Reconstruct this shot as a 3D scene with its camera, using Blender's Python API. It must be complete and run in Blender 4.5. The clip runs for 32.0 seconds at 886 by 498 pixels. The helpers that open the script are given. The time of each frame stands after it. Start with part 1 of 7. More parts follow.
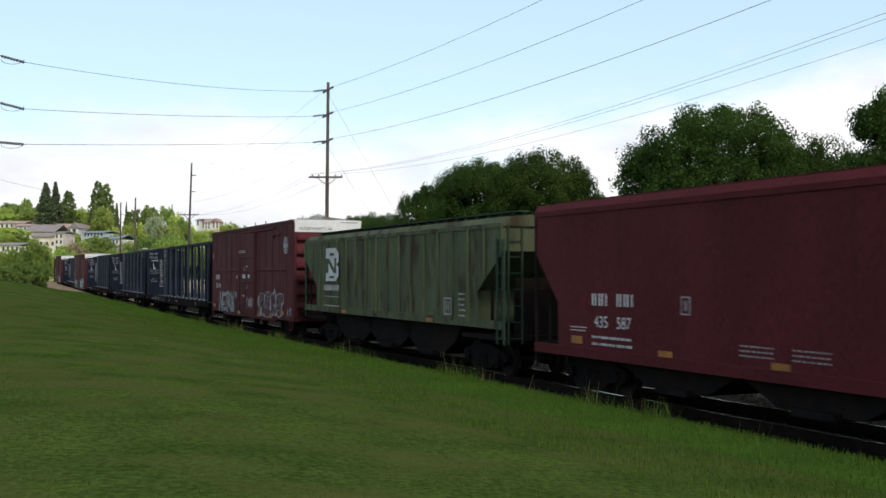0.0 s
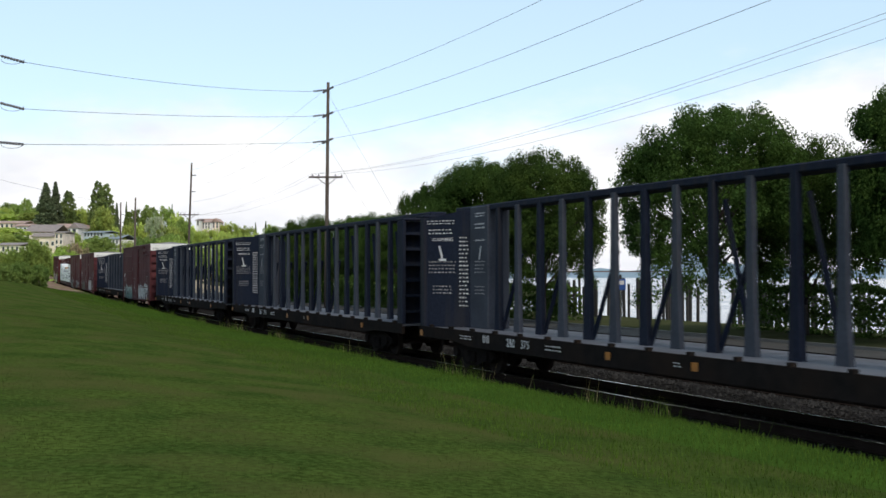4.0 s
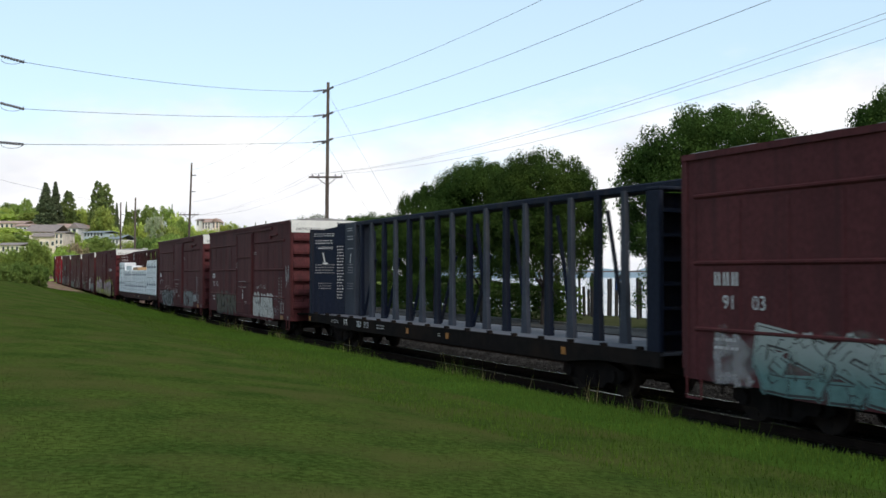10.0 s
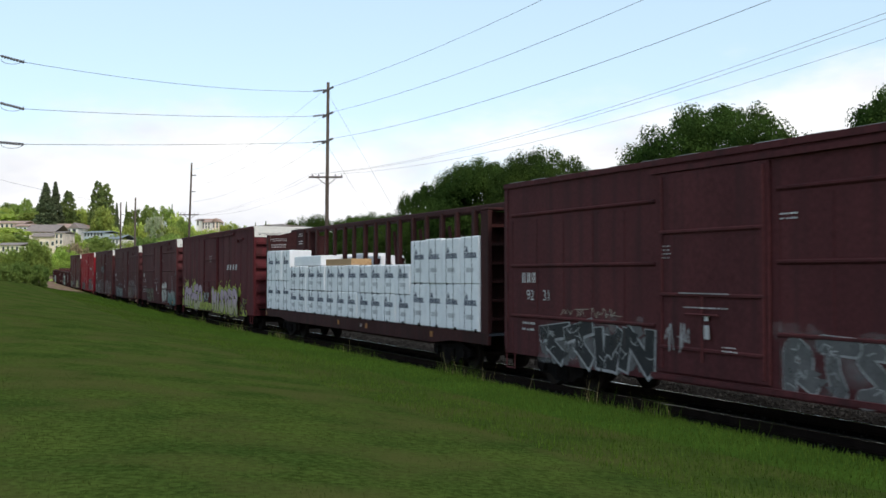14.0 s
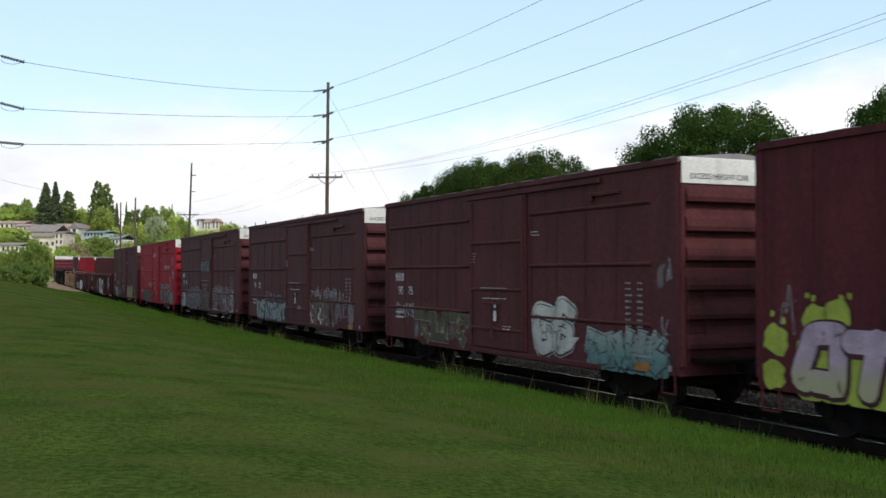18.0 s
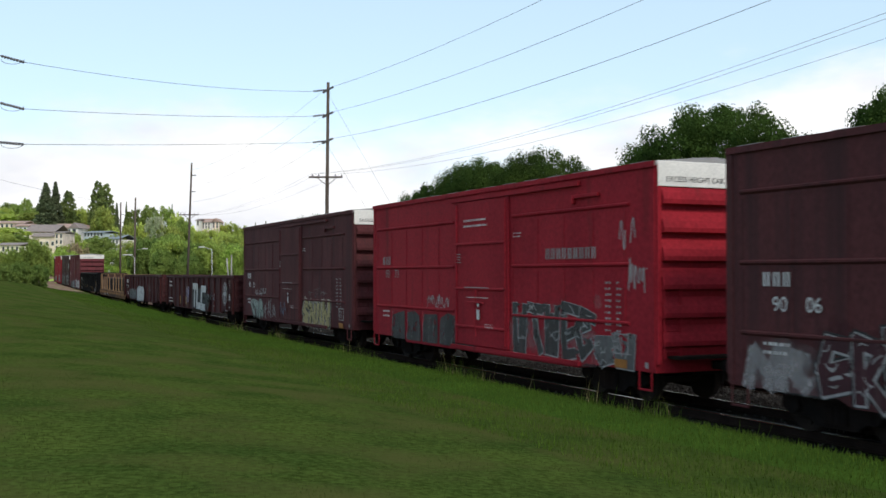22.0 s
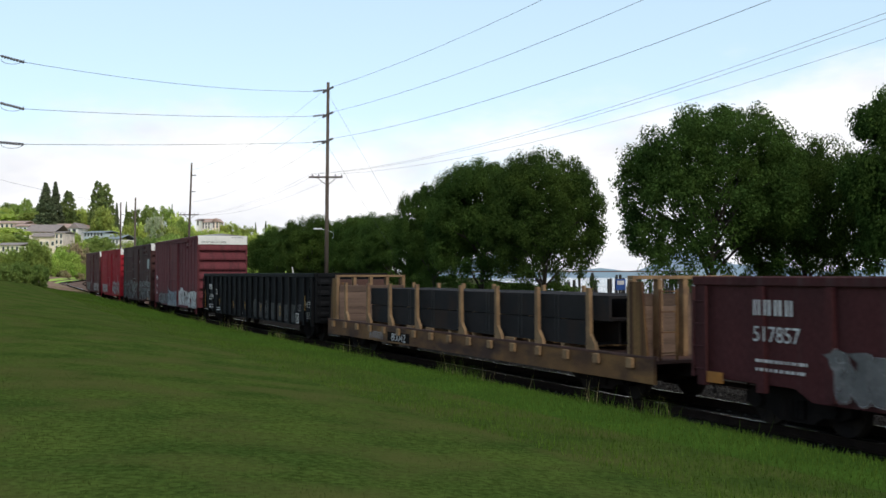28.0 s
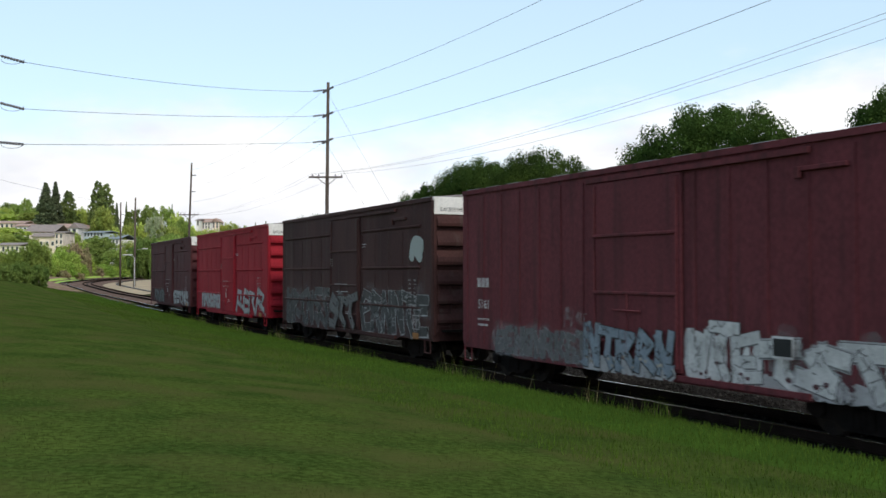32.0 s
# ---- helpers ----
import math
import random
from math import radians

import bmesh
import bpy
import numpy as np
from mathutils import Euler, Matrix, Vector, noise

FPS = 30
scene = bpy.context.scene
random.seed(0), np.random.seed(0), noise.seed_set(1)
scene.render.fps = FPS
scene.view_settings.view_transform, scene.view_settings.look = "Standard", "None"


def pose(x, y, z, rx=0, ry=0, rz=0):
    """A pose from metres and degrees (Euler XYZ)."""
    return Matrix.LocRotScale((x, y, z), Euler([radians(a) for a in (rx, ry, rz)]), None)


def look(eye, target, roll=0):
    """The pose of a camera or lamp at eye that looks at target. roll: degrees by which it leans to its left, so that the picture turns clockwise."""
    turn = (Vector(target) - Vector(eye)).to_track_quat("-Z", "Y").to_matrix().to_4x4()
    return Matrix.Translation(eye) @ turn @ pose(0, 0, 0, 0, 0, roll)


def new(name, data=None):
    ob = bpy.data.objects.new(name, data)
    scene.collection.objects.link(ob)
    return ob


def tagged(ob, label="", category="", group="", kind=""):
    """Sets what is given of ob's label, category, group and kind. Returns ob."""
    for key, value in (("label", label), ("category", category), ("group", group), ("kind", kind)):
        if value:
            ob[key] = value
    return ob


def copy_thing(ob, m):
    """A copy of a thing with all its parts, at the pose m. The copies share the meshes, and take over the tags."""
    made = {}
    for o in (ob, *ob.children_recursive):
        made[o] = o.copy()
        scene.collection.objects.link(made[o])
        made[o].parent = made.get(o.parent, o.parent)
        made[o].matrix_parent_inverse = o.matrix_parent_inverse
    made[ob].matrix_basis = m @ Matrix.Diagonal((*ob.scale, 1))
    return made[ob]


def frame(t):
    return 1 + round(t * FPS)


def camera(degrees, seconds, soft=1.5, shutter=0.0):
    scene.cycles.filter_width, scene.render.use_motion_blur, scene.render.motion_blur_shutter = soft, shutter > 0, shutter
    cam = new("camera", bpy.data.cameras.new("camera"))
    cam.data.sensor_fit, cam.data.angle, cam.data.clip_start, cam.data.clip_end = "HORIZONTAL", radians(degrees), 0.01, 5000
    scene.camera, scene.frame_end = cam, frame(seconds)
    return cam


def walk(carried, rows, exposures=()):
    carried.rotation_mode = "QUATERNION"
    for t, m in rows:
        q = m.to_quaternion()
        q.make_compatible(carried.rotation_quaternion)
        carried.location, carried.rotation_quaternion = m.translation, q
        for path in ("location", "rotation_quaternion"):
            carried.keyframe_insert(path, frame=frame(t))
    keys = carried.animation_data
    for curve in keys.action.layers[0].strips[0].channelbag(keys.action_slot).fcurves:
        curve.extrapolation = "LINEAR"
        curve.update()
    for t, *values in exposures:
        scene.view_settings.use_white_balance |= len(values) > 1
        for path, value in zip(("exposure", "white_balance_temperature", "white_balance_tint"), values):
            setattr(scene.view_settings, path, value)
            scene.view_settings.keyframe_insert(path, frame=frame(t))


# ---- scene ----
cam = camera(45.93, 32.0, soft=1.5, shutter=0.2)
EYE = pose(0.0, 0.0, 2.71, 91.377, 0.0, 0.0)
walk(cam, [(0.0, EYE), (32.0, EYE)], exposures=[(0.0, 0.0), (32.0, 0.0)])

# ---- light: bright broken cloud, soft low sun from over the water ----
SUN_TO = Vector((0.32, -0.74, 0.80)).normalized()
world = bpy.data.worlds.new("world")
scene.world = world
world.use_nodes = True
wn, wl = world.node_tree.nodes, world.node_tree.links
wn.clear()
w_out = wn.new("ShaderNodeOutputWorld")
w_bg = wn.new("ShaderNodeBackground")
w_sky = wn.new("ShaderNodeTexSky")
w_sky.sky_type, w_sky.sun_disc = "NISHITA", False
w_sky.sun_elevation = math.asin(SUN_TO.z)
w_sky.sun_rotation = math.atan2(SUN_TO.x, SUN_TO.y)
w_sky.air_density, w_sky.dust_density, w_sky.ozone_density = 1.0, 0.6, 1.5
w_co = wn.new("ShaderNodeTexCoord")
w_map = wn.new("ShaderNodeMapping")
w_map.inputs["Scale"].default_value = (1.0, 1.0, 2.6)
w_n = wn.new("ShaderNodeTexNoise")
w_n.inputs["Scale"].default_value, w_n.inputs["Detail"].default_value = 2.1, 7.0
w_n.inputs["Roughness"].default_value = 0.55
w_sep = wn.new("ShaderNodeSeparateXYZ")
w_h = wn.new("ShaderNodeMapRange")      # more cloud towards the horizon
w_h.inputs["From Min"].default_value, w_h.inputs["From Max"].default_value = 0.06, 0.21
w_h.inputs["To Min"].default_value, w_h.inputs["To Max"].default_value = 0.34, -0.15
w_add = wn.new("ShaderNodeMath")
w_r = wn.new("ShaderNodeMapRange")
w_r.interpolation_type = "SMOOTHSTEP"
w_r.inputs["From Min"].default_value, w_r.inputs["From Max"].default_value = 0.50, 0.68
w_n2 = wn.new("ShaderNodeTexNoise")     # grey undersides
w_n2.inputs["Scale"].default_value, w_n2.inputs["Detail"].default_value = 5.0, 6.0
w_c = wn.new("ShaderNodeMix")
w_c.data_type = "RGBA"
w_c.inputs[6].default_value, w_c.inputs[7].default_value = (10.3, 10.5, 11.2, 1), (12.6, 12.6, 12.7, 1)
w_r2 = wn.new("ShaderNodeMapRange")
w_r2.inputs["From Min"].default_value, w_r2.inputs["From Max"].default_value = 0.36, 0.52
w_tint = wn.new("ShaderNodeMix")
w_tint.data_type, w_tint.blend_type = "RGBA", "ADD"
w_tint.inputs[0].default_value = 1.0
w_tint.inputs[7].default_value = (4.9, 6.2, 6.9, 1)
w_m = wn.new("ShaderNodeMix")
w_m.data_type = "RGBA"
wl.new(w_co.outputs["Generated"], w_map.inputs["Vector"])
wl.new(w_map.outputs["Vector"], w_n.inputs["Vector"])
wl.new(w_map.outputs["Vector"], w_n2.inputs["Vector"])
wl.new(w_co.outputs["Generated"], w_sep.inputs["Vector"])
wl.new(w_sep.outputs["Z"], w_h.inputs["Value"])
wl.new(w_n.outputs["Fac"], w_add.inputs[0])
wl.new(w_h.outputs["Result"], w_add.inputs[1])
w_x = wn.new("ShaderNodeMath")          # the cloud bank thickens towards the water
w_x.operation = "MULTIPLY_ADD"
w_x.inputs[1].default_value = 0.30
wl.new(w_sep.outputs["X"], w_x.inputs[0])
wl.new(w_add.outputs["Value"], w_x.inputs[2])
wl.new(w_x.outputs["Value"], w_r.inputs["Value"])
wl.new(w_n2.outputs["Fac"], w_r2.inputs["Value"])
wl.new(w_r2.outputs["Result"], w_c.inputs[0])
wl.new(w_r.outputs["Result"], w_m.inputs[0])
wl.new(w_sky.outputs["Color"], w_tint.inputs[6])
wl.new(w_tint.outputs[2], w_m.inputs[6])
wl.new(w_c.outputs[2], w_m.inputs[7])
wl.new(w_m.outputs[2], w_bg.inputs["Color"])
w_bg.inputs["Strength"].default_value = 0.085
wl.new(w_bg.outputs["Background"], w_out.inputs["Surface"])

sun = new("sun", bpy.data.lights.new("sun", "SUN"))
sun.data.energy, sun.data.angle, sun.data.color = 2.2, radians(10), (1.0, 0.93, 0.82)
sun.matrix_world = look(SUN_TO * 50, (0, 0, 0))


# ---- materials ----
def ramp(nodes, links, value, a, b, lo, hi):
    m = nodes.new("ShaderNodeMapRange")
    m.inputs["From Min"].default_value, m.inputs["From Max"].default_value = lo, hi
    links.new(value, m.inputs["Value"])
    x = nodes.new("ShaderNodeMix")
    x.data_type = "RGBA"
    links.new(m.outputs["Result"], x.inputs[0])
    for k, c in ((6, a), (7, b)):
        if isinstance(c, tuple):
            x.inputs[k].default_value = (*c, 1)
        else:
            links.new(c, x.inputs[k])
    return x.outputs[2]


def mat(name, base, other=None, rough=0.7, metal=0.0, scale=3.0, stretch=(1, 1, 1), fine=40.0, bump=0.15,
        stain=None, stain_lo=0.55, stain_hi=0.75, stain_scale=0.8, stain_stretch=(1, 1, 1), vary=0.0, island=0.0, spec=0.25, grit=0.15):
    """A surface: base and other mixed by a coarse noise, a fine grain, a second layer of stains, and relief."""
    m = bpy.data.materials.new(name)
    m.use_nodes = True
    n, l = m.node_tree.nodes, m.node_tree.links
    bsdf = n["Principled BSDF"]
    other = other or tuple(c * 0.75 for c in base)
    co = n.new("ShaderNodeTexCoord")
    info = n.new("ShaderNodeObjectInfo")
    off = n.new("ShaderNodeVectorMath")
    off.operation = "MULTIPLY_ADD"
    cmb = n.new("ShaderNodeCombineXYZ")
    for k in range(3):
        l.new(info.outputs["Random"], cmb.inputs[k])
    l.new(cmb.outputs["Vector"], off.inputs[0])
    off.inputs[1].default_value = (31.0, 17.0, 23.0)
    l.new(co.outputs["Object"], off.inputs[2])

    def tex(sc, st, detail):
        mp = n.new("ShaderNodeMapping")
        mp.inputs["Scale"].default_value = st
        l.new(off.outputs["Vector"], mp.inputs["Vector"])
        t = n.new("ShaderNodeTexNoise")
        t.inputs["Scale"].default_value, t.inputs["Detail"].default_value = sc, detail
        l.new(mp.outputs["Vector"], t.inputs["Vector"])
        return t.outputs["Fac"]

    coarse, grain = tex(scale, stretch, 6.0), tex(fine, stretch, 3.0)
    col = ramp(n, l, coarse, base, other, 0.35, 0.65)
    dark = n.new("ShaderNodeMix")
    dark.data_type, dark.blend_type = "RGBA", "MULTIPLY"
    l.new(col, dark.inputs[6])
    l.new(ramp(n, l, grain, (1 - grit * 1.2,) * 3, (1 + grit * 0.8,) * 3, 0.3, 0.7), dark.inputs[7])
    dark.inputs[0].default_value = 0.8
    col = dark.outputs[2]
    if stain:
        s = tex(stain_scale, stain_stretch, 8.0)
        col = ramp(n, l, s, col, stain, stain_lo, stain_hi)
    for k, by_island in ((island, True), (vary, False)):
        if not k:
            continue
        v = n.new("ShaderNodeHueSaturation")
        mr = n.new("ShaderNodeMapRange")
        mr.inputs["To Min"].default_value, mr.inputs["To Max"].default_value = 1 - k, 1 + k
        if by_island:
            g = n.new("ShaderNodeNewGeometry")
            l.new(g.outputs["Random Per Island"], mr.inputs["Value"])
        else:
            l.new(info.outputs["Random"], mr.inputs["Value"])
        l.new(mr.outputs["Result"], v.inputs["Value"])
        l.new(col, v.inputs["Color"])
        col = v.outputs["Color"]
    l.new(col, bsdf.inputs["Base Color"])
    rr = n.new("ShaderNodeMapRange")
    rr.inputs["To Min"].default_value, rr.inputs["To Max"].default_value = max(0, rough - 0.12), min(1, rough + 0.12)
    l.new(coarse, rr.inputs["Value"])
    l.new(rr.outputs["Result"], bsdf.inputs["Roughness"])
    bsdf.inputs["Metallic"].default_value = metal
    bsdf.inputs["Specular IOR Level"].default_value = spec
    if bump:
        b = n.new("ShaderNodeBump")
        b.inputs["Strength"].default_value, b.inputs["Distance"].default_value = bump, 0.02
        l.new(grain, b.inputs["Height"])
        l.new(b.outputs["Normal"], bsdf.inputs["Normal"])
    return m


def leafy(name, a, b, glow=0.35, island=0.35, vary=0.0):
    """Foliage: two greens by leaf, and light let through from behind."""
    m = mat(name, a, b, rough=0.8, spec=0.02, scale=0.35, fine=9.0, bump=0.0, island=island, vary=vary)
    n, l = m.node_tree.nodes, m.node_tree.links
    bsdf, out = n["Principled BSDF"], n["Material Output"]
    tr = n.new("ShaderNodeBsdfTranslucent")
    l.new(bsdf.inputs["Base Color"].links[0].from_socket, tr.inputs["Color"])
    mx = n.new("ShaderNodeMixShader")
    mx.inputs[0].default_value = glow
    l.new(bsdf.outputs["BSDF"], mx.inputs[1])
    l.new(tr.outputs["BSDF"], mx.inputs[2])
    l.new(mx.outputs["Shader"], out.inputs["Surface"])
    return m


STREAK = (2.2, 2.2, 0.12)
RUST, DUST, SOOT = (0.09, 0.035, 0.02), (0.16, 0.12, 0.10), (0.02, 0.018, 0.018)


def paint(name, base, other=None, dirt=RUST, lo=0.50, hi=0.74, rough=0.55):
    base, other, dirt = (tuple(q * 0.58 for q in c) if c else None for c in (base, other, dirt))
    return mat(name, base, other, rough=rough + 0.15, spec=0.07, scale=0.8, stretch=(1.0, 1.0, 0.45), fine=22.0, bump=0.08, grit=0.26,
               stain=dirt, stain_lo=lo, stain_hi=hi, stain_scale=1.5, stain_stretch=STREAK)


BROWN = paint("boxcar brown paint", (0.160, 0.047, 0.050), (0.126, 0.040, 0.043), (0.082, 0.034, 0.036))
BROWN2 = paint("dull brown paint", (0.132, 0.046, 0.049), (0.154, 0.049, 0.051), (0.078, 0.037, 0.039))
MAROON = paint("mineral red paint", (0.172, 0.036, 0.042), (0.132, 0.033, 0.039), (0.07, 0.028, 0.026))
MAROON2 = paint("faded mineral red paint", (0.222, 0.056, 0.065), (0.176, 0.050, 0.058), (0.09, 0.036, 0.036))
RED = paint("bright red paint", (0.50, 0.029, 0.046), (0.40, 0.026, 0.040), (0.16, 0.03, 0.03), 0.60, 0.85)
HOPRED = paint("oxide red paint", (0.150, 0.026, 0.032), (0.120, 0.024, 0.028), (0.07, 0.022, 0.022), 0.6, 0.85)
GREEN = mat("faded green paint", (0.090, 0.098, 0.050), (0.058, 0.070, 0.037), rough=0.75, spec=0.12, scale=0.9, stretch=(1.2, 1.2, 0.3), fine=26.0, bump=0.05, stain=(0.040, 0.028, 0.015), stain_lo=0.52, stain_hi=0.66, stain_scale=1.7, stain_stretch=(1.3, 1.3, 0.40))
GREEND = paint("dull green paint", (0.062, 0.105, 0.070), (0.05, 0.085, 0.058), (0.06, 0.05, 0.03))
BLUE = paint("dark blue paint", (0.017, 0.022, 0.042), (0.022, 0.028, 0.047), (0.045, 0.042, 0.046))
BLACK = paint("black paint", (0.008, 0.0085, 0.010), (0.012, 0.0125, 0.014), (0.030, 0.030, 0.031), 0.55, 0.8)
YELLOW = paint("weathered yellow paint", (0.30, 0.17, 0.070), (0.20, 0.110, 0.050), (0.085, 0.040, 0.026), 0.40, 0.58)
STAKE = mat("faded yellow stake paint", (0.22, 0.135, 0.068), (0.145, 0.088, 0.047), rough=0.8, scale=2.0, fine=20, stain=(0.085, 0.045, 0.03), stain_lo=0.56, stain_hi=0.75, stain_scale=2.5)
SILLY = mat("rusty yellow sill paint", (0.19, 0.098, 0.034), (0.095, 0.046, 0.022), rough=0.85, scale=0.9, fine=20, stain=(0.050, 0.026, 0.018), stain_lo=0.44, stain_hi=0.62, stain_scale=1.1, stain_stretch=(0.6, 1, 1.6))
PLANK = mat("worn timber planks", (0.125, 0.082, 0.060), (0.085, 0.056, 0.042), rough=0.9, scale=1.2, stretch=(6, 0.5, 6), fine=18, vary=0.3)
RUSTD = mat("rusty deck", (0.075, 0.036, 0.028), (0.055, 0.030, 0.024), rough=0.9, scale=1.5, fine=16)
GOND = paint("gondola brown paint", (0.108, 0.033, 0.034), (0.080, 0.031, 0.032), (0.12, 0.080, 0.076), 0.54, 0.82)
DIRTY = paint("grimy brown paint", (0.105, 0.046, 0.042), (0.082, 0.040, 0.038), (0.12, 0.085, 0.075), 0.54, 0.80)
WHITE = mat("white panel paint", (0.74, 0.715, 0.67), (0.66, 0.64, 0.60), rough=0.6, scale=1.5, fine=20, bump=0.02, stain=(0.33, 0.29, 0.25), stain_lo=0.62, stain_hi=0.9, stain_stretch=STREAK)
LETTER = mat("white lettering", (0.58, 0.56, 0.55), (0.42, 0.40, 0.40), rough=0.7, scale=2.0, fine=30, bump=0.0)
LETTERD = mat("faded small print", (0.30, 0.28, 0.28), (0.20, 0.18, 0.18), rough=0.7, scale=2.0, fine=30, bump=0.0)
INK = mat("black lettering", (0.02, 0.02, 0.02), rough=0.7, bump=0.0)
ORANGE = mat("orange reflector", (0.34, 0.13, 0.02), (0.20, 0.085, 0.02), rough=0.5, bump=0.0)
YMARK = mat("yellow reflector", (0.36, 0.20, 0.03), rough=0.5, bump=0.0)
STEEL = mat("dark steel", (0.010, 0.009, 0.0085), (0.016, 0.013, 0.012), rough=0.95, spec=0.02, scale=4, fine=30, stain=(0.020, 0.014, 0.011), stain_lo=0.5, stain_hi=0.7)
WHEEL = mat("wheel steel", (0.016, 0.013, 0.012), (0.026, 0.020, 0.016), rough=0.85, spec=0.05, scale=3)
TREAD = mat("bright steel", (0.72, 0.71, 0.70), (0.62, 0.61, 0.60), rough=0.22, metal=1.0, scale=2, bump=0.02)
ROOFM = mat("galvanised roof", (0.33, 0.33, 0.33), (0.24, 0.22, 0.21), rough=0.5, metal=0.4, scale=1.0, stain=(0.14, 0.09, 0.07), stain_lo=0.5, stain_hi=0.7)
POST = mat("blue grey post paint", (0.042, 0.046, 0.060), (0.032, 0.036, 0.047), rough=0.8, scale=1.2, fine=14, stain=(0.05, 0.048, 0.05), stain_lo=0.55, stain_hi=0.8)
DECK = mat("grey deck paint", (0.088, 0.090, 0.104), (0.062, 0.064, 0.075), rough=0.75, scale=1.2, fine=14, stain=(0.09, 0.08, 0.08), stain_lo=0.55, stain_hi=0.8)
WRAP = mat("white lumber wrap", (0.76, 0.76, 0.78), (0.70, 0.70, 0.72), rough=0.42, scale=1.2, fine=5.0, bump=0.35, grit=0.05, stain=(0.58, 0.59, 0.62), stain_lo=0.60, stain_hi=0.85, stain_scale=1.5)
LUMBER = mat("sawn lumber", (0.42, 0.27, 0.14), (0.32, 0.20, 0.10), rough=0.8, scale=2, stretch=(0.2, 6, 6), fine=20)
PIPE = mat("dark steel beam", (0.016, 0.015, 0.016), (0.024, 0.021, 0.021), rough=0.88, spec=0.08, scale=1.2, stain=(0.034, 0.022, 0.017), stain_lo=0.52, stain_hi=0.75)
GRASS = mat("mown lawn", (0.055, 0.079, 0.0162), (0.034, 0.057, 0.0120), rough=1.0, spec=0.0, grit=0.46, scale=0.8, fine=13.0, bump=0.5, stain=(0.060, 0.066, 0.019), stain_lo=0.46, stain_hi=0.66, stain_scale=0.6)
ROADSIDE = mat("dull roadside grass", (0.060, 0.060, 0.030), (0.044, 0.050, 0.022), rough=1.0, spec=0.0, grit=0.35, scale=0.5, fine=14.0, bump=0.3)
LUSH = mat("lush verge turf", (0.045, 0.089, 0.013), (0.034, 0.069, 0.011), rough=1.0, spec=0.0, grit=0.35, scale=0.6, fine=14.0, bump=0.35)
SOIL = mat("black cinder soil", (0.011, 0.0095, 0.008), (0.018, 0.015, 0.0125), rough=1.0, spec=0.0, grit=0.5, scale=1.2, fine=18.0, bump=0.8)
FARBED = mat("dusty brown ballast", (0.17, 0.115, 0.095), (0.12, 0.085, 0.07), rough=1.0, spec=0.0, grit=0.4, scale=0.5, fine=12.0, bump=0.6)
BLADE = leafy("grass blades", (0.072, 0.094, 0.020), (0.047, 0.067, 0.0145), 0.3, 0.36)
TALL = leafy("long verge grass", (0.084, 0.140, 0.018), (0.068, 0.108, 0.018), 0.4, 0.26)
DRY = leafy("dry grass stalks", (0.26, 0.22, 0.10), (0.18, 0.17, 0.07), 0.3)
# ballast, stones and gravel: shade under the cars is put into these dark colours
BALLAST = mat("ballast bed, car shade painted in", (0.017, 0.015, 0.013), (0.011, 0.010, 0.009), rough=1.0, spec=0.0, grit=0.5, scale=1.0, fine=22.0, bump=0.9, stain=(0.024, 0.020, 0.018), stain_lo=0.5, stain_hi=0.68)
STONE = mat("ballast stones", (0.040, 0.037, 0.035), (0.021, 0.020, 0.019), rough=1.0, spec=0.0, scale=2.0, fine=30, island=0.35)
GREYBED = mat("grey gravel bed, car shade painted in", (0.024, 0.022, 0.021), (0.015, 0.014, 0.013), rough=1.0, spec=0.0, grit=0.5, scale=1.0, fine=20.0, bump=0.9)
TIE = mat("creosoted timber", (0.022, 0.018, 0.015), (0.032, 0.027, 0.023), rough=0.9, scale=2, stretch=(6, 0.5, 6), vary=0.25)
RAILM = mat("rusty rail", (0.022, 0.016, 0.013), (0.016, 0.012, 0.010), rough=1.0, spec=0.0, scale=3)
ASPHALT = mat("asphalt", (0.050, 0.045, 0.040), (0.037, 0.034, 0.030), rough=0.9, scale=0.4, fine=30, bump=0.3)
GRAVEL = mat("tan gravel lot", (0.40, 0.32, 0.22), (0.30, 0.24, 0.17), rough=1.0, spec=0.0, scale=0.25, fine=9, bump=0.5)
POLEW = mat("weathered pole timber", (0.115, 0.088, 0.070), (0.070, 0.055, 0.045), rough=0.9, scale=1.5, stretch=(6, 6, 0.3), fine=14, bump=0.4)
WIRE = mat("dull conductor", (0.05, 0.05, 0.06), rough=0.6, bump=0.0)
PORC = mat("grey insulator", (0.16, 0.15, 0.16), (0.10, 0.10, 0.11), rough=0.35, bump=0.0)
BARK = mat("maple bark", (0.055, 0.045, 0.036), (0.035, 0.030, 0.025), rough=0.9, scale=2, stretch=(5, 5, 0.6), fine=18, bump=0.6)
LEAF = leafy("maple leaves", (0.068, 0.114, 0.024), (0.039, 0.075, 0.018), 0.42, 0.32, 0.10)
LEAF2 = leafy("maple leaves lighter", (0.076, 0.118, 0.024), (0.044, 0.077, 0.018), 0.42, 0.32, 0.10)
# hillside and far shrub greens: brighter than real leaves, the hill's sunlight painted in
BUSHL = leafy("yellow-green shrub leaves, sun painted in", (0.40, 0.50, 0.11), (0.27, 0.40, 0.08), 0.4)
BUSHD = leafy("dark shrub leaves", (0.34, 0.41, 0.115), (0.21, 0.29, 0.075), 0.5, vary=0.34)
BUSHN = leafy("green shrub leaves, sun painted in", (0.38, 0.46, 0.11), (0.26, 0.35, 0.085), 0.5, vary=0.34)
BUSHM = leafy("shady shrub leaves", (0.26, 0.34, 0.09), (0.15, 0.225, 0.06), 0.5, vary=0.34)
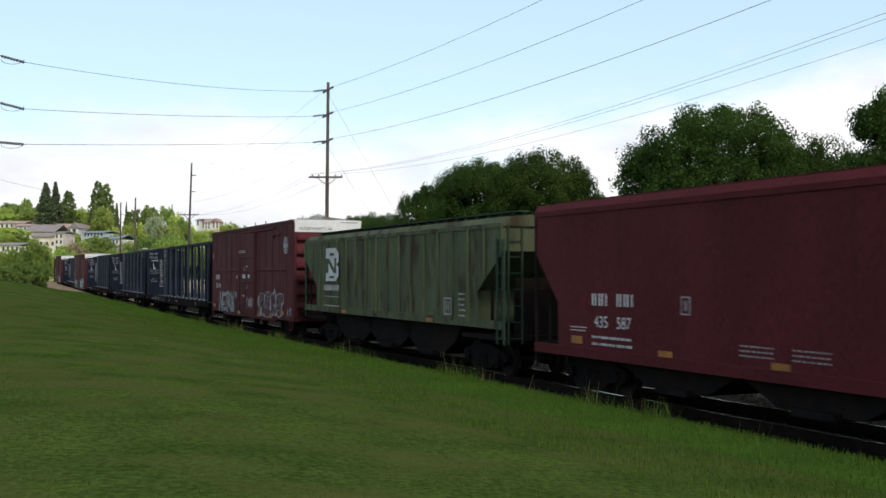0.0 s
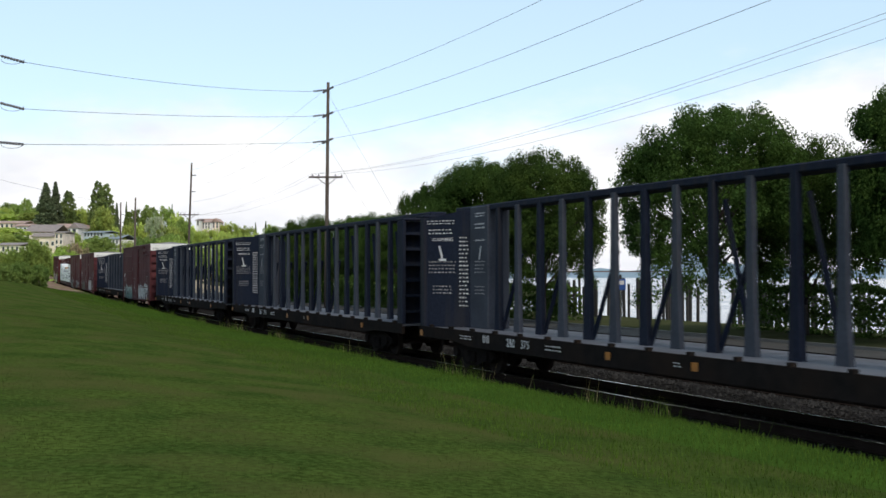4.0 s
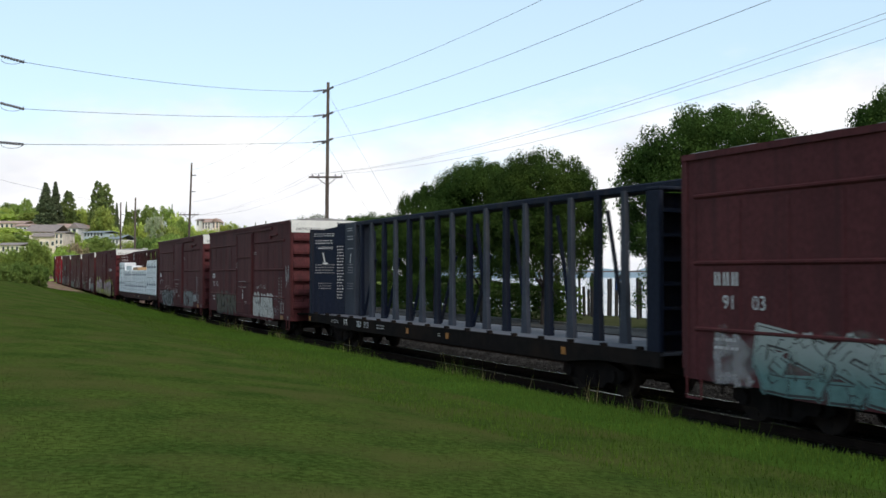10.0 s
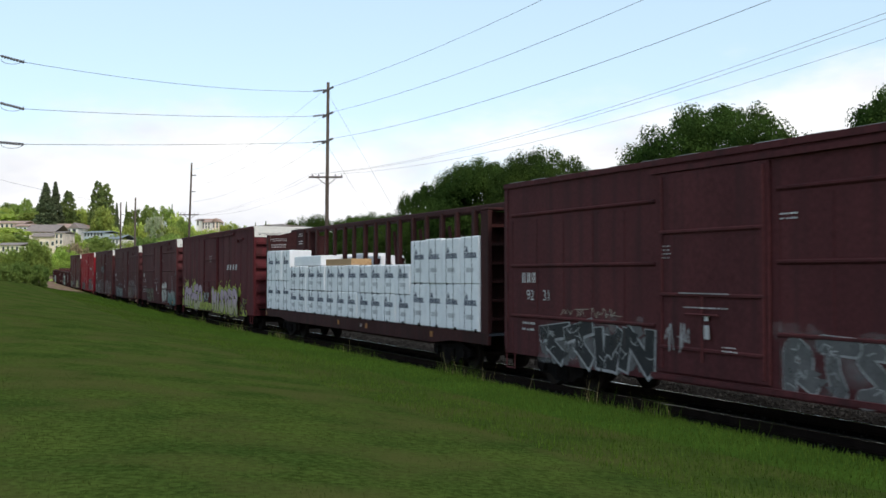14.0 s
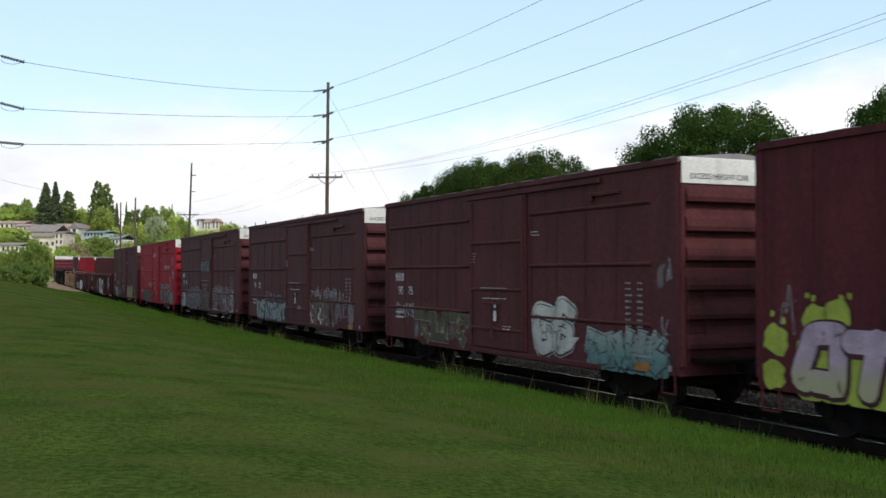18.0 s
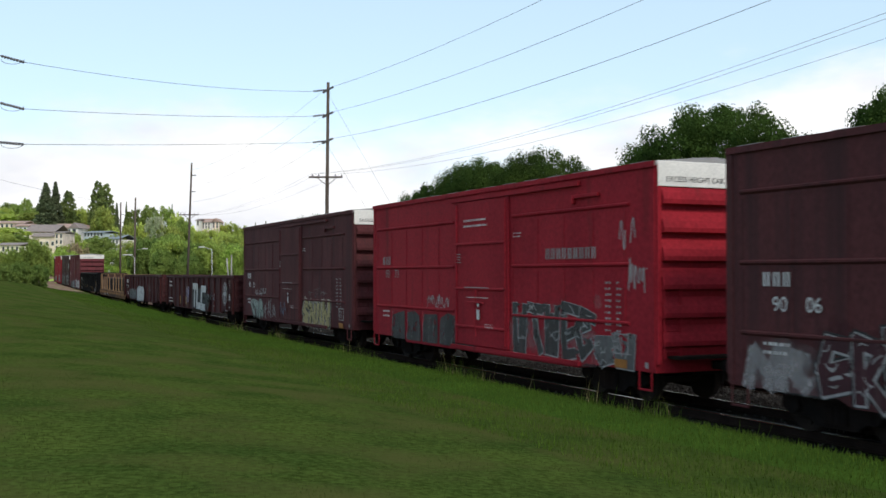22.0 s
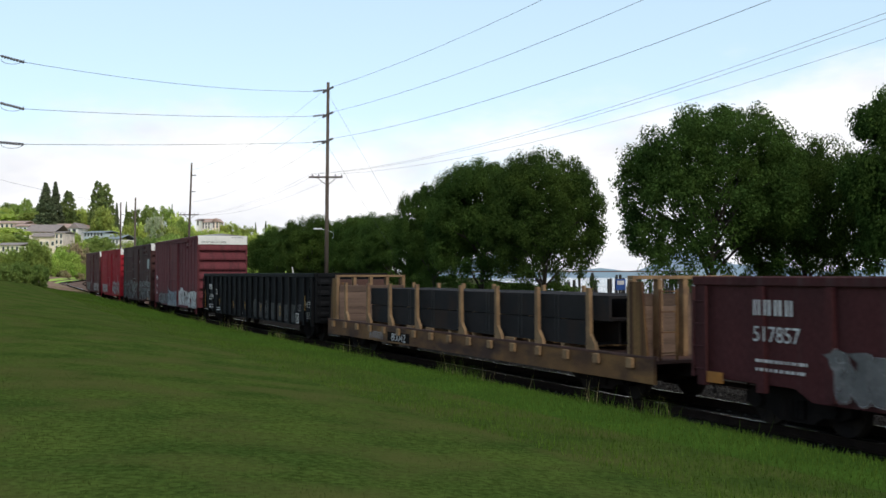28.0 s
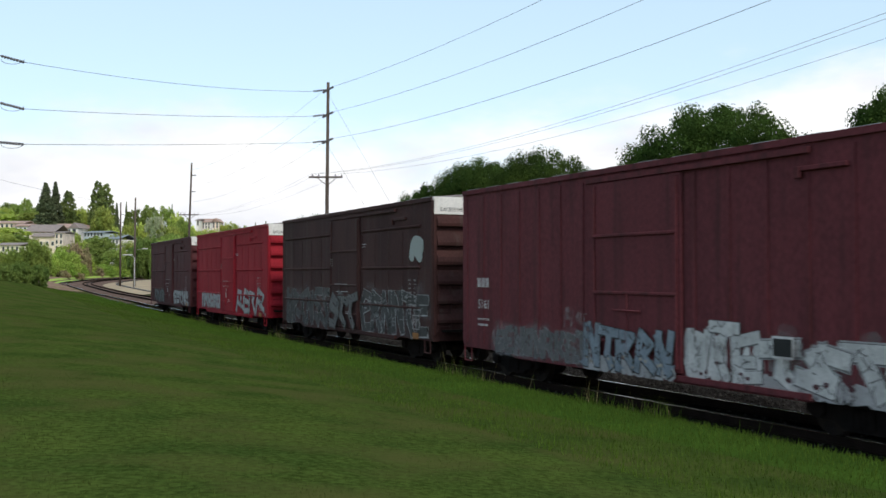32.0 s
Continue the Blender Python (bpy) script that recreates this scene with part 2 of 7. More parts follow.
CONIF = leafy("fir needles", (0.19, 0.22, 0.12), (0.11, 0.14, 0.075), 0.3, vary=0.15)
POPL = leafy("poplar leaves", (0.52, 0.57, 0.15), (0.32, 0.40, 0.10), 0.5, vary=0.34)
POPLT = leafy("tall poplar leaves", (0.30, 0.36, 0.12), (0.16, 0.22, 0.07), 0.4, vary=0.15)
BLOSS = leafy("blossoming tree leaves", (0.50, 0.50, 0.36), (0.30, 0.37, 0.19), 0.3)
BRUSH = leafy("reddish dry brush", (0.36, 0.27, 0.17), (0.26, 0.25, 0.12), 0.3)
SLOPE = mat("overgrown hillside, sun painted in", (0.36, 0.46, 0.11), (0.25, 0.37, 0.09), rough=1.0, spec=0.0, scale=0.10, fine=1.5, bump=0.8, stain=(0.20, 0.21, 0.09), stain_lo=0.5, stain_hi=0.68, stain_scale=0.06)


# ---- mesh helpers ----
def part(name, bm, material, parent=None, label="", smooth=False):
    me = bpy.data.meshes.new(name)
    if isinstance(bm, bmesh.types.BMesh):
        bm.to_mesh(me)
        bm.free()
    else:
        me.from_pydata(bm[0], [], bm[1])
    if smooth:
        me.polygons.foreach_set("use_smooth", [True] * len(me.polygons))
    me.materials.append(material)
    ob = new(name, me)
    if parent:
        ob.parent = parent
    if label:
        ob["label"] = label
    return ob


def share(name, me, parent, m=None, label=""):
    ob = new(name, me)
    ob.parent = parent
    if m is not None:
        ob.matrix_basis = m
    if label:
        ob["label"] = label
    return ob


def box(bm, x0, x1, y0, y1, z0, z1, bev=0.0):
    v = [bm.verts.new((x, y, z)) for z in (z0, z1) for y in (y0, y1) for x in (x0, x1)]
    fs = [bm.faces.new([v[i] for i in q]) for q in ((0, 2, 3, 1), (4, 5, 7, 6), (0, 1, 5, 4), (2, 6, 7, 3), (0, 4, 6, 2), (1, 3, 7, 5))]
    if bev:
        bmesh.ops.bevel(bm, geom=list({e for f in fs for e in f.edges}), offset=bev, segments=1, affect="EDGES")
    return bm


def prism(bm, poly, y0, y1, axis="y"):
    """A polygon of (a, b) pushed from y0 to y1 along an axis; a, b are the other two axes in order."""
    def at(a, b, c):
        return {"y": (a, c, b), "x": (c, a, b), "z": (a, b, c)}[axis]
    lo = [bm.verts.new(at(a, b, y0)) for a, b in poly]
    hi = [bm.verts.new(at(a, b, y1)) for a, b in poly]
    bm.faces.new(lo)
    bm.faces.new(hi[::-1])
    k = len(poly)
    for i in range(k):
        bm.faces.new((lo[(i + 1) % k], lo[i], hi[i], hi[(i + 1) % k]))
    return bm


def rod(bm, a, b, r0, r1=None, n=8):
    a, b = Vector(a), Vector(b)
    r1 = r0 if r1 is None else r1
    q = (b - a).to_track_quat("Z", "Y")
    rings = [[bm.verts.new(p + q @ Vector((r * math.cos(k * math.tau / n), r * math.sin(k * math.tau / n), 0))) for k in range(n)] for p, r in ((a, r0), (b, r1))]
    for k in range(n):
        bm.faces.new((rings[0][k], rings[0][(k + 1) % n], rings[1][(k + 1) % n], rings[1][k]))
    bm.faces.new(rings[0][::-1])
    bm.faces.new(rings[1])
    return bm


def fix(bm):
    bmesh.ops.recalc_face_normals(bm, faces=bm.faces)
    return bm


def BM():
    return bmesh.new()


# ---- the plan: the line of the track ----
HEAD = radians(24.866)
OFF = 14.2                      # from the eye's foot to the track's centre line
_g = np.arange(-120.0, 560.0, 0.5)
_k = np.interp(_g, [-120, 0, 48, 97, 126, 185, 205, 460], [9e-5, 9e-5, -3.2e-4, -1e-4, -3e-5, -2e-4, -6e-3, -6e-3])
_a = np.cumsum(_k) * 0.5
_a = HEAD + _a - np.interp(0.0, _g, _a)
_x, _y = np.cumsum(-np.sin(_a)) * 0.5, np.cumsum(np.cos(_a)) * 0.5
_x += OFF * math.cos(HEAD) - np.interp(0.0, _g, _x)
_y += OFF * math.sin(HEAD) - np.interp(0.0, _g, _y)
_z = np.interp(_g, [-120, 97, 150, 205, 460], [0, 0, 0.25, 0.95, 4.0])


def line(s, lat=0.0):
    """The place and heading at s metres along the track, lat metres to its water side."""
    a = np.interp(s, _g, _a)
    return np.interp(s, _g, _x) + lat * np.cos(a), np.interp(s, _g, _y) + lat * np.sin(a), np.interp(s, _g, _z), a


def at_line(s, lat=0.0, z=0.0):
    x, y, zz, a = line(s, lat)
    return Vector((float(x), float(y), float(zz) + z))


# ---- ground: lawn bank, track bed, road, shore and hillside in one sheet ----
def smooth01(t):
    t = np.clip(t, 0.0, 1.0)
    return t * t * (3 - 2 * t)


EDGE = -3.15                    # where the lawn ends, from the track's centre line


def ground_z(s, lat):
    s, lat = np.asarray(s, float), np.asarray(lat, float)
    bed = np.interp(s, _g, _z)
    u = EDGE - lat
    ze = np.interp(s, [-60, 50, 97, 130, 170, 220, 460], [0.22, 0.25, 0.60, 1.02, 1.5, 1.7, 4.5])
    rise = np.interp(s, [-60, 10, 76, 120, 180, 260], [0.78, 0.78, 1.72, 1.7, 1.4, 1.2])
    lawn = ze + rise * smooth01(u / 11.0) + 0.05 * np.sin(s * 0.31 + lat * 0.2) * smooth01(u / 3)
    z = np.where(u > 0, lawn, np.where(lat < -1.0, -0.27, -0.52) + bed)
    z = np.where((u <= 0) & (u > -0.5), bed - 0.27 + (ze - bed + 0.27) * smooth01((u + 0.5) / 0.5), z)
    off = lat - 7.6
    z = np.where(off > 0, bed - 0.52 + 0.27 * smooth01(off / 2.0), z)
    shore = lat - 25.5
    z = np.where(shore > 0, bed * (1 - smooth01(shore / 8)) - 0.25 - 0.35 * smooth01(shore / 6) - 2.2 * smooth01((shore - 7) / 5), z)
    return z


def strip(name, s_vals, lats, material, lift=0.0, zfun=None, parent=None):
    S, L = np.meshgrid(s_vals, lats, indexing="ij")
    x, y, bed, a = line(S.ravel(), L.ravel())
    z = (ground_z(S.ravel(), L.ravel()) if zfun is None else zfun(S.ravel(), L.ravel())) + lift
    n, m = S.shape
    faces = [(i * m + j, i * m + j + 1, (i + 1) * m + j + 1, (i + 1) * m + j) for i in range(n - 1) for j in range(m - 1)]
    return part(name, (np.c_[x, y, z].tolist(), faces), material, parent, smooth=True)


s_near = np.concatenate([np.arange(-60, 120, 1.5), np.arange(120, 330, 4.0)])
lat_all = np.concatenate([[-90, -70, -55, -44, -38], np.arange(-34, -4.5, 1.0), np.arange(-4.15, -1.9, 0.25), [-1.5, 0, 3, 6, 7.6, 8.6, 9.6, 12, 15, 18, 20, 22, 25.5, 28, 31, 32.5, 34, 36, 38, 60]])
ground = strip("ground", s_near, lat_all, GRASS)
for _q in (SLOPE, LUSH, SOIL, FARBED, ROADSIDE):
    ground.data.materials.append(_q)
_m = len(lat_all) - 1
# index 1 carries the hillside's sun-bright painted green past 128 m
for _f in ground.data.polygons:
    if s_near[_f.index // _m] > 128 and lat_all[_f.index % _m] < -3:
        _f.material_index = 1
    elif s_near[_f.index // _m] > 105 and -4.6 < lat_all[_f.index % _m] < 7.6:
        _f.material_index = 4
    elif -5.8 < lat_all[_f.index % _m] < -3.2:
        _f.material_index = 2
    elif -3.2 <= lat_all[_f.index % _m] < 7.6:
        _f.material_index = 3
    elif lat_all[_f.index % _m] >= 7.6:
        _f.material_index = 5
tagged(ground, "mown green lawn sloping down to the railway track", "ground", kind="structure")
# the far land and the water beyond
bm = BM()
bmesh.ops.create_circle(bm, cap_ends=True, segments=64, radius=2600)
bmesh.ops.translate(bm, verts=bm.verts, vec=(0, 0, -3.2))
tagged(part("ground_far", bm, ROADSIDE), "low green land reaching to the horizon", "ground", kind="structure")
WATER = mat("bright calm water", (0.30, 0.33, 0.36), (0.24, 0.27, 0.30), rough=0.18, scale=0.05, fine=0.8, bump=0.08)
bm = BM()
p = [at_line(s, 33.0) for s in range(-60, 200, 20)]
poly = [(v.x, v.y) for v in p] + [(p[-1].x + 60, p[-1].y + 30), (60, 2400), (2400, 1500), (2000, -1200), (300, -600)]
f = bm.faces.new([bm.verts.new((x, y, -1.9)) for x, y in poly])
water = tagged(part("water", fix(bm), WATER), "pale calm bay water reflecting the bright sky", "water", kind="structure")

# ballast, rails and ties of the two tracks
s_bed = np.concatenate([np.arange(-60, 110, 1.0), np.arange(110, 540, 3.0)])
for c, nm in ((0.0, "ballast"), (4.3, "ballast")):
    def bed_z(S, L, c=c):
        d = np.abs(L - c)
        return np.interp(S, _g, _z) - 0.19 - 0.30 * smooth01((d - 1.35) / 0.8) + 0.025 * np.sin(S * 7.1 + L * 9) * np.sin(S * 3.3 - L * 5)
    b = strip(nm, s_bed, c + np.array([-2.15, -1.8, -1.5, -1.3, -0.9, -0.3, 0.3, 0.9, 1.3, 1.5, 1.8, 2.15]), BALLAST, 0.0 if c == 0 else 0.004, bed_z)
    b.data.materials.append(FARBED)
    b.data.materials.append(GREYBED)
    # near bed darkest, with under-car shade in its colour; far shoulder a little lighter
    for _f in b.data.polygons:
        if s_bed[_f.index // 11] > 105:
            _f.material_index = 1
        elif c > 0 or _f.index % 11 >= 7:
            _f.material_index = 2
    tagged(b, "grey crushed stone ballast under the railway track", "ballast", kind="structure")


def rail(lat):
    prof = [(-0.07, -0.165), (0.07, -0.165), (0.07, -0.15), (0.012, -0.13), (0.012, -0.045), (0.036, -0.035), (0.036, -0.004), (0.028, 0.0), (-0.028, 0.0), (-0.036, -0.004), (-0.036, -0.035), (-0.012, -0.045), (-0.012, -0.13), (-0.07, -0.15)]
    svals = np.concatenate([np.arange(-60, 170, 2.0), np.arange(170, 538, 3.0)])
    vs, fs, k = [], [], len(prof)
    for s in svals:
        for o, h in prof:
            v = at_line(s, lat + o, h)
            vs.append(v[:])
    for i in range(len(svals) - 1):
        for j in range(k):
            fs.append((i * k + j, i * k + (j + 1) % k, (i + 1) * k + (j + 1) % k, (i + 1) * k + j))
    top = [f for f in fs if f[0] % k in (6, 7, 8)]
    rest = [f for f in fs if f[0] % k not in (6, 7, 8)]
    r = part("rail", (vs, rest), RAILM)
    part("running_surface", (vs, top), TREAD if lat < 2 else RAILM, r, "polished bright steel rail head" if lat < 2 else "rusty rail head")
    return tagged(r, "dark rusty steel rail spiked to creosoted ties", "rail", group="rails of the railway")


for lat in (-0.755, 0.755, 4.3 - 0.755, 4.3 + 0.755):
    rail(lat)


# ---- road, kerb and verge behind the tracks ----
road = strip("road", s_near, [9.8, 12, 14, 16, 17.6], ASPHALT, 0.03)
tagged(road, "grey asphalt shore road beyond the railway tracks", "road", kind="structure")
for lat in (9.6, 17.75):
    b = strip("kerb", s_near, [lat - 0.08, lat + 0.08], mat("concrete kerb", (0.13, 0.12, 0.11), (0.095, 0.09, 0.083), scale=1.0), 0.15)
    side = strip("kerb_face", s_near, [lat - 0.085, lat - 0.08], b.data.materials[0], 0.0, lambda S, L, c=lat: ground_z(S, L) + np.where(L < c - 0.082, 0.0, 0.15))
    side.parent = b
    tagged(b, "grey concrete kerb along the shore road", "kerb", kind="structure")
bank = strip("dirt_bank", np.arange(114, 260, 3.0), [-9.0, -7.5, -6.0, -4.5, -3.2, -2.8, -2.4], mat("dry bank soil", (0.28, 0.185, 0.14), (0.18, 0.125, 0.09), rough=1.0, spec=0.0, scale=0.5, fine=6, bump=0.6, stain=(0.22, 0.24, 0.08), stain_lo=0.56, stain_hi=0.70, stain_scale=0.4), 0.05)
tagged(bank, "dry tan earth bank beside the curving track", "bank", kind="structure")
lot = strip("gravel_lot", np.arange(150, 330, 4.0), [7.2, 9, 12, 16, 20, 26], GRAVEL, 0.06)
tagged(lot, "pale tan gravel lot beside the curving track", "gravel lot", kind="structure")


# ---- trees ----
def leaves(pts, size, rng, flat=0.0, out=None):
    """Small folded leaf quads at the points given, as vertices and faces; out: the way that each one mostly faces."""
    n = len(pts)
    u = rng.normal(size=(n, 3))
    if out is not None:
        face = out + rng.normal(size=(n, 3)) * 0.6
        face /= np.linalg.norm(face, axis=1, keepdims=True)
        u -= face * np.sum(u * face, axis=1, keepdims=True)
        u /= np.linalg.norm(u, axis=1, keepdims=True)
        w = np.cross(face, u)
    else:
        u /= np.linalg.norm(u, axis=1, keepdims=True)
        w = rng.normal(size=(n, 3))
        w[:, 2] *= 1 - flat
        w -= u * np.sum(u * w, axis=1, keepdims=True)
        w /= np.linalg.norm(w, axis=1, keepdims=True)
    s = size * rng.uniform(0.6, 1.3, size=(n, 1))
    nn = np.cross(u, w) * s * 0.25
    v = np.stack([pts - u * s, pts + w * s * 0.7 + nn, pts + u * s, pts - w * s * 0.7 + nn], axis=1).reshape(-1, 3)
    f = np.arange(n * 4).reshape(-1, 4)
    return v, f


def cloud_points(rng, clumps, per):
    """Points near the skins of clumps (x, y, z, r), and the way out of the clump at each."""
    out, way = [], []
    for x, y, z, r in clumps:
        d = rng.normal(size=(per, 3)) + np.array([0, 0, 0.25])
        d /= np.linalg.norm(d, axis=1, keepdims=True)
        rad = r * rng.uniform(0.15, 1.15, size=(per, 1)) ** 0.6
        out.append(np.array([x, y, z]) + d * rad * np.array([1, 1, 0.8]))
        way.append(d + np.array([0, 0, 0.45]))
    return np.concatenate(out), np.concatenate(way)


def crown_clumps(rng, h0, h1, rad, count, small, shape="dome"):
    cl = []
    while len(cl) < count:
        q = rng.uniform(-1, 1, 3)
        r = np.linalg.norm(q)
        if r > 1 or r < 0.45:
            continue
        t = (q[2] + 1) / 2
        if shape == "dome" and t < 0.36 and rng.uniform() < 0.62:
            continue
        if shape != "dome":
            t = rng.uniform() ** 1.3
            a, k = rng.uniform(0, math.tau), math.sqrt(rng.uniform(0.2, 1.0))
            wide = {"cone": 1.0 - 0.97 * t, "poplar": min(1.0, 0.6 + 1.2 * t) if t < 0.4 else math.sqrt((1.01 - t) / 0.61)}[shape] * rng.uniform(0.8, 1.1)
            cl.append((math.cos(a) * k * rad * wide, math.sin(a) * k * rad * wide, h0 + t * (h1 - h0), small * rng.uniform(0.7, 1.2) * (1.15 - 0.75 * t)))
            continue
        prof = {"dome": math.sqrt(max(0.02, 1 - max(0, t - 0.42) ** 3.0 / 0.20)) if t > 0.35 else 0.80 + 0.2 * t / 0.35,
                }[shape]
        if t < 0.74 and abs(q[0]) < 0.26 and rng.uniform() < 0.72:
            continue                             # the open middle of the crown, where the limbs show
        qq = q[:2] / max(0.2, math.sqrt(max(0.05, 1 - q[2] ** 2)))
        cl.append((qq[0] * rad * prof, qq[1] * rad * prof, h0 + t * (h1 - h0), small * rng.uniform(0.7, 1.35)))
    return cl


def tree(name, seed, height, rad, trunk_r, clumps, per, leaf, leaf_mat, label, base=0.2, shape="dome", clump=0.9, limbs=9, category="tree"):
    rng = np.random.default_rng(seed)
    root = new(name)
    bm = BM()
    top = height * (0.85 if shape != "dome" else 0.55)
    lean = rng.uniform(-0.25, 0.25, 2)
    rod(bm, (0, 0, -0.3), (lean[0] * 0.4, lean[1] * 0.4, height * base), trunk_r * 1.15, trunk_r * 0.8, 9)
    rod(bm, (lean[0] * 0.4, lean[1] * 0.4, height * base), (lean[0], lean[1], top), trunk_r * 0.8, trunk_r * 0.25, 8)
    for k in range(limbs):
        a = k * 2.4 + rng.uniform(-0.3, 0.3)
        h = height * rng.uniform(base, base + 0.3)
        e = Vector((math.cos(a) * rad * 0.75, math.sin(a) * rad * 0.75, h + height * rng.uniform(0.15, 0.38)))
        m = Vector((lean[0] * 0.5 + math.cos(a) * rad * 0.3, lean[1] * 0.5 + math.sin(a) * rad * 0.3, h + (e.z - h) * 0.6))
        rod(bm, (lean[0] * 0.5, lean[1] * 0.5, h), m, trunk_r * 0.42, trunk_r * 0.26, 6)
        rod(bm, m, e, trunk_r * 0.26, trunk_r * 0.08, 5)
        for j in range(2):
            e2 = m + Vector((rng.uniform(-1, 1), rng.uniform(-1, 1), rng.uniform(0.3, 1.2))) * rad * 0.35
            rod(bm, m, e2, trunk_r * 0.16, trunk_r * 0.05, 4)
    part("trunk", bm, BARK, root, smooth=True)
    cl = crown_clumps(rng, height * base * 0.95, height - clump * 0.6, rad - clump * 0.5, clumps, clump, shape)
    pts, way = cloud_points(rng, cl, per)
    part("crown", tuple(q.tolist() for q in leaves(pts, leaf, rng, out=way)), leaf_mat, root)
    return tagged(root, label, category)


def put(ob, x, y, z, turn=0.0, scale=1.0, wide=None):
    ob.matrix_world = Matrix.LocRotScale((x, y, z), Euler((0, 0, turn)), (wide or scale, wide or scale, scale))
    return ob


def again(ob, x, y, z, turn=0.0, scale=1.0, wide=None):
    return put(copy_thing(ob, Matrix()), x, y, z, turn, scale, wide)


def ray_point(px, d, z=None):
    return (px - 784) / 1850 * d


row = []
LBL = "broad round dark green maple tree on the verge by the water"
maple_a = tree("maple_tree", 3, 11.4, 5.6, 0.24, 640, 200, 0.070, LEAF, LBL, base=0.17, clump=0.62, limbs=15)
maple_b = tree("maple_tree", 8, 11.0, 5.2, 0.24, 620, 200, 0.070, LEAF2, LBL, base=0.17, clump=0.62, limbs=15)
maple_c = tree("maple_tree", 21, 10.6, 5.0, 0.24, 600, 190, 0.074, LEAF, LBL, base=0.17, clump=0.62, limbs=12)
for k, (src, px, d, turn, sc, wd) in enumerate(((maple_a, 1262, 48, 0.3, 0.985, 0.80), (maple_b, 1425, 51, 2.2, 0.90, 0.72), (maple_c, 1655, 43, 1.0, 1.10, 0.76),
        (maple_b, 960, 61, 4.0, 0.955, 0.72), (maple_c, 855, 65, 2.6, 0.99, 0.74), (maple_a, 770, 74, 5.1, 0.86, 0.56),
        (maple_c, 645, 100, 0.8, 0.86, 0.75), (maple_b, 555, 104, 1.9, 0.82, 0.80), (maple_a, 700, 88, 3.3, 0.74, 0.62), (maple_c, 500, 118, 4.4, 0.80, 0.85), (maple_b, 600, 112, 0.4, 0.78, 0.8))):
    x, y = ray_point(px, d), d
    first = src.name not in row
    row.append(src.name)
    o = put(src, x, y, -0.45, turn, sc, wd) if first else again(src, x, y, -0.45, turn, sc, wd)
    o["group"] = "maple row along the shore road"

# ---- utility poles and their wires ----
def pole(px, d, top_rel, base_z, r, arms, lean=0.0, label=""):
    """A timber pole; arms: list of (height over the eye, kind)."""
    root = new("utility_pole")
    x = ray_point(px, d)
    root.matrix_world = Matrix.Translation((x, d, base_z))
    H = 2.71 + top_rel - base_z
    bm = BM()
    rod(bm, (0, 0, -0.5), (lean, 0, H), r * 1.25, r * 0.8, 10)
    part("shaft", bm, POLEW, root, smooth=True)
    for h, kind in arms:
        z = 2.71 + h - base_z
        lx = lean * z / H
        if kind == "strain":
            for sx, sy in ((-1.1, 0.25), (0.42, -0.6), (-0.45, 0.75)):
                ins = BM()
                a, b = Vector((lx, 0, z)), Vector((lx + sx, sy, z - 0.10 if sx < 0 else z + 0.06))
                rod(ins, a, b, 0.03, 0.03, 6)
                for q in np.linspace(0.3, 0.95, 6):
                    c = a.lerp(b, q)
                    rod(ins, c - (b - a).normalized() * 0.03, c + (b - a).normalized() * 0.03, 0.085, 0.07, 8)
                part("insulator", ins, PORC, root, "grey strain insulator")
        elif kind == "cross":
            ar = BM()
            box(ar, lx - 1.3, lx + 1.1, -0.22, -0.10, z - 0.06, z + 0.06, 0.01)
            part("crossarm", ar, POLEW, root)
            br = BM()
            rod(br, (lx - 0.65, -0.16, z - 0.06), (lx, -0.16, z - 0.6), 0.025)
            rod(br, (lx + 0.65, -0.16, z - 0.06), (lx, -0.16, z - 0.6), 0.025)
            part("brace", br, POLEW, root)
            for q in (-1.05, -0.6, 0.6, 1.05):
                ins = BM()
                rod(ins, (lx + q, -0.16, z + 0.05), (lx + q, -0.16, z + 0.22), 0.05, 0.035, 8)
                part("insulator", ins, PORC, root)
        elif kind == "stub":
            ins = BM()
            rod(ins, (lx, 0, z), (lx + 0.65, -0.1, z + 0.05), 0.06, 0.05, 8)
            part("insulator", ins, PORC, root)
        elif kind == "lamp":
            ar = BM()
            rod(ar, (lx, 0, z), (lx + 1.6, -0.3, z + 0.25), 0.035, 0.03, 6)
            part("lamp_arm", ar, TREAD, root)
            hd = BM()
            box(hd, lx + 1.5, lx + 2.3, -0.45, -0.15, z + 0.18, z + 0.32, 0.03)
            part("lamp_head", hd, WHITE, root, "pale street lamp head")
    return tagged(root, label or "tall weathered timber utility pole", "utility pole", group="utility poles along the road")


pole(577, 75.0, 13.8, -0.4, 0.13, [(13.3, "strain"), (11.5, "strain"), (9.6, "strain"), (6.95, "cross")], 0.12, "tall weathered timber pole with three insulator tiers and a crossarm")
pole(331, 127.0, 13.55, 0.2, 0.125, [(12.0, "stub"), (10.0, "stub"), (7.2, "cross")], 0.5)
pole(238, 183.0, 13.4, 0.4, 0.17, [(8.6, "stub"), (4.2, "lamp")], 0.1)
pole(213, 186.0, 12.8, 0.4, 0.16, [(10.6, "stub"), (8.4, "stub"), (5.0, "stub"), (3.2, "lamp")], 0.0)


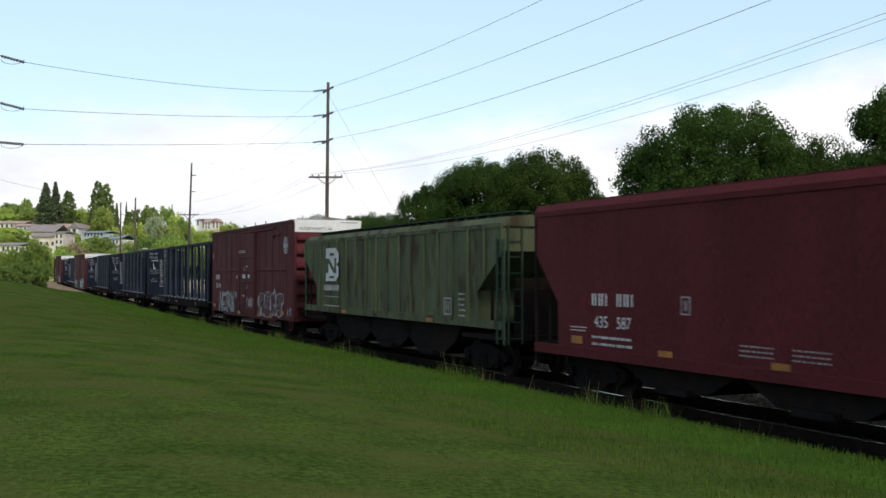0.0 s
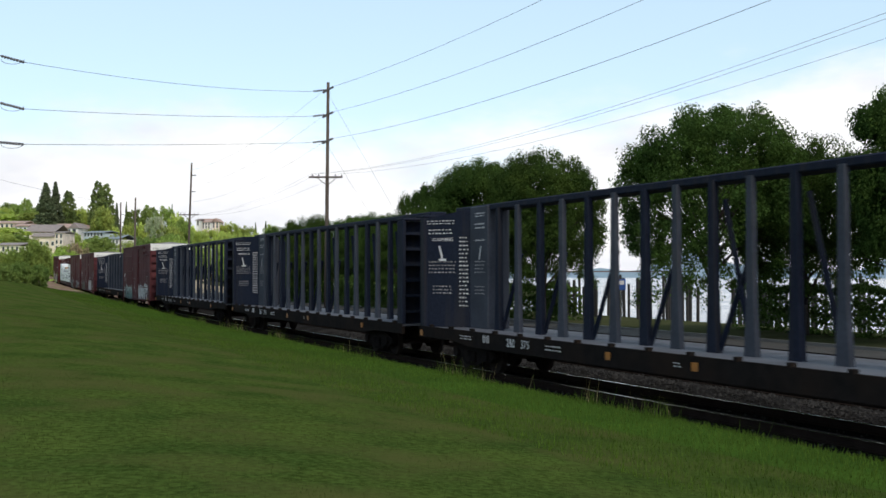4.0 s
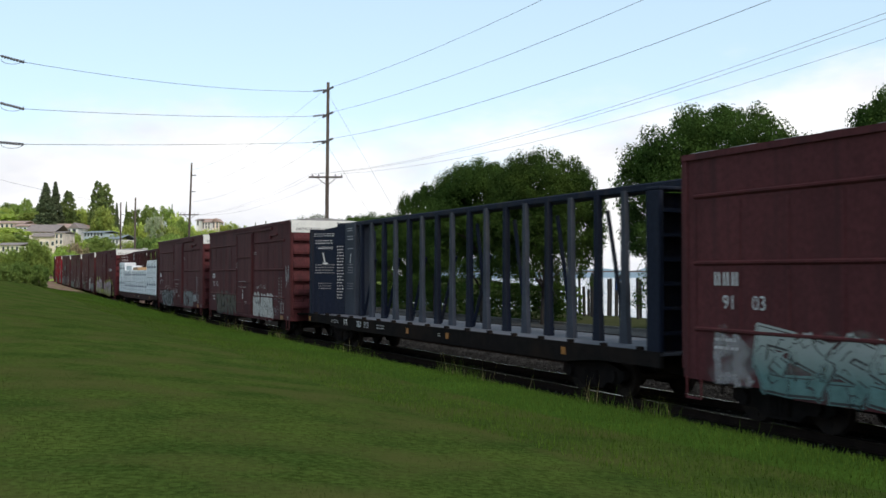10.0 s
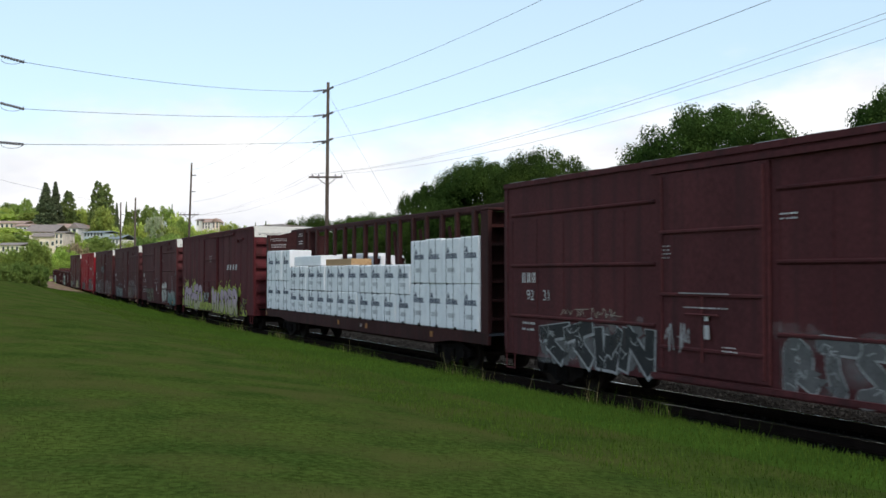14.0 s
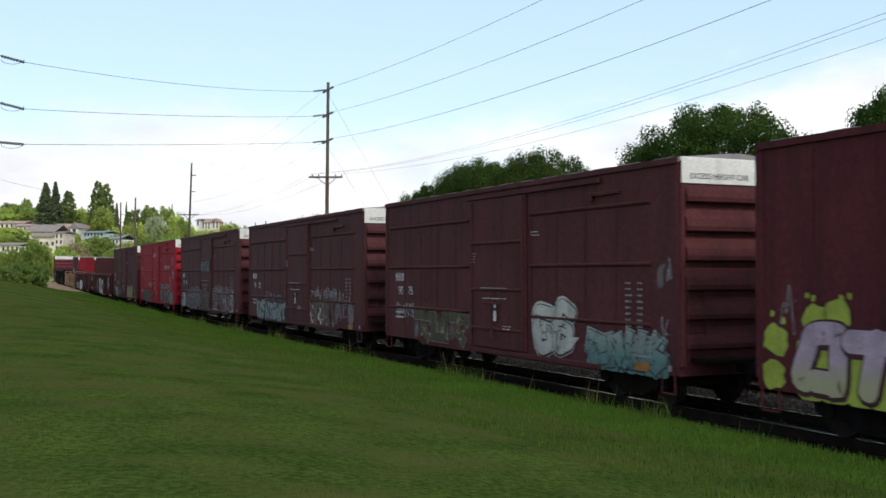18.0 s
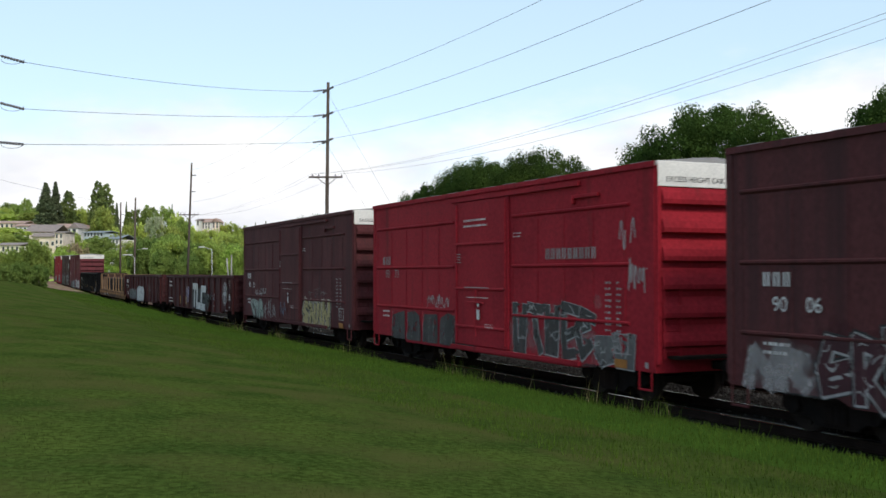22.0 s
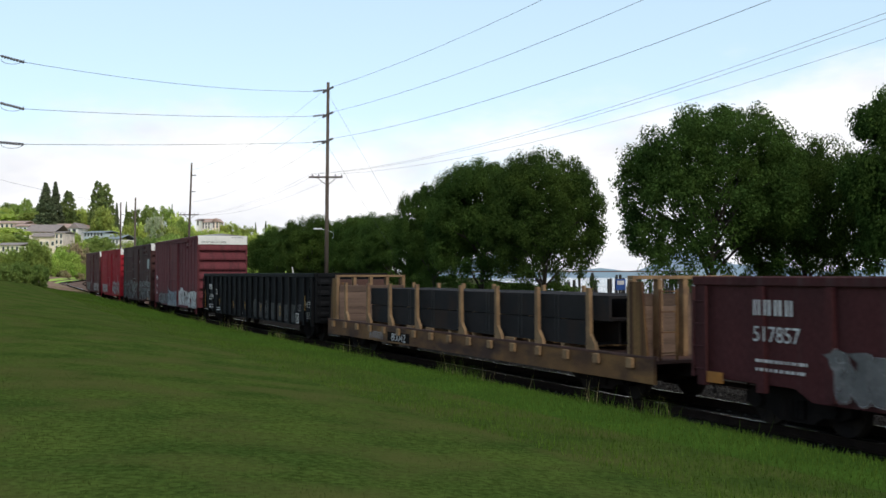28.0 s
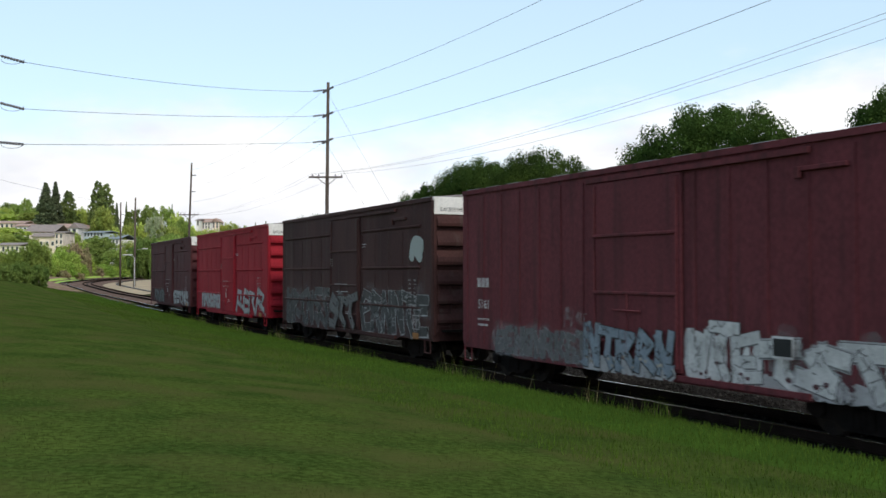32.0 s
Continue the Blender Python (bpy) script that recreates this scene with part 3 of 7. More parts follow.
def wire(a, b, sag, r=0.012, label="thin dark overhead power wire"):
    a, b = Vector(a), Vector(b)
    cu = bpy.data.curves.new("wire", "CURVE")
    cu.dimensions, cu.bevel_depth, cu.bevel_resolution = "3D", r, 0
    sp = cu.splines.new("POLY")
    sp.points.add(24)
    for k in range(25):
        t = k / 24
        p = a.lerp(b, t)
        sp.points[k].co = (p.x, p.y, p.z - sag * 4 * t * (1 - t), 1)
    cu.materials.append(WIRE)
    me = bpy.data.meshes.new_from_object(new("tmp", cu))
    bpy.data.objects.remove(bpy.data.objects["tmp"])
    return tagged(new("overhead_wire", me), label, "wire", group="overhead wires")


E0 = 2.71
P1 = Vector((ray_point(577, 75), 75, E0))
P2 = Vector((ray_point(334, 127), 127, E0))
ALONG = Vector((math.sin(HEAD), -math.cos(HEAD), 0))
P0 = P1 + ALONG * 52
for z, zl in ((13.3, 13.05), (11.5, 11.05), (9.6, 9.2)):
    wire(P1 + Vector((0.42, -0.6, z + 0.06)), P0 + Vector((0, 0, zl)), 0.72, 0.0105)
    wire(P1 + Vector((-0.45, 0.75, z - 0.1)), P2 + Vector((0.2, 0, zl - 0.4)), 0.9, 0.008)
for q in (-1.05, -0.6, 1.05):
    wire(P1 + Vector((q, -0.16, 7.2)), P0 + Vector((q, 0, 7.2)), 0.9, 0.006)
    wire(P1 + Vector((q, -0.16, 7.2)), P2 + Vector((q, 0, 7.2)), 0.9, 0.006)
for z, x in ((13.0, 0.9), (9.2, -0.6)):
    wire(P1 + Vector((0.1, 0, z)), (x, 75.0, -0.4), 0.0, 0.007, "thin steel guy wire")
wire((ray_point(331, 127), 127, E0 + 7.5), (ray_point(-60, 70), 70, E0 + 6.9), 0.5, 0.008)
LP = Vector((ray_point(-60, 49), 49, E0))
for z, zl, dip in ((13.3, 10.6, 0.36), (11.5, 8.35, 0.17), (9.6, 6.3, 0.08)):
    e = Vector((ray_point(38, 49.8), 49.8, E0 + zl - 0.45 if zl > 6.5 else E0 + zl - 0.1))
    wire(P1 + Vector((-1.1, 0.25, z - 0.1)), e, dip, 0.011)
    ins = BM()
    e2 = e + Vector((-0.9, -0.25, 0.22 if zl > 6.5 else 0.06))
    for k in range(8):
        c = e.lerp(e2, k / 7)
        rod(ins, c - Vector((0.045, 0, 0)), c + Vector((0.045, 0, 0)), 0.075, 0.06, 8)
    rod(ins, e, e2 + (e2 - e) * 2, 0.02)
    for k in range(8):
        a0, a1 = math.pi * k / 8, math.pi * (k + 1) / 8
        rod(ins, e.lerp(e2, 0.5) + Vector((math.cos(a0) * 0.55, 0, -math.sin(a0) * 0.22 - 0.02)), e.lerp(e2, 0.5) + Vector((math.cos(a1) * 0.55, 0, -math.sin(a1) * 0.22 - 0.02)), 0.012, n=5)
    tagged(part("strain_insulator", ins, PORC), "grey strain insulator string with a jumper loop", "insulator", group="strain insulators")


# ---- the train ----
RUN, SLOW = 13.229, -0.0060


def ran(t):
    """Metres that the train has gone at t seconds."""
    return RUN * t + SLOW * (t - 16) ** 2


TRUCK = {}


def truck_meshes():
    def keep(name, bm, m, smooth=False):
        o = part(name, fix(bm), m, smooth=smooth)
        TRUCK[name] = o.data
        bpy.data.objects.remove(o)
    for nm, y in (("side_frame", 0.0),):
        bm = BM()
        prism(bm, [(-1.25, 0.40), (-1.05, 0.30), (-0.62, 0.30), (-0.40, 0.16), (0.40, 0.16), (0.62, 0.30), (1.05, 0.30), (1.25, 0.40), (1.25, 0.58), (0.95, 0.66), (0.45, 0.80), (-0.45, 0.80), (-0.95, 0.66), (-1.25, 0.58)], -0.07, 0.07)
        for x in (-0.2, -0.07, 0.07, 0.2):
            rod(bm, (x, -0.10, 0.24), (x, -0.10, 0.55), 0.055, n=8)
        for x in (-0.89, 0.89):
            rod(bm, (x, -0.16, 0.46), (x, -0.06, 0.46), 0.13, n=12)
        keep("side_frame", bm, STEEL)
    bm = BM()
    box(bm, -0.2, 0.2, -1.0, 1.0, 0.42, 0.78, 0.03)
    keep("bolster", bm, STEEL)
    bm = BM()
    rod(bm, (0, -0.95, 0), (0, 0.95, 0), 0.075, n=10)
    for y in (-0.755, 0.755):
        o = 1 if y > 0 else -1
        rod(bm, (0, y - 0.065, 0), (0, y + 0.065, 0), 0.43, 0.43, 24)
        rod(bm, (0, y - o * 0.065, 0), (0, y - o * 0.095, 0), 0.458, 0.44, 24)
        rod(bm, (0, y + o * 0.06, 0), (0, y + o * 0.085, 0), 0.16, 0.15, 12)
        for k in range(6):
            a = k * math.tau / 6
            rod(bm, (0.28 * math.cos(a), y + o * 0.06, 0.28 * math.sin(a)), (0.28 * math.cos(a), y + o * 0.075, 0.28 * math.sin(a)), 0.05, n=6)
    keep("wheelset", bm, WHEEL)
    bm = BM()   # coupler: shank and knuckle
    box(bm, -0.35, 0.12, -0.09, 0.09, 0.76, 0.93, 0.02)
    box(bm, 0.10, 0.42, -0.16, 0.13, 0.72, 0.98, 0.04)
    rod(bm, (0.16, -0.12, 0.72), (0.22, -0.25, 0.30), 0.025)
    keep("coupler", bm, STEEL)


truck_meshes()
WHEELSETS = []                  # (wheelset, s of its axle in the train)


def running_gear(car, half, inset, s_mid):
    """Two trucks and two couplers under a car of half-length half."""
    for d in (1, -1):
        x = d * (half - inset)
        tk = share("truck", TRUCK["bolster"], car, Matrix.Translation((x, 0, 0)), "dark cast steel truck")
        for y in (-1.0, 1.0):
            m = Matrix.Translation((0, y, 0)) if y < 0 else Matrix.Translation((0, y, 0)) @ Matrix.Rotation(math.pi, 4, "Z")
            share("side_frame", TRUCK["side_frame"], tk, m)
        for ax in (-0.89, 0.89):
            w = share("wheelset", TRUCK["wheelset"], tk, Matrix.Translation((ax, 0, 0.43)))
            WHEELSETS.append((w, s_mid - x - ax, Vector((ax, 0, 0.43))))
        m = Matrix.Translation((d * (half + 0.25), 0, 0)) if d > 0 else Matrix.Translation((d * (half + 0.25), 0, 0)) @ Matrix.Rotation(math.pi, 4, "Z")
        share("coupler", TRUCK["coupler"], car, m)


CARS = []


def car_root(name, left, right, label, category):
    """An Empty at rail height for a car that lies between two places in the train."""
    ob = new(name)
    CARS.append((ob, (left + right) / 2))
    tagged(ob, label, category, group="cars of the freight train")
    return ob, (left - right) / 2


def letters(text, size, x, y, z, material, parent, name="lettering", end=False, squash=1.0):
    """Flat lettering on a car's near side, or on its forward end."""
    cu = bpy.data.curves.new("t", "FONT")
    cu.body, cu.size, cu.align_x = text, size, "CENTER"
    ob = new("tmp", cu)
    me = bpy.data.meshes.new_from_object(ob)
    bpy.data.objects.remove(ob)
    me.materials.clear()
    me.materials.append(material)
    t = new(name, me)
    t.parent = parent
    rot = Euler((radians(90), 0, radians(90) if end else 0))
    t.matrix_basis = Matrix.LocRotScale((x, y, z), rot, (squash, 1, 1))
    return t


def bars(parent, x, y, z, w, h, rows, material=None, seed=0, end=False, name="marking"):
    """Small print that cannot be read, as rows of short bars."""
    rng = random.Random(seed)
    bm = BM()
    step = h / rows
    for r in range(rows):
        u = 0.0
        big = rows == 1 and h > 0.2
        while u < w - 0.04:
            q = min(w - u, h * 0.62 if big else rng.uniform(0.03, 0.09))
            z0 = z + h - (r + 1) * step + step * (0.0 if big else 0.25)
            if end:
                box(bm, x, x + 0.004, y + u, y + u + q, z0, z0 + step * (0.95 if big else 0.42))
            else:
                for e in ((0.0, 0.30, 0.95), (0.62, 0.92, 0.95)) if big else ((0.0, 1.0, 0.36),):
                    box(bm, x + u + q * e[0], x + u + q * e[1], y - 0.004, y, z0, z0 + step * e[2])
            u += q + (h * 0.30 if big else rng.uniform(0.03, 0.07))
    return tagged(part(name, bm, material or (LETTER if rows < 3 or h > 1.5 else LETTERD), parent), kind="stuff")


def slab(name, parent, material, x0, x1, z0, z1, y, t=0.006):
    bm = BM()
    box(bm, x0, x1, y - t, y, z0, z1)
    return part(name, bm, material, parent)


SPRAY = {}


def spray(key, faint=False):
    cols = {"white": (0.55, 0.54, 0.525), "grey": (0.12, 0.115, 0.115), "black": (0.02, 0.02, 0.022), "teal": (0.10, 0.19, 0.18), "pink": (0.44, 0.31, 0.385),
            "lime": (0.34, 0.38, 0.05), "yellow": (0.55, 0.47, 0.16), "blue": (0.10, 0.16, 0.24), "cream": (0.36, 0.31, 0.25), "violet": (0.30, 0.22, 0.40),
            "pale": (0.36, 0.35, 0.35), "olive": (0.066, 0.050, 0.030), "tan": (0.36, 0.29, 0.13), "maroon": (0.16, 0.03, 0.04), "sky": (0.20, 0.24, 0.28), "plum": (0.05, 0.012, 0.018), "smoke": (0.040, 0.037, 0.037), "red": (0.30, 0.02, 0.03),
            "mist": (0.36, 0.33, 0.33), "bone": (0.52, 0.48, 0.44), "wine": (0.075, 0.014, 0.022), "mint": (0.27, 0.31, 0.28), "clay": (0.115, 0.050, 0.035), "frost": (0.21, 0.23, 0.23)}
    name, key = key + (" mist" if faint else ""), key
    if name not in SPRAY:
        c = cols[key]
        SPRAY[name] = mat("spray paint " + name, c, tuple(q * 0.72 for q in c), rough=0.6, scale=2.5, fine=18, bump=0.0, stain=(0.10, 0.06, 0.055), stain_lo=0.60, stain_hi=0.85, stain_scale=3.0, stain_stretch=STREAK)
        n, l = SPRAY[name].node_tree.nodes, SPRAY[name].node_tree.links   # worn through in patches
        co, mp, tx, mr = n.new("ShaderNodeTexCoord"), n.new("ShaderNodeMapping"), n.new("ShaderNodeTexNoise"), n.new("ShaderNodeMapRange")
        mp.inputs["Scale"].default_value = (1.7, 1.0, 1.1)
        tx.inputs["Scale"].default_value, tx.inputs["Detail"].default_value, tx.inputs["Roughness"].default_value = 2.2, 8.0, 0.68
        mr.inputs["From Min"].default_value, mr.inputs["From Max"].default_value = (0.30, 0.44) if key not in ("pink", "lime", "plum") else (0.26, 0.36)
        mr.inputs["To Max"].default_value = 0.13 if faint else (0.5 if key == "mist" else 0.94)
        l.new(co.outputs["Object"], mp.inputs["Vector"])
        l.new(mp.outputs["Vector"], tx.inputs["Vector"])
        l.new(tx.outputs["Fac"], mr.inputs["Value"])
        l.new(mr.outputs["Result"], n["Principled BSDF"].inputs["Alpha"])
        if key in ("pink", "teal"):              # one colour sprayed over another towards the foot of the letters
            n, l = SPRAY[name].node_tree.nodes, SPRAY[name].node_tree.links
            bsdf = n["Principled BSDF"]
            src = bsdf.inputs["Base Color"].links[0].from_socket
            sep = n.new("ShaderNodeSeparateXYZ")
            l.new(n.new("ShaderNodeTexCoord").outputs["Object"], sep.inputs[0])
            l.new(ramp(n, l, sep.outputs["Z"], (0.36, 0.32, 0.19) if key == "pink" else src, src if key == "pink" else (0.30, 0.32, 0.30), 0.95, 1.35 if key == "pink" else 1.6), bsdf.inputs["Base Color"])
    return SPRAY[name]


def thick(bm, pts, w, y, mi, cap=0.85):
    """A broad flat stroke of half-width w along (x, z) points with square joints."""
    for k, ((ax, az), (bx, bz)) in enumerate(zip(pts, pts[1:])):
        d = math.hypot(bx - ax, bz - az) or 1.0
        ux, uz = (bx - ax) / d * w, (bz - az) / d * w
        nx, nz = -uz, ux
        ux, uz = ux * cap, uz * cap
        flat_shape(bm, [(ax - ux - nx, az - uz - nz), (bx + ux - nx, bz + uz - nz), (bx + ux + nx, bz + uz + nz), (ax - ux + nx, az - uz + nz)], y - 0.00004 * k, mi)


def ribbon(bm, pts, w, y, mi, taper=0.0):
    """A smooth painted stroke of width 2w through (x, z) points, round at its ends."""
    p = np.array(pts, float)
    if len(p) > 2:
        q = np.vstack([2 * p[0] - p[1], p, 2 * p[-1] - p[-2]])
        out = []
        for k in range(1, len(q) - 2):
            for t in (0.0, 0.2, 0.4, 0.6, 0.8):
                a, b, c, d = q[k - 1], q[k], q[k + 1], q[k + 2]
                out.append(0.5 * (2 * b + (c - a) * t + (2 * a - 5 * b + 4 * c - d) * t * t + (3 * b - a - 3 * c + d) * t ** 3))
        p = np.array(out + [p[-1]])
    d = np.gradient(p, axis=0)
    d /= np.maximum(np.linalg.norm(d, axis=1, keepdims=True), 1e-6)
    ws = w * (1 - taper * np.linspace(0, 1, len(p)))
    p = np.vstack([p[0] - d[0] * ws[0] * 0.8, p[0] - d[0] * ws[0] * 0.5, p, p[-1] + d[-1] * ws[-1] * 0.5, p[-1] + d[-1] * ws[-1] * 0.8])
    d = np.vstack([d[:1], d[:1], d, d[-1:], d[-1:]])
    ws = np.concatenate([[ws[0] * 0.35, ws[0] * 0.8], ws, [ws[-1] * 0.8, ws[-1] * 0.35]])
    nrm = np.c_[-d[:, 1], d[:, 0]] * ws[:, None]
    for k in range(len(p) - 1):
        flat_shape(bm, [tuple(p[k] - nrm[k]), tuple(p[k + 1] - nrm[k + 1]), tuple(p[k + 1] + nrm[k + 1]), tuple(p[k] + nrm[k])], y - 0.000004 * k, mi)


GLYPHS = {"T": "06 46;26 20", "L": "06 00 40", "C": "45 36 16 05 01 10 30 41", "B": "00 06 36 45 44 33 03 33 42 41 30 00", "E": "46 06 00 40;03 33",
          "S": "45 36 16 05 14 32 41 30 10 01", "M": "00 06 23 46 40", "I": "26 20", "R": "00 06 36 45 44 33 03;23 40", "H": "00 06;40 46;03 43", "Y": "06 24 46;24 20",
          "O": "10 01 05 16 36 45 41 30 10", "P": "00 06 36 45 44 33 03", "[": "46 06 00 40"}


def strokes_of(text_char, rng):
    """Strokes in a unit field: those of a letter, or a wild form that is none."""
    if text_char in GLYPHS:
        return [[(int(c[0]) / 4, int(c[1]) / 6) for c in g.split()] for g in GLYPHS[text_char].split(";")]
    j = lambda v, q=0.15: v + rng.uniform(-q, q)
    kind = rng.randrange(6)
    if kind == 0:
        return [[(j(0.08), 0.0), (j(0.14), 1.0), (j(0.75), j(0.86)), (j(0.55), j(0.48))], [(j(0.25), j(0.5)), (j(0.95), j(0.06))]]
    if kind == 1:
        return [[(j(0.95), j(0.9)), (j(0.2), j(0.95)), (j(0.05), j(0.5)), (j(0.2), 0.04), (j(0.95), j(0.1))], [(j(0.3), j(0.5)), (j(0.8), j(0.54))]]
    if kind == 2:
        return [[(j(0.1), 0.0), (j(0.18), 0.98)], [(j(0.2), j(0.9)), (j(0.8), j(0.1))], [(j(0.85), 0.02), (j(0.88), 1.0)]]
    if kind == 3:
        return [[(j(0.05), j(0.92)), (j(1.0), j(0.95))], [(j(0.5), 0.9), (j(0.42), j(0.35)), (j(0.75), 0.02)]]
    if kind == 4:
        return [[(j(0.92), j(0.88)), (j(0.4), 1.0), (j(0.12), j(0.72)), (j(0.85), j(0.38)), (j(0.6), 0.0), (j(0.05), j(0.1))]]
    return [[(j(0.08), 1.0), (j(0.14), 0.06), (j(0.8), 0.04), (j(0.9), 0.98)], [(j(0.5), j(0.25)), (j(0.52), j(0.8))]]


def flat_shape(bm, pts, y, mi=0):
    f = bm.faces.new([bm.verts.new((a, y, b)) for a, b in pts])
    f.material_index = mi
    f.normal_update()
    if f.normal.y > 0:
        f.normal_flip()


def blot(bm, rng, cx, cz, rx, rz, y, mi=0, n=16, floor=-9.0):
    flat_shape(bm, [(cx + rx * math.cos(a) * rng.uniform(0.82, 1.15), max(floor, cz + rz * math.sin(a) * rng.uniform(0.82, 1.15))) for a in np.linspace(0, math.tau, n + 1)[:-1]], y, mi)


def scrawl(parent, x0, x1, z0, z1, y, rng, colour, n):
    """Quick handwriting in one thin line, one part a word."""
    w = (x1 - x0) / n
    for i in range(n):
        bm = BM()
        u, p = x0 + i * w + 0.05 * w, []
        for k in range(rng.randint(4, 7)):
            p.append((u + rng.uniform(-0.06, 0.12) * w, z0 + (z1 - z0) * (rng.uniform(0.6, 1.0) if k % 2 else rng.uniform(0.0, 0.4))))
            u += 0.85 * w / 6
        ribbon(bm, p, min(0.016, 0.022 * (z1 - z0) + 0.005), y, 0)
        if rng.random() < 0.6:
            q = rng.uniform(0.2, 0.8)
            ribbon(bm, [(x0 + i * w, z0 + (z1 - z0) * q), (x0 + (i + 0.9) * w, z0 + (z1 - z0) * (q + rng.uniform(-0.2, 0.2)))], 0.008, y - 0.004, 0)
        part("graffiti_tag", bm, spray(colour), parent, "thin sprayed tag")


def graffiti(parent, x0, x1, z0, z1, y, seed, fill="white", line_c="black", back=None, accent=None, n=None, word="", wd=0.16, e=0.032, round_=False, halo=None, haze=None, foot=None):
    """A row of spray-painted forms, each one a part: an outer glow, an outline, the fill and the lines drawn into it."""
    rng = random.Random(seed)
    H = z1 - z0
    if e == 0.0:
        return scrawl(parent, x0, x1, z0, z1, y, rng, line_c, n or 3)
    n = len(word) or n or max(2, round((x1 - x0) / (0.92 * H)))
    w = (x1 - x0) / n
    if haze:                                               # thin overspray: many faint overlapping puffs
        bm = BM()
        for k in range(n * 9):
            blot(bm, rng, rng.uniform(x0 - 0.15, x1 + 0.15), rng.triangular(z0 - 0.1, z1 + 0.12, z0 + 0.4 * H), rng.uniform(0.12, 0.34), rng.uniform(0.10, 0.26), y - 0.00006 * k, 0, 10, z0 - 0.02)
        tagged(part("overspray", bm, spray(haze, True), parent, "thin overspray round graffiti"), kind="stuff")
    y -= 0.004
    if back:
        bm = BM()
        for k in range(n * 5):
            blot(bm, rng, x0 + (k + 0.5) / (n * 5) * (x1 - x0), z0 + H * (rng.uniform(0.15, 0.85) if k % 2 else rng.uniform(0.3, 0.5)), w * rng.uniform(0.16, 0.34), H * (rng.uniform(0.12, 0.26) if k % 2 else rng.uniform(0.3, 0.45)), y - 0.00008 * k, 0, 14, z0 - 0.02)
        tagged(part("graffiti_cloud", bm, spray(back), parent, "cloud of spray paint behind graffiti"), kind="stuff")
    if foot:
        bm = BM()
        for k in range(n * 2):
            blot(bm, rng, x0 + (k + 0.5) / (n * 2) * (x1 - x0), z0 + H * 0.14, w * 0.36, H * rng.uniform(0.16, 0.26), y - 0.003 - 0.00008 * k, 0, 12, z0 - 0.02)
        tagged(part("graffiti_foot", bm, spray(foot), parent, "band of spray paint under graffiti"), kind="stuff")
    y -= 0.005
    for i in range(n):
        bm = BM()
        yi = y - 0.0045 * (i % 2)
        over = 0.06 if word else 0.10
        u0, u1 = x0 + (i - over) * w, x0 + (i + 1 + over) * w
        hw = min(wd, w * (0.185 if round_ else 0.155))
        v0, v1 = z0 + H * rng.uniform(0.0, 0.07) + hw, z0 + H * rng.uniform(0.86, 1.0) - hw
        u0, u1 = u0 + hw, u1 - hw
        lean = rng.uniform(-0.10, 0.12) * (2.0 if word else 1.0)
        bend = rng.uniform(-0.05, 0.05)
        forms = [[(u0 + (u1 - u0) * (a + lean * (b - 0.5) + bend * math.sin(b * 3)), v0 + (v1 - v0) * b) for a, b in line_] for line_ in strokes_of(word[i] if word else "", rng)]
        if word and round_:
            forms = [[(a + rng.uniform(-0.10, 0.10) * w, max(z0 + hw, b + rng.uniform(-0.08, 0.06) * H)) for a, b in p] for p in forms]
        draw = ribbon if round_ else thick
        if halo:
            for k, p in enumerate(forms):
                draw(bm, p, hw + e * 2.0, yi - 0.0002 * k, 3)
        for k, p in enumerate(forms):                      # outline, thrown a little down to one side
            draw(bm, [(a + 0.4 * e, b - 0.4 * e) for a, b in p], hw + e, yi - 0.0012 - 0.0002 * k, 0)
        for k, p in enumerate(forms):
            draw(bm, p, hw, yi - 0.0024 - 0.0002 * k, 1)
        if not word:
            for k in range(rng.choice((1, 2, 2))):         # spikes off the ends of the strokes
                p = rng.choice(forms)[rng.choice((0, -1))]
                d = rng.choice((-1, 1))
                up = rng.uniform(-0.3, 1.0)
                flat_shape(bm, [(p[0], p[1] + hw * 0.9), (p[0] + d * hw * 2.6, max(z0, p[1] + up * hw * 1.6)), (p[0], p[1] - hw * 0.9)], yi - 0.0020 - 0.0001 * k, 1)
            for k in range(5):                             # joints and shine drawn in with a thin cap
                p = rng.choice(forms)
                q = rng.randrange(len(p) - 1)
                t0 = rng.uniform(0.1, 0.5)
                a, b = (p[q][c] + (p[q + 1][c] - p[q][c]) * t0 for c in (0, 1))
                ribbon(bm, [(a - hw * rng.uniform(0.5, 1), b - hw * rng.uniform(-1, 1)), (a + rng.uniform(-0.3, 0.3) * hw, b), (a + hw * rng.uniform(0.4, 1), b + hw * rng.uniform(-1, 1))], 0.011, yi - 0.0034 - 0.0002 * k, 0)
        if accent:
            for k in range(2):
                blot(bm, rng, u0 + (u1 - u0) * rng.random(), v0 + (v1 - v0) * rng.uniform(0, 0.4), hw * 0.5, hw * 0.35, yi - 0.0030 - 0.0001 * k, 2, 10)
        g = part("graffiti_letter", bm, spray(line_c), parent)
        for c in (fill, accent or fill, halo or line_c):
            g.data.materials.append(spray(c))


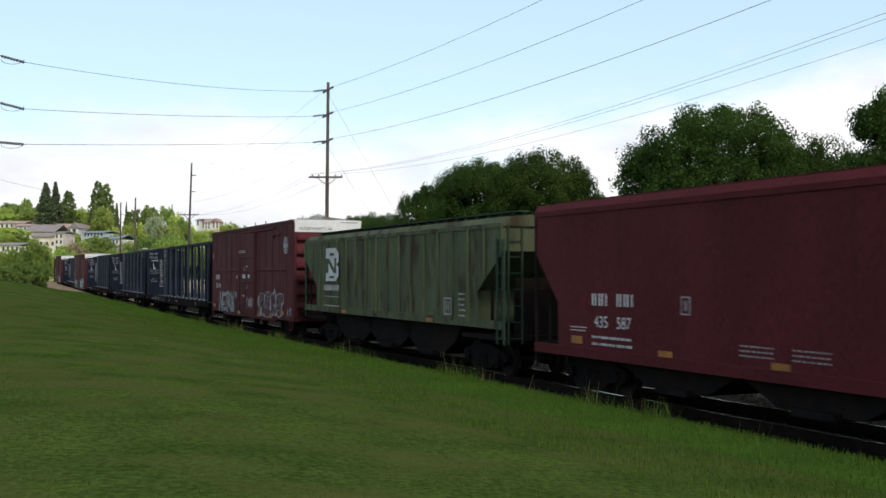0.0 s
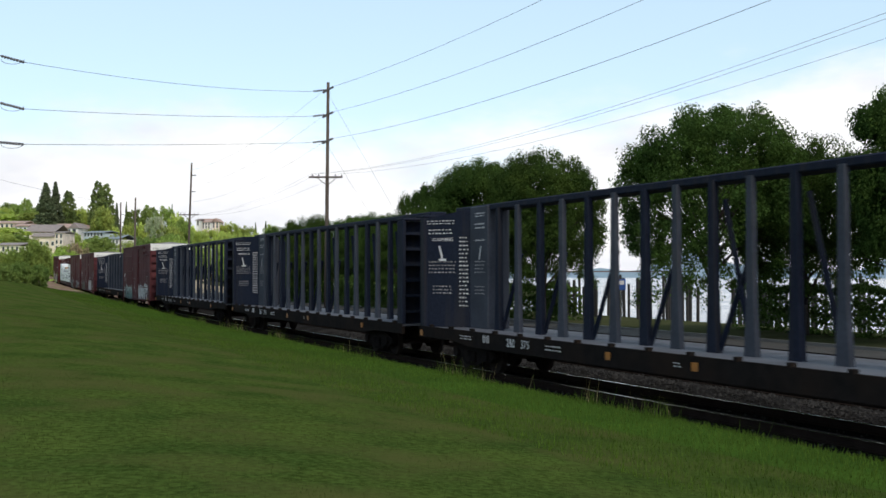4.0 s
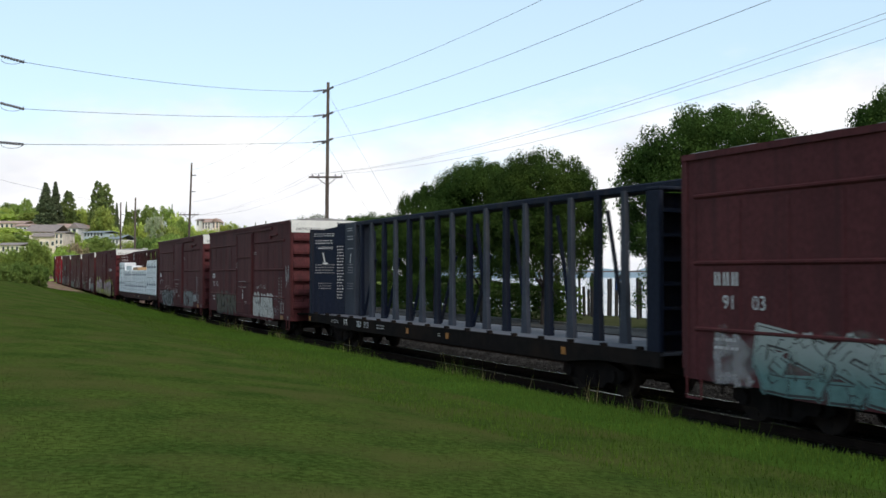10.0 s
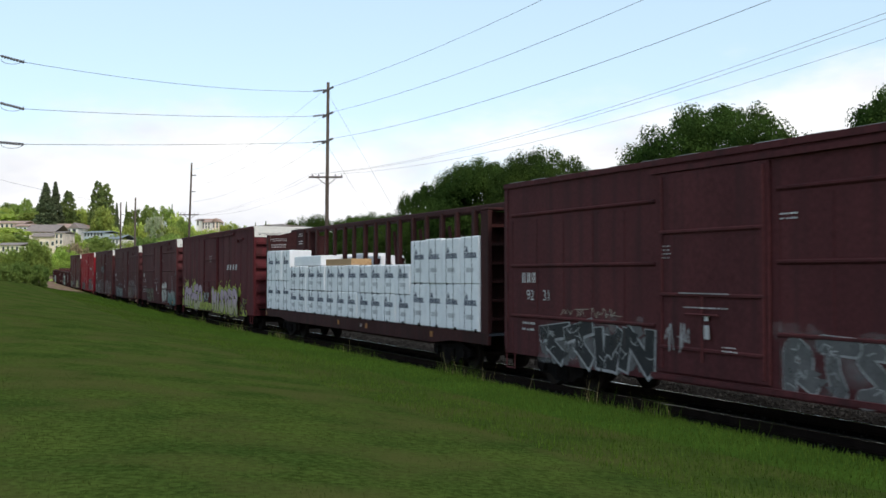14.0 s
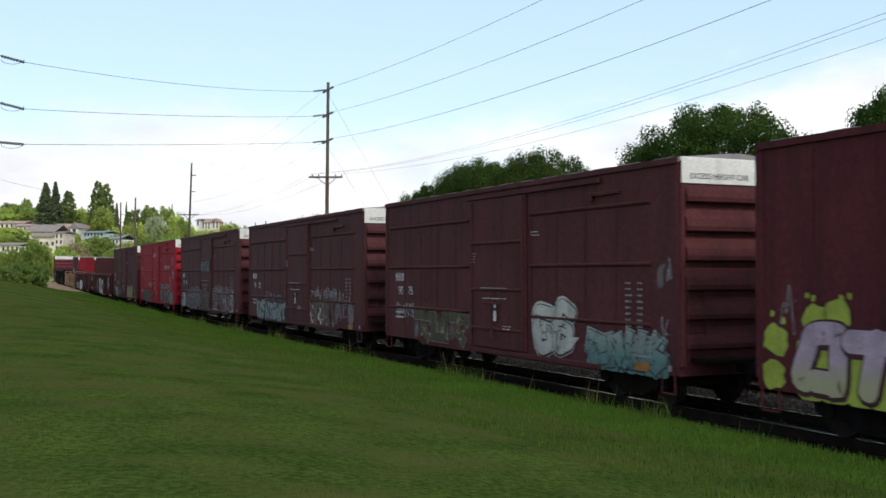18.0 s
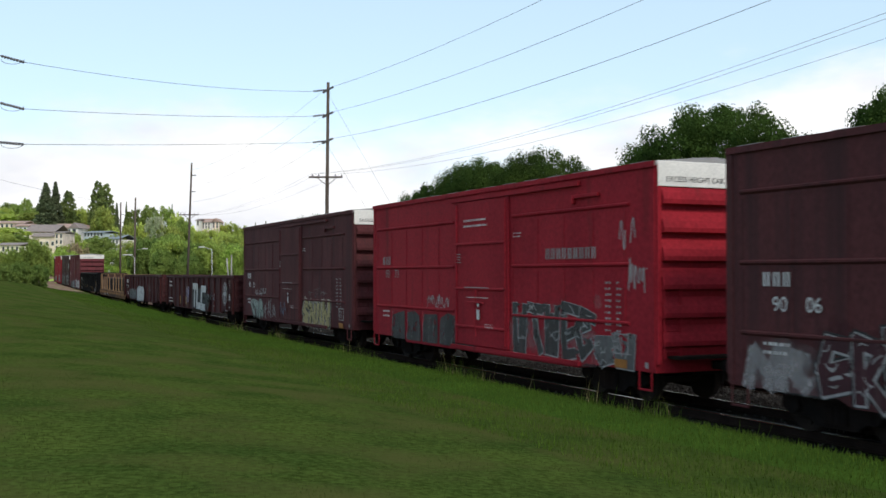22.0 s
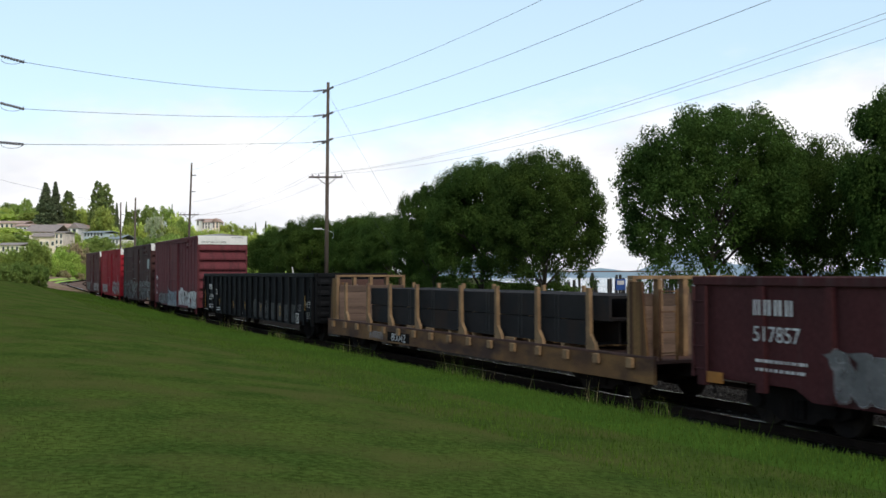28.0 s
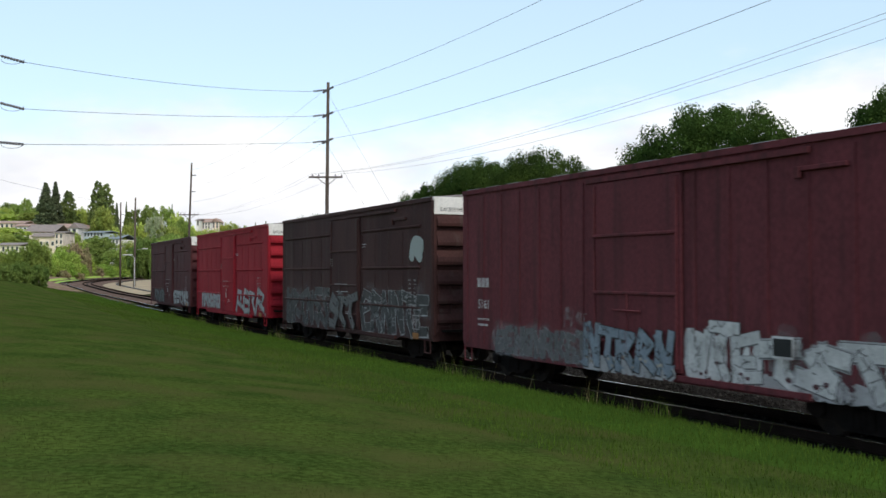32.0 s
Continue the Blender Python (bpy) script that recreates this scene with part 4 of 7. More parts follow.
def ladder(parent, x, y, z0, z1, material, w=0.42, end=False):
    bm = BM()
    for d in (0, w):
        if end:
            box(bm, x - 0.03, x + 0.0, y + d, y + d + 0.05, z0, z1)
        else:
            box(bm, x + d, x + d + 0.05, y - 0.05, y, z0, z1)
    z = z0 + 0.15
    while z < z1:
        if end:
            rod(bm, (x - 0.015, y, z), (x - 0.015, y + w, z), 0.014, n=5)
        else:
            rod(bm, (x, y - 0.03, z), (x + w, y - 0.03, z), 0.014, n=5)
        z += 0.42
    return part("ladder", bm, material, parent)


def boxcar(left, right, paint_m, label, number="", style="flat", top=4.98, door=(0.41, 0.61), tags=(), marks=True, seed=1, white=True, data=True, num_z=0.0, num_m=None):
    """A high-cube box car. style: flat (panels with horizontal beads) or ribbed (upright posts)."""
    car, half = car_root("boxcar", left, right, label, "freight car")
    W, z0, eave = 1.48, 0.60, top
    rng = random.Random(seed)
    yb = -W
    # body shell with cut-up sill ends
    bm = BM()
    prism(bm, [(-half, z0 + 0.12), (-half + 2.6, z0 + 0.12), (-half + 2.9, z0), (half - 2.9, z0), (half - 2.6, z0 + 0.12), (half, z0 + 0.12), (half, eave), (-half, eave)], -W, W)
    part("body", fix(bm), paint_m, car)
    bm = BM()                                   # roof: low pitch with cross seams
    prism(bm, [(-W - 0.03, eave - 0.08), (W + 0.03, eave - 0.08), (W + 0.03, eave + 0.01), (0, eave + 0.15), (-W - 0.03, eave + 0.01)], -half - 0.03, half + 0.03, "x")
    for k in range(14):
        x = -half + (k + 0.5) * 2 * half / 14
        prism(bm, [(-W - 0.02, eave + 0.013), (W + 0.02, eave + 0.013), (W + 0.02, eave + 0.036), (0, eave + 0.176), (-W - 0.02, eave + 0.036)], x - 0.3, x + 0.3, "x")
    part("roof", fix(bm), ROOFM, car)
    slab("eave_strip", car, paint_m, -half, half, eave - 0.10, eave + 0.018, -W - 0.028, 0.03)
    d0, d1 = -half + door[0] * 2 * half, -half + door[1] * 2 * half
    # side detail on both sides
    for sgn in (-1, 1):
        y0, y1 = (-W - 0.045, -W + 0.01) if sgn < 0 else (W - 0.01, W + 0.045)
        if style == "flat":
            for nm, xa, xb in (("side_panel", -half + 0.35, d0 - 0.15), ("side_panel", d1 + 0.15, half - 0.9)):
                for zz in (1.60, 2.84, 4.10):
                    bm = BM()                    # a pressed bead, its lower face turned to the ground
                    prism(bm, [(sgn * W, zz + 0.025), (sgn * W, zz + 0.12), (sgn * (W + 0.05), zz + 0.10), (sgn * (W + 0.05), zz + 0.065)], xa, xb, "x")
                    part("side_bead", fix(bm), paint_m, car)
                x = xa
                while x < xb - 0.2:
                    for za, zb in ((2.95, 4.06), (1.71, 2.80), (0.72, 1.56)):
                        bm = BM()
                        box(bm, x, x + 0.05, y0 + 0.032 if sgn < 0 else y0, y1 if sgn < 0 else y1 - 0.032, za, zb)
                        part("side_rib", bm, paint_m, car)
                    x += 1.22
        elif style in ("plain", "smooth"):
            for k in range(1, 14):
                x = -half + k * 2 * half / 14
                if not d0 - 0.1 < x < d1 + 0.1:
                    bm = BM()
                    box(bm, x, x + 0.035, y0 + 0.03 if sgn < 0 else y0, y1 if sgn < 0 else y1 - 0.03, z0 + 0.15, eave - 0.2)
                    part("side_seam", bm, paint_m, car)
            if style == "plain":
                for xa, xb in ((-half + 0.5, d0 - 0.2), (d1 + 0.15, half - 1.1)):
                    bm = BM()
                    box(bm, xa, xb, y0 if sgn < 0 else y0, y1, 2.86, 2.95, 0.02)
                    part("side_bead", bm, paint_m, car)
        else:
            x = -half + 0.15
            while x < half - 0.1:
                if not d0 - 0.1 < x < d1 + 0.1:
                    bm = BM()
                    box(bm, x, x + 0.09, y0 + 0.02 if sgn < 0 else y0, y1 if sgn < 0 else y1 - 0.02, z0 + 0.25, eave - 0.2)
                    part("side_post", bm, paint_m, car)
                x += 0.98
        for x in (-half + 0.02, half - 0.14):    # corner posts
            bm = BM()
            box(bm, x, x + 0.12, y0 + 0.02 if sgn < 0 else y0, y1 if sgn < 0 else y1 - 0.02, z0 + 0.2, eave - 0.1)
            part("corner_post", bm, paint_m, car)
        bm = BM()
        if sgn < 0:                              # door with frame, beads and rails
            dm = paint_m
            box(bm, d0, d1, -W - 0.06, -W, z0 + 0.18, eave - 0.28, 0.02)
            dr = part("door", bm, dm, car, "ribbed sliding plug door")
            for zz in (1.25, 2.28, 3.50):
                bm = BM()
                box(bm, d0 + 0.1, d1 - 0.1, -W - 0.11, -W - 0.055, zz, zz + 0.07, 0.015)
                part("door_rib", bm, dm, dr)
            for xx in (d0 + 0.1, d1 - 0.18):
                bm = BM()
                box(bm, xx, xx + 0.08, -W - 0.10, -W - 0.055, z0 + 0.25, eave - 0.35, 0.015)
                part("door_stile", bm, dm, dr)
            bm = BM()
            rod(bm, (d0 + 0.45 * (d1 - d0), -W - 0.12, 1.05), (d0 + 0.45 * (d1 - d0), -W - 0.12, 2.3), 0.02, n=6)
            rod(bm, (d0 + 0.3 * (d1 - d0), -W - 0.13, 1.95), (d0 + 0.6 * (d1 - d0), -W - 0.13, 1.95), 0.025, n=6)
            part("door_lock_bar", bm, dm, dr)
            for zz in (z0 + 0.05, eave - 0.27):
                slab("door_track", car, paint_m, d0 - 0.2, min(half - 0.3, d1 + (d1 - d0) + 0.2), zz, zz + 0.10, -W - 0.005, 0.09)
    # forward and rear ends with deep corrugations
    for d in (1, -1):
        xs = d * half
        zz = 1.22
        while zz < eave - 0.75:
            pieces = BM()
            prism(pieces, [(xs, zz), (xs + d * 0.13, zz + 0.04), (xs + d * 0.14, zz + 0.13), (xs + d * 0.10, zz + 0.27), (xs, zz + 0.46)], -W + 0.10, W - 0.10)
            part("end_corrugation", fix(pieces), paint_m, car)
            zz += 0.575
        for y in (-W, W - 0.1):
            bm = BM()
            box(bm, xs - 0.01 if d > 0 else xs - 0.07, xs + 0.07 if d > 0 else xs + 0.01, y, y + 0.10, 0.9, eave - 0.05, 0.01)
            part("end_post", bm, paint_m, car)
        bm = BM()
        box(bm, min(xs, xs + d * 0.35), max(xs, xs + d * 0.35), -1.2, 1.2, 1.0, 1.06)
        part("end_platform", bm, STEEL, car)
        if white:
            bm = BM()
            box(bm, min(xs, xs + d * 0.075), max(xs, xs + d * 0.075), -W + 0.005, W - 0.005, eave - 0.50, eave + 0.02, 0.01)
            e = part("end_panel", bm, WHITE, car, "white warning panel on the car's end")
            if d > 0:
                letters("EXCESS HEIGHT CAR", 0.155, xs + 0.083, -0.55, eave - 0.40, INK, e, "lettering", True)
                bars(e, xs + 0.079, 0.55, eave - 0.12, 0.75, 0.10, 1, INK, seed, True)
    bw = BM()
    for k in range(12):
        a0, a1 = k * math.tau / 12, (k + 1) * math.tau / 12
        rod(bw, (half + 0.30, 0.75 + 0.27 * math.cos(a0), 2.1 + 0.27 * math.sin(a0)), (half + 0.30, 0.75 + 0.27 * math.cos(a1), 2.1 + 0.27 * math.sin(a1)), 0.018, n=5)
    for k in range(3):
        a0 = k * math.tau / 6
        rod(bw, (half + 0.30, 0.75 - 0.27 * math.cos(a0), 2.1 - 0.27 * math.sin(a0)), (half + 0.30, 0.75 + 0.27 * math.cos(a0), 2.1 + 0.27 * math.sin(a0)), 0.014, n=5)
    part("brake_wheel", bw, STEEL, car)
    ladder(car, half + 0.09, -W + 0.12, 1.0, 2.6, paint_m, 0.4, True)
    # under the floor
    bm = BM()
    box(bm, -half + 0.3, half - 0.3, -0.35, 0.35, 0.62, 0.95)
    for x in np.linspace(-half + 3, half - 3, 7):
        box(bm, x, x + 0.12, -W + 0.05, W - 0.05, 0.74, 1.0)
    rod(bm, (-1.2, -0.6, 0.70), (-0.2, -0.6, 0.70), 0.2, n=10)
    part("underframe", bm, STEEL, car)
    for x in (-half + 0.1, half - 0.55):
        bm = BM()
        for q in (0, 0.42):
            rod(bm, (x + q, -W - 0.02, z0 + 0.15), (x + q, -W - 0.02, 0.36), 0.018, n=5)
        rod(bm, (x, -W - 0.02, 0.36), (x + 0.42, -W - 0.02, 0.36), 0.022, n=5)
        part("sill_step", bm, paint_m, car)
    running_gear(car, half, 2.15, (left + right) / 2)
    if number:
        fx = -half + 1.0 + 0.35 * (len(number) > 4)
        if style == "flat":
            bars(car, -half + 0.95, -W - 0.04, 2.50 + num_z, 0.72, 0.26, 1, num_m, seed=seed, name="reporting_mark")
            for q, word in enumerate(number.split()):
                letters(word, 0.36, fx + 0.0 + 0.78 * q, -W - 0.046, 2.08 + num_z, num_m or LETTER, car, "car_number")
        else:
            bars(car, -half + 0.95, -W - 0.05, 2.36, 0.62, 0.26, 1, seed=seed, name="reporting_mark")
            letters(number, 0.34, -half + 1.3, -W - 0.056, 1.80, LETTER, car, "car_number")
        bars(car, -half + 0.95, -W - 0.04, 1.30, 0.62, 0.30, 2, seed=seed + 1)
    if data:
        for q, ww in ((0.0, 0.22), (0.42, 0.16)):
            bars(car, half - 1.75 + q, -W - 0.04, 1.45, ww, 1.15, 9, seed=seed + 2)
        bars(car, d0 + 0.9, -W - 0.118, 2.05, 1.3, 0.07, 1, seed=seed + 3)
        slab("placard", car, LETTER, d0 + 1.50, d0 + 1.64, 1.50, 1.76, -W - 0.118)
        slab("placard", car, LETTER, d0 + 1.52, d0 + 1.62, 1.84, 1.94, -W - 0.118)
        bm = BM()
        for a, b, c, f in ((0, 0.52, 0, 0.03), (0, 0.52, 0.41, 0.44), (0, 0.03, 0.03, 0.41), (0.49, 0.52, 0.03, 0.41), (0.25, 0.28, 0.06, 0.38), (0.10, 0.13, 0.1, 0.34)):
            box(bm, half - 1.42 + a, half - 1.42 + b, -W - 0.05, -W - 0.044, 1.02 + c, 1.02 + f)
        part("stencil_box", bm, LETTERD, car, "white outlined stencil box")
        slab("reflector", car, ORANGE, half - 1.40, half - 0.95, 0.74, 0.92, -W - 0.05)
        slab("placard", car, LETTERD, half - 0.30, half - 0.20, 0.80, 0.92, -W - 0.05)
        slab("grab_strip", car, LETTERD, d0 + 0.75, d0 + 2.2, 2.335, 2.36, -W - 0.125)
        bars(car, d0 + 0.25, -W - 0.118, 3.0, 0.25, 0.3, 4, seed=seed + 6)
        bars(car, d0 + 2.0, -W - 0.118, 1.28, 0.4, 0.14, 2, seed=seed + 7)
        bars(car, d1 + 0.25, -W - 0.04, 3.62, 0.0 + 0.4, 0.16, 2, seed=seed + 4)
    bm = BM()                                    # tack board frame and roof-edge grab on the near side
    box(bm, half - 3.1, half - 2.0, -W - 0.08, -W, 4.42, 4.50, 0.01)
    box(bm, half - 3.1, half - 3.0, -W - 0.10, -W, 4.30, 4.50, 0.01)
    part("door_stop", bm, paint_m, car)
    for g in tags:
        xa, xb, za, zb = g[:4]
        graffiti(car, -half + xa * 2 * half, -half + xb * 2 * half, za, zb, -W - 0.125 if g[0] < door[1] - 0.01 and g[1] > door[0] + 0.01 else (-W - 0.0145 if style == "flat" else -W - 0.02), **g[4])
    return car, half


def centerbeam(left, right, paint_m, deck_m, label, load=False, seed=1, number=""):
    """A centre-beam flat car: deck, two bulkheads and a truss wall down the middle."""
    car, half = car_root("centerbeam_flatcar", left, right, label, "freight car")
    W, deck, top, tb = 1.40, 1.12, 4.72, 4.42
    bm = BM()
    box(bm, -half, half, -W, W, deck - 0.06, deck)
    part("deck", bm, deck_m, car, "grey painted steel deck")
    bm = BM()
    for y in (-W, W - 0.08):
        prism(bm, [(-half, deck - 0.30), (-half + 2.4, deck - 0.30), (-half + 3.6, deck - 0.42), (half - 3.6, deck - 0.42), (half - 2.4, deck - 0.30), (half, deck - 0.30), (half, deck + 0.02), (-half, deck + 0.02)], y - 0.004, y + 0.084)
    part("side_sill", fix(bm), STEEL if not load else paint_m, car, "dark grimy side sill")
    bm = BM()
    box(bm, -half + 0.2, half - 0.2, -0.35, 0.35, 0.58, deck - 0.05)
    for x in np.linspace(-half + 3, half - 3, 12):
        box(bm, x, x + 0.12, -W + 0.09, W - 0.09, 0.82, deck - 0.06)
    part("underframe", bm, STEEL, car)
    for d in (1, -1):                            # bulkheads: tapered sheet with corner posts
        x0, x1 = (half - 0.50, half - 0.05) if d > 0 else (-half + 0.05, -half + 0.32)
        xi = x0 if d > 0 else x1
        bm = BM()
        box(bm, xi - 0.02, xi + 0.02, -W + 0.14, W - 0.14, deck, tb - 0.02)
        bk = part("bulkhead", bm, paint_m, car, "ribbed end bulkhead")
        for y in (-W + 0.02, W - 0.14):
            bm = BM()
            box(bm, x0, x1, y, y + 0.12, deck, tb, 0.015)
            part("bulkhead_post", bm, paint_m, bk)
        bm = BM()
        box(bm, x0, x1, -W + 0.02, W - 0.02, tb + 0.002, tb + 0.08, 0.02)
        part("bulkhead_cap", bm, paint_m, bk)
        for zz in np.arange(deck + 0.35, tb - 0.2, 0.5):
            bm = BM()
            box(bm, x0 + 0.03, x1 - 0.03, -W + 0.14, W - 0.14, zz, zz + 0.08)
            part("bulkhead_rib", bm, paint_m, bk)
        if d > 0:
            continue
        # the end of the centre wall: a sheet in its plane, and slanting sheets out to the bulkhead's posts
        bm = BM()
        box(bm, -half + 1.4, -half + 2.55, -0.36, 0.36, deck, top - 0.02, 0.02)
        pn = part("end_sheet", bm, POST if not load else paint_m, car, "solid sheet at the end of the centre beam")
        slant = math.atan2(W - 0.42, 1.2)
        for sgn in (-1, 1):
            bm = BM()
            prism(bm, [(0.0, deck), (1.60, deck), (1.60, top - 0.06), (0.0, tb - 0.04)], -0.025, 0.025)
            gs = part("gusset_sheet", fix(bm), paint_m, car, "slanting end sheet with white loading notices")
            gs.matrix_basis = Matrix.Translation((-half + 0.2, sgn * (W - 0.06), 0)) @ Matrix.Rotation(-sgn * slant, 4, "Z")
            if sgn > 0:
                continue
            for q, (u, zz, hh, ww, rows) in enumerate(((0.14, 4.20, 0.16, 0.95, 2), (0.20, 3.90, 0.20, 0.80, 2), (0.20, 2.72, 0.42, 0.90, 4), (0.34, 2.10, 0.30, 0.62, 3), (1.22, 1.72, 2.15, 0.30, 18))):
                bars(gs, u, -0.026, zz, ww, hh, rows, seed=seed + q, name="loading_notice")
            letters("WARNING", 0.15, 0.66, -0.031, 3.70, LETTER, gs, "lettering")
            bm = BM()
            prism(bm, [(0.52, 3.56), (0.58, 3.56), (0.68, 3.18), (0.62, 3.18)], -0.031, -0.026)
            prism(bm, [(0.54, 3.17), (0.78, 3.17), (0.78, 3.11), (0.54, 3.11)], -0.031, -0.026)
            part("loading_symbol", fix(bm), LETTER, gs)
        for q, (zz, hh, rows) in enumerate(((4.38, 0.16, 2), (4.02, 0.22, 2), (3.66, 0.10, 1), (2.72, 0.42, 4), (2.10, 0.30, 3))):
            bars(car, -half + 1.75, -0.361, zz, 0.62, hh, rows, seed=seed + q + 9, name="loading_notice")
        bm = BM()
        prism(bm, [(-half + 2.10, 3.52), (-half + 2.16, 3.52), (-half + 2.06, 3.14), (-half + 2.00, 3.14)], -0.366, -0.361)
        part("loading_symbol", fix(bm), LETTER, car)
    bm = BM()
    box(bm, -half + 0.3, half - 0.3, -0.30, 0.30, top - 0.16, top + 0.02, 0.03)
    part("top_chord", bm, paint_m, car)
    n = 17
    xs = [-half + 3.1 + 1.16 * k for k in range(n)]
    for k, x in enumerate(xs):                   # light and dark posts by turns, wide at the foot
        pair = (x - 0.17, x + 0.17, 0.075) if k % 2 else (x - 0.16, x + 0.16, 0.08)
        bm = BM()
        prism(bm, [(pair[0], deck), (pair[1], deck), (x + pair[2] + 0.03, deck + 1.0), (x + pair[2], top - 0.1), (x - pair[2], top - 0.1), (x - pair[2] - 0.03, deck + 1.0)], *((-0.36, -0.24) if k % 2 else (-0.34, -0.20)))
        part("post", fix(bm), POST if (k % 2 and not load) else paint_m, car)
    for k, x in enumerate(xs):                   # struts from the feet
        up = 1 if k < n / 2 else -1
        if (k % 2 == 0) != (up > 0):
            continue
        bm = BM()
        rod(bm, (x + up * 0.10, -0.2, deck + 0.05), (x + up * 1.0, -0.1, deck + 2.15 if up > 0 else top - 0.5), 0.06, n=6)
        part("diagonal", bm, paint_m, car)
    bm = BM()
    box(bm, 0, 0.12, -W - 0.02, -W + 0.10, deck, deck + 0.09)
    first = part("winch", bm, STEEL, car)
    first.location.x = -half + 0.8
    for x in np.linspace(-half + 0.8, half - 0.8, 17)[1:]:
        share("winch", first.data, car, Matrix.Translation((x, 0, 0)))
    if number:
        letters(number[:3], 0.30, -half + 5.85, -W - 0.012, deck - 0.27, LETTER, car, "car_number")
        letters(number[4:], 0.30, -half + 6.6, -W - 0.012, deck - 0.27, LETTER, car, "car_number")
        bars(car, -half + 4.3, -W - 0.006, deck - 0.25, 0.42, 0.22, 1, seed=seed)
        bars(car, -half + 2.9, -W - 0.006, deck - 0.24, 0.75, 0.15, 2, seed=seed + 3)
        bars(car, -half + 7.6, -W - 0.006, deck - 0.26, 0.7, 0.18, 2, seed=seed + 4)
    for x in (-half + 0.1, -half + 10.15, -half + 13.1, half - 3.8):
        slab("reflector", car, ORANGE, x, x + 0.19, deck - 0.27, deck - 0.10, -W - 0.005)
    bars(car, -half + 12.55, -W - 0.006, deck - 0.24, 0.22, 0.12, 2, seed=seed + 5)
    running_gear(car, half, 3.0, (left + right) / 2)
    return car, half


def gondola(left, right, paint_m, label, top=2.95, posts=14, seed=1, W=1.50):
    car, half = car_root("gondola", left, right, label, "freight car")
    z0 = 0.60
    bm = BM()
    for y in (-W + 0.02, W - 0.08):
        prism(bm, [(-half, z0 + 0.2), (-half + 2.6, z0 + 0.2), (-half + 3.0, z0), (half - 3.0, z0), (half - 2.6, z0 + 0.2), (half, z0 + 0.2), (half, top), (-half, top)], y, y + 0.06)
    for x in (-half, half - 0.06):
        box(bm, x, x + 0.06, -W + 0.08, W - 0.08, z0 + 0.2, top)
    box(bm, -half, half, -W + 0.08, W - 0.08, z0 + 0.18, z0 + 0.26)
    part("body", fix(bm), paint_m, car)
    bm = BM()
    for y in (-W - 0.05, W - 0.09):
        box(bm, -half, half, y, y + 0.14, top - 0.14, top + 0.03, 0.02)
    for x in (-half - 0.03, half - 0.11):
        box(bm, x, x + 0.14, -W + 0.09, W - 0.09, top - 0.14, top + 0.03, 0.02)
    part("top_rail", bm, paint_m, car)
    for sgn in (-1, 1):
        for x in np.linspace(-half + 0.3, half - 0.3, posts):
            bm = BM()
            y = sgn * W
            ya, yb = (y - 0.07, y + 0.025) if sgn < 0 else (y - 0.025, y + 0.07)
            prism(bm, [(x - 0.10, z0 + 0.05), (x + 0.10, z0 + 0.05), (x + 0.08, top - 0.14), (x - 0.08, top - 0.14)], ya, yb)
            part("side_post", fix(bm), paint_m, car)
    for d in (1, -1):
        bm = BM()
        for zz in np.arange(z0 + 0.4, top - 0.3, 0.42):
            xs = d * half
            prism(bm, [(xs, zz), (xs + d * 0.08, zz + 0.05), (xs + d * 0.08, zz + 0.14), (xs, zz + 0.24)], -W + 0.1, W - 0.1)
        part("end_corrugation", fix(bm), paint_m, car)
    bm = BM()
    box(bm, -half + 0.2, half - 0.2, -0.35, 0.35, 0.60, z0 + 0.2)
    for x in np.linspace(-half + 3, half - 3, 8):
        box(bm, x, x + 0.12, -W + 0.1, W - 0.1, 0.78, z0 + 0.18)
    part("underframe", bm, STEEL, car)
    for x in (-half + 0.08, half - 0.5):
        ladder(car, x, -W - 0.07, z0 + 0.2, top - 0.15, paint_m, 0.36)
    ladder(car, half + 0.12, -W + 0.15, z0 + 0.2, top - 0.15, paint_m, 0.4, True)
    running_gear(car, half, 2.2, (left + right) / 2)
    return car, half


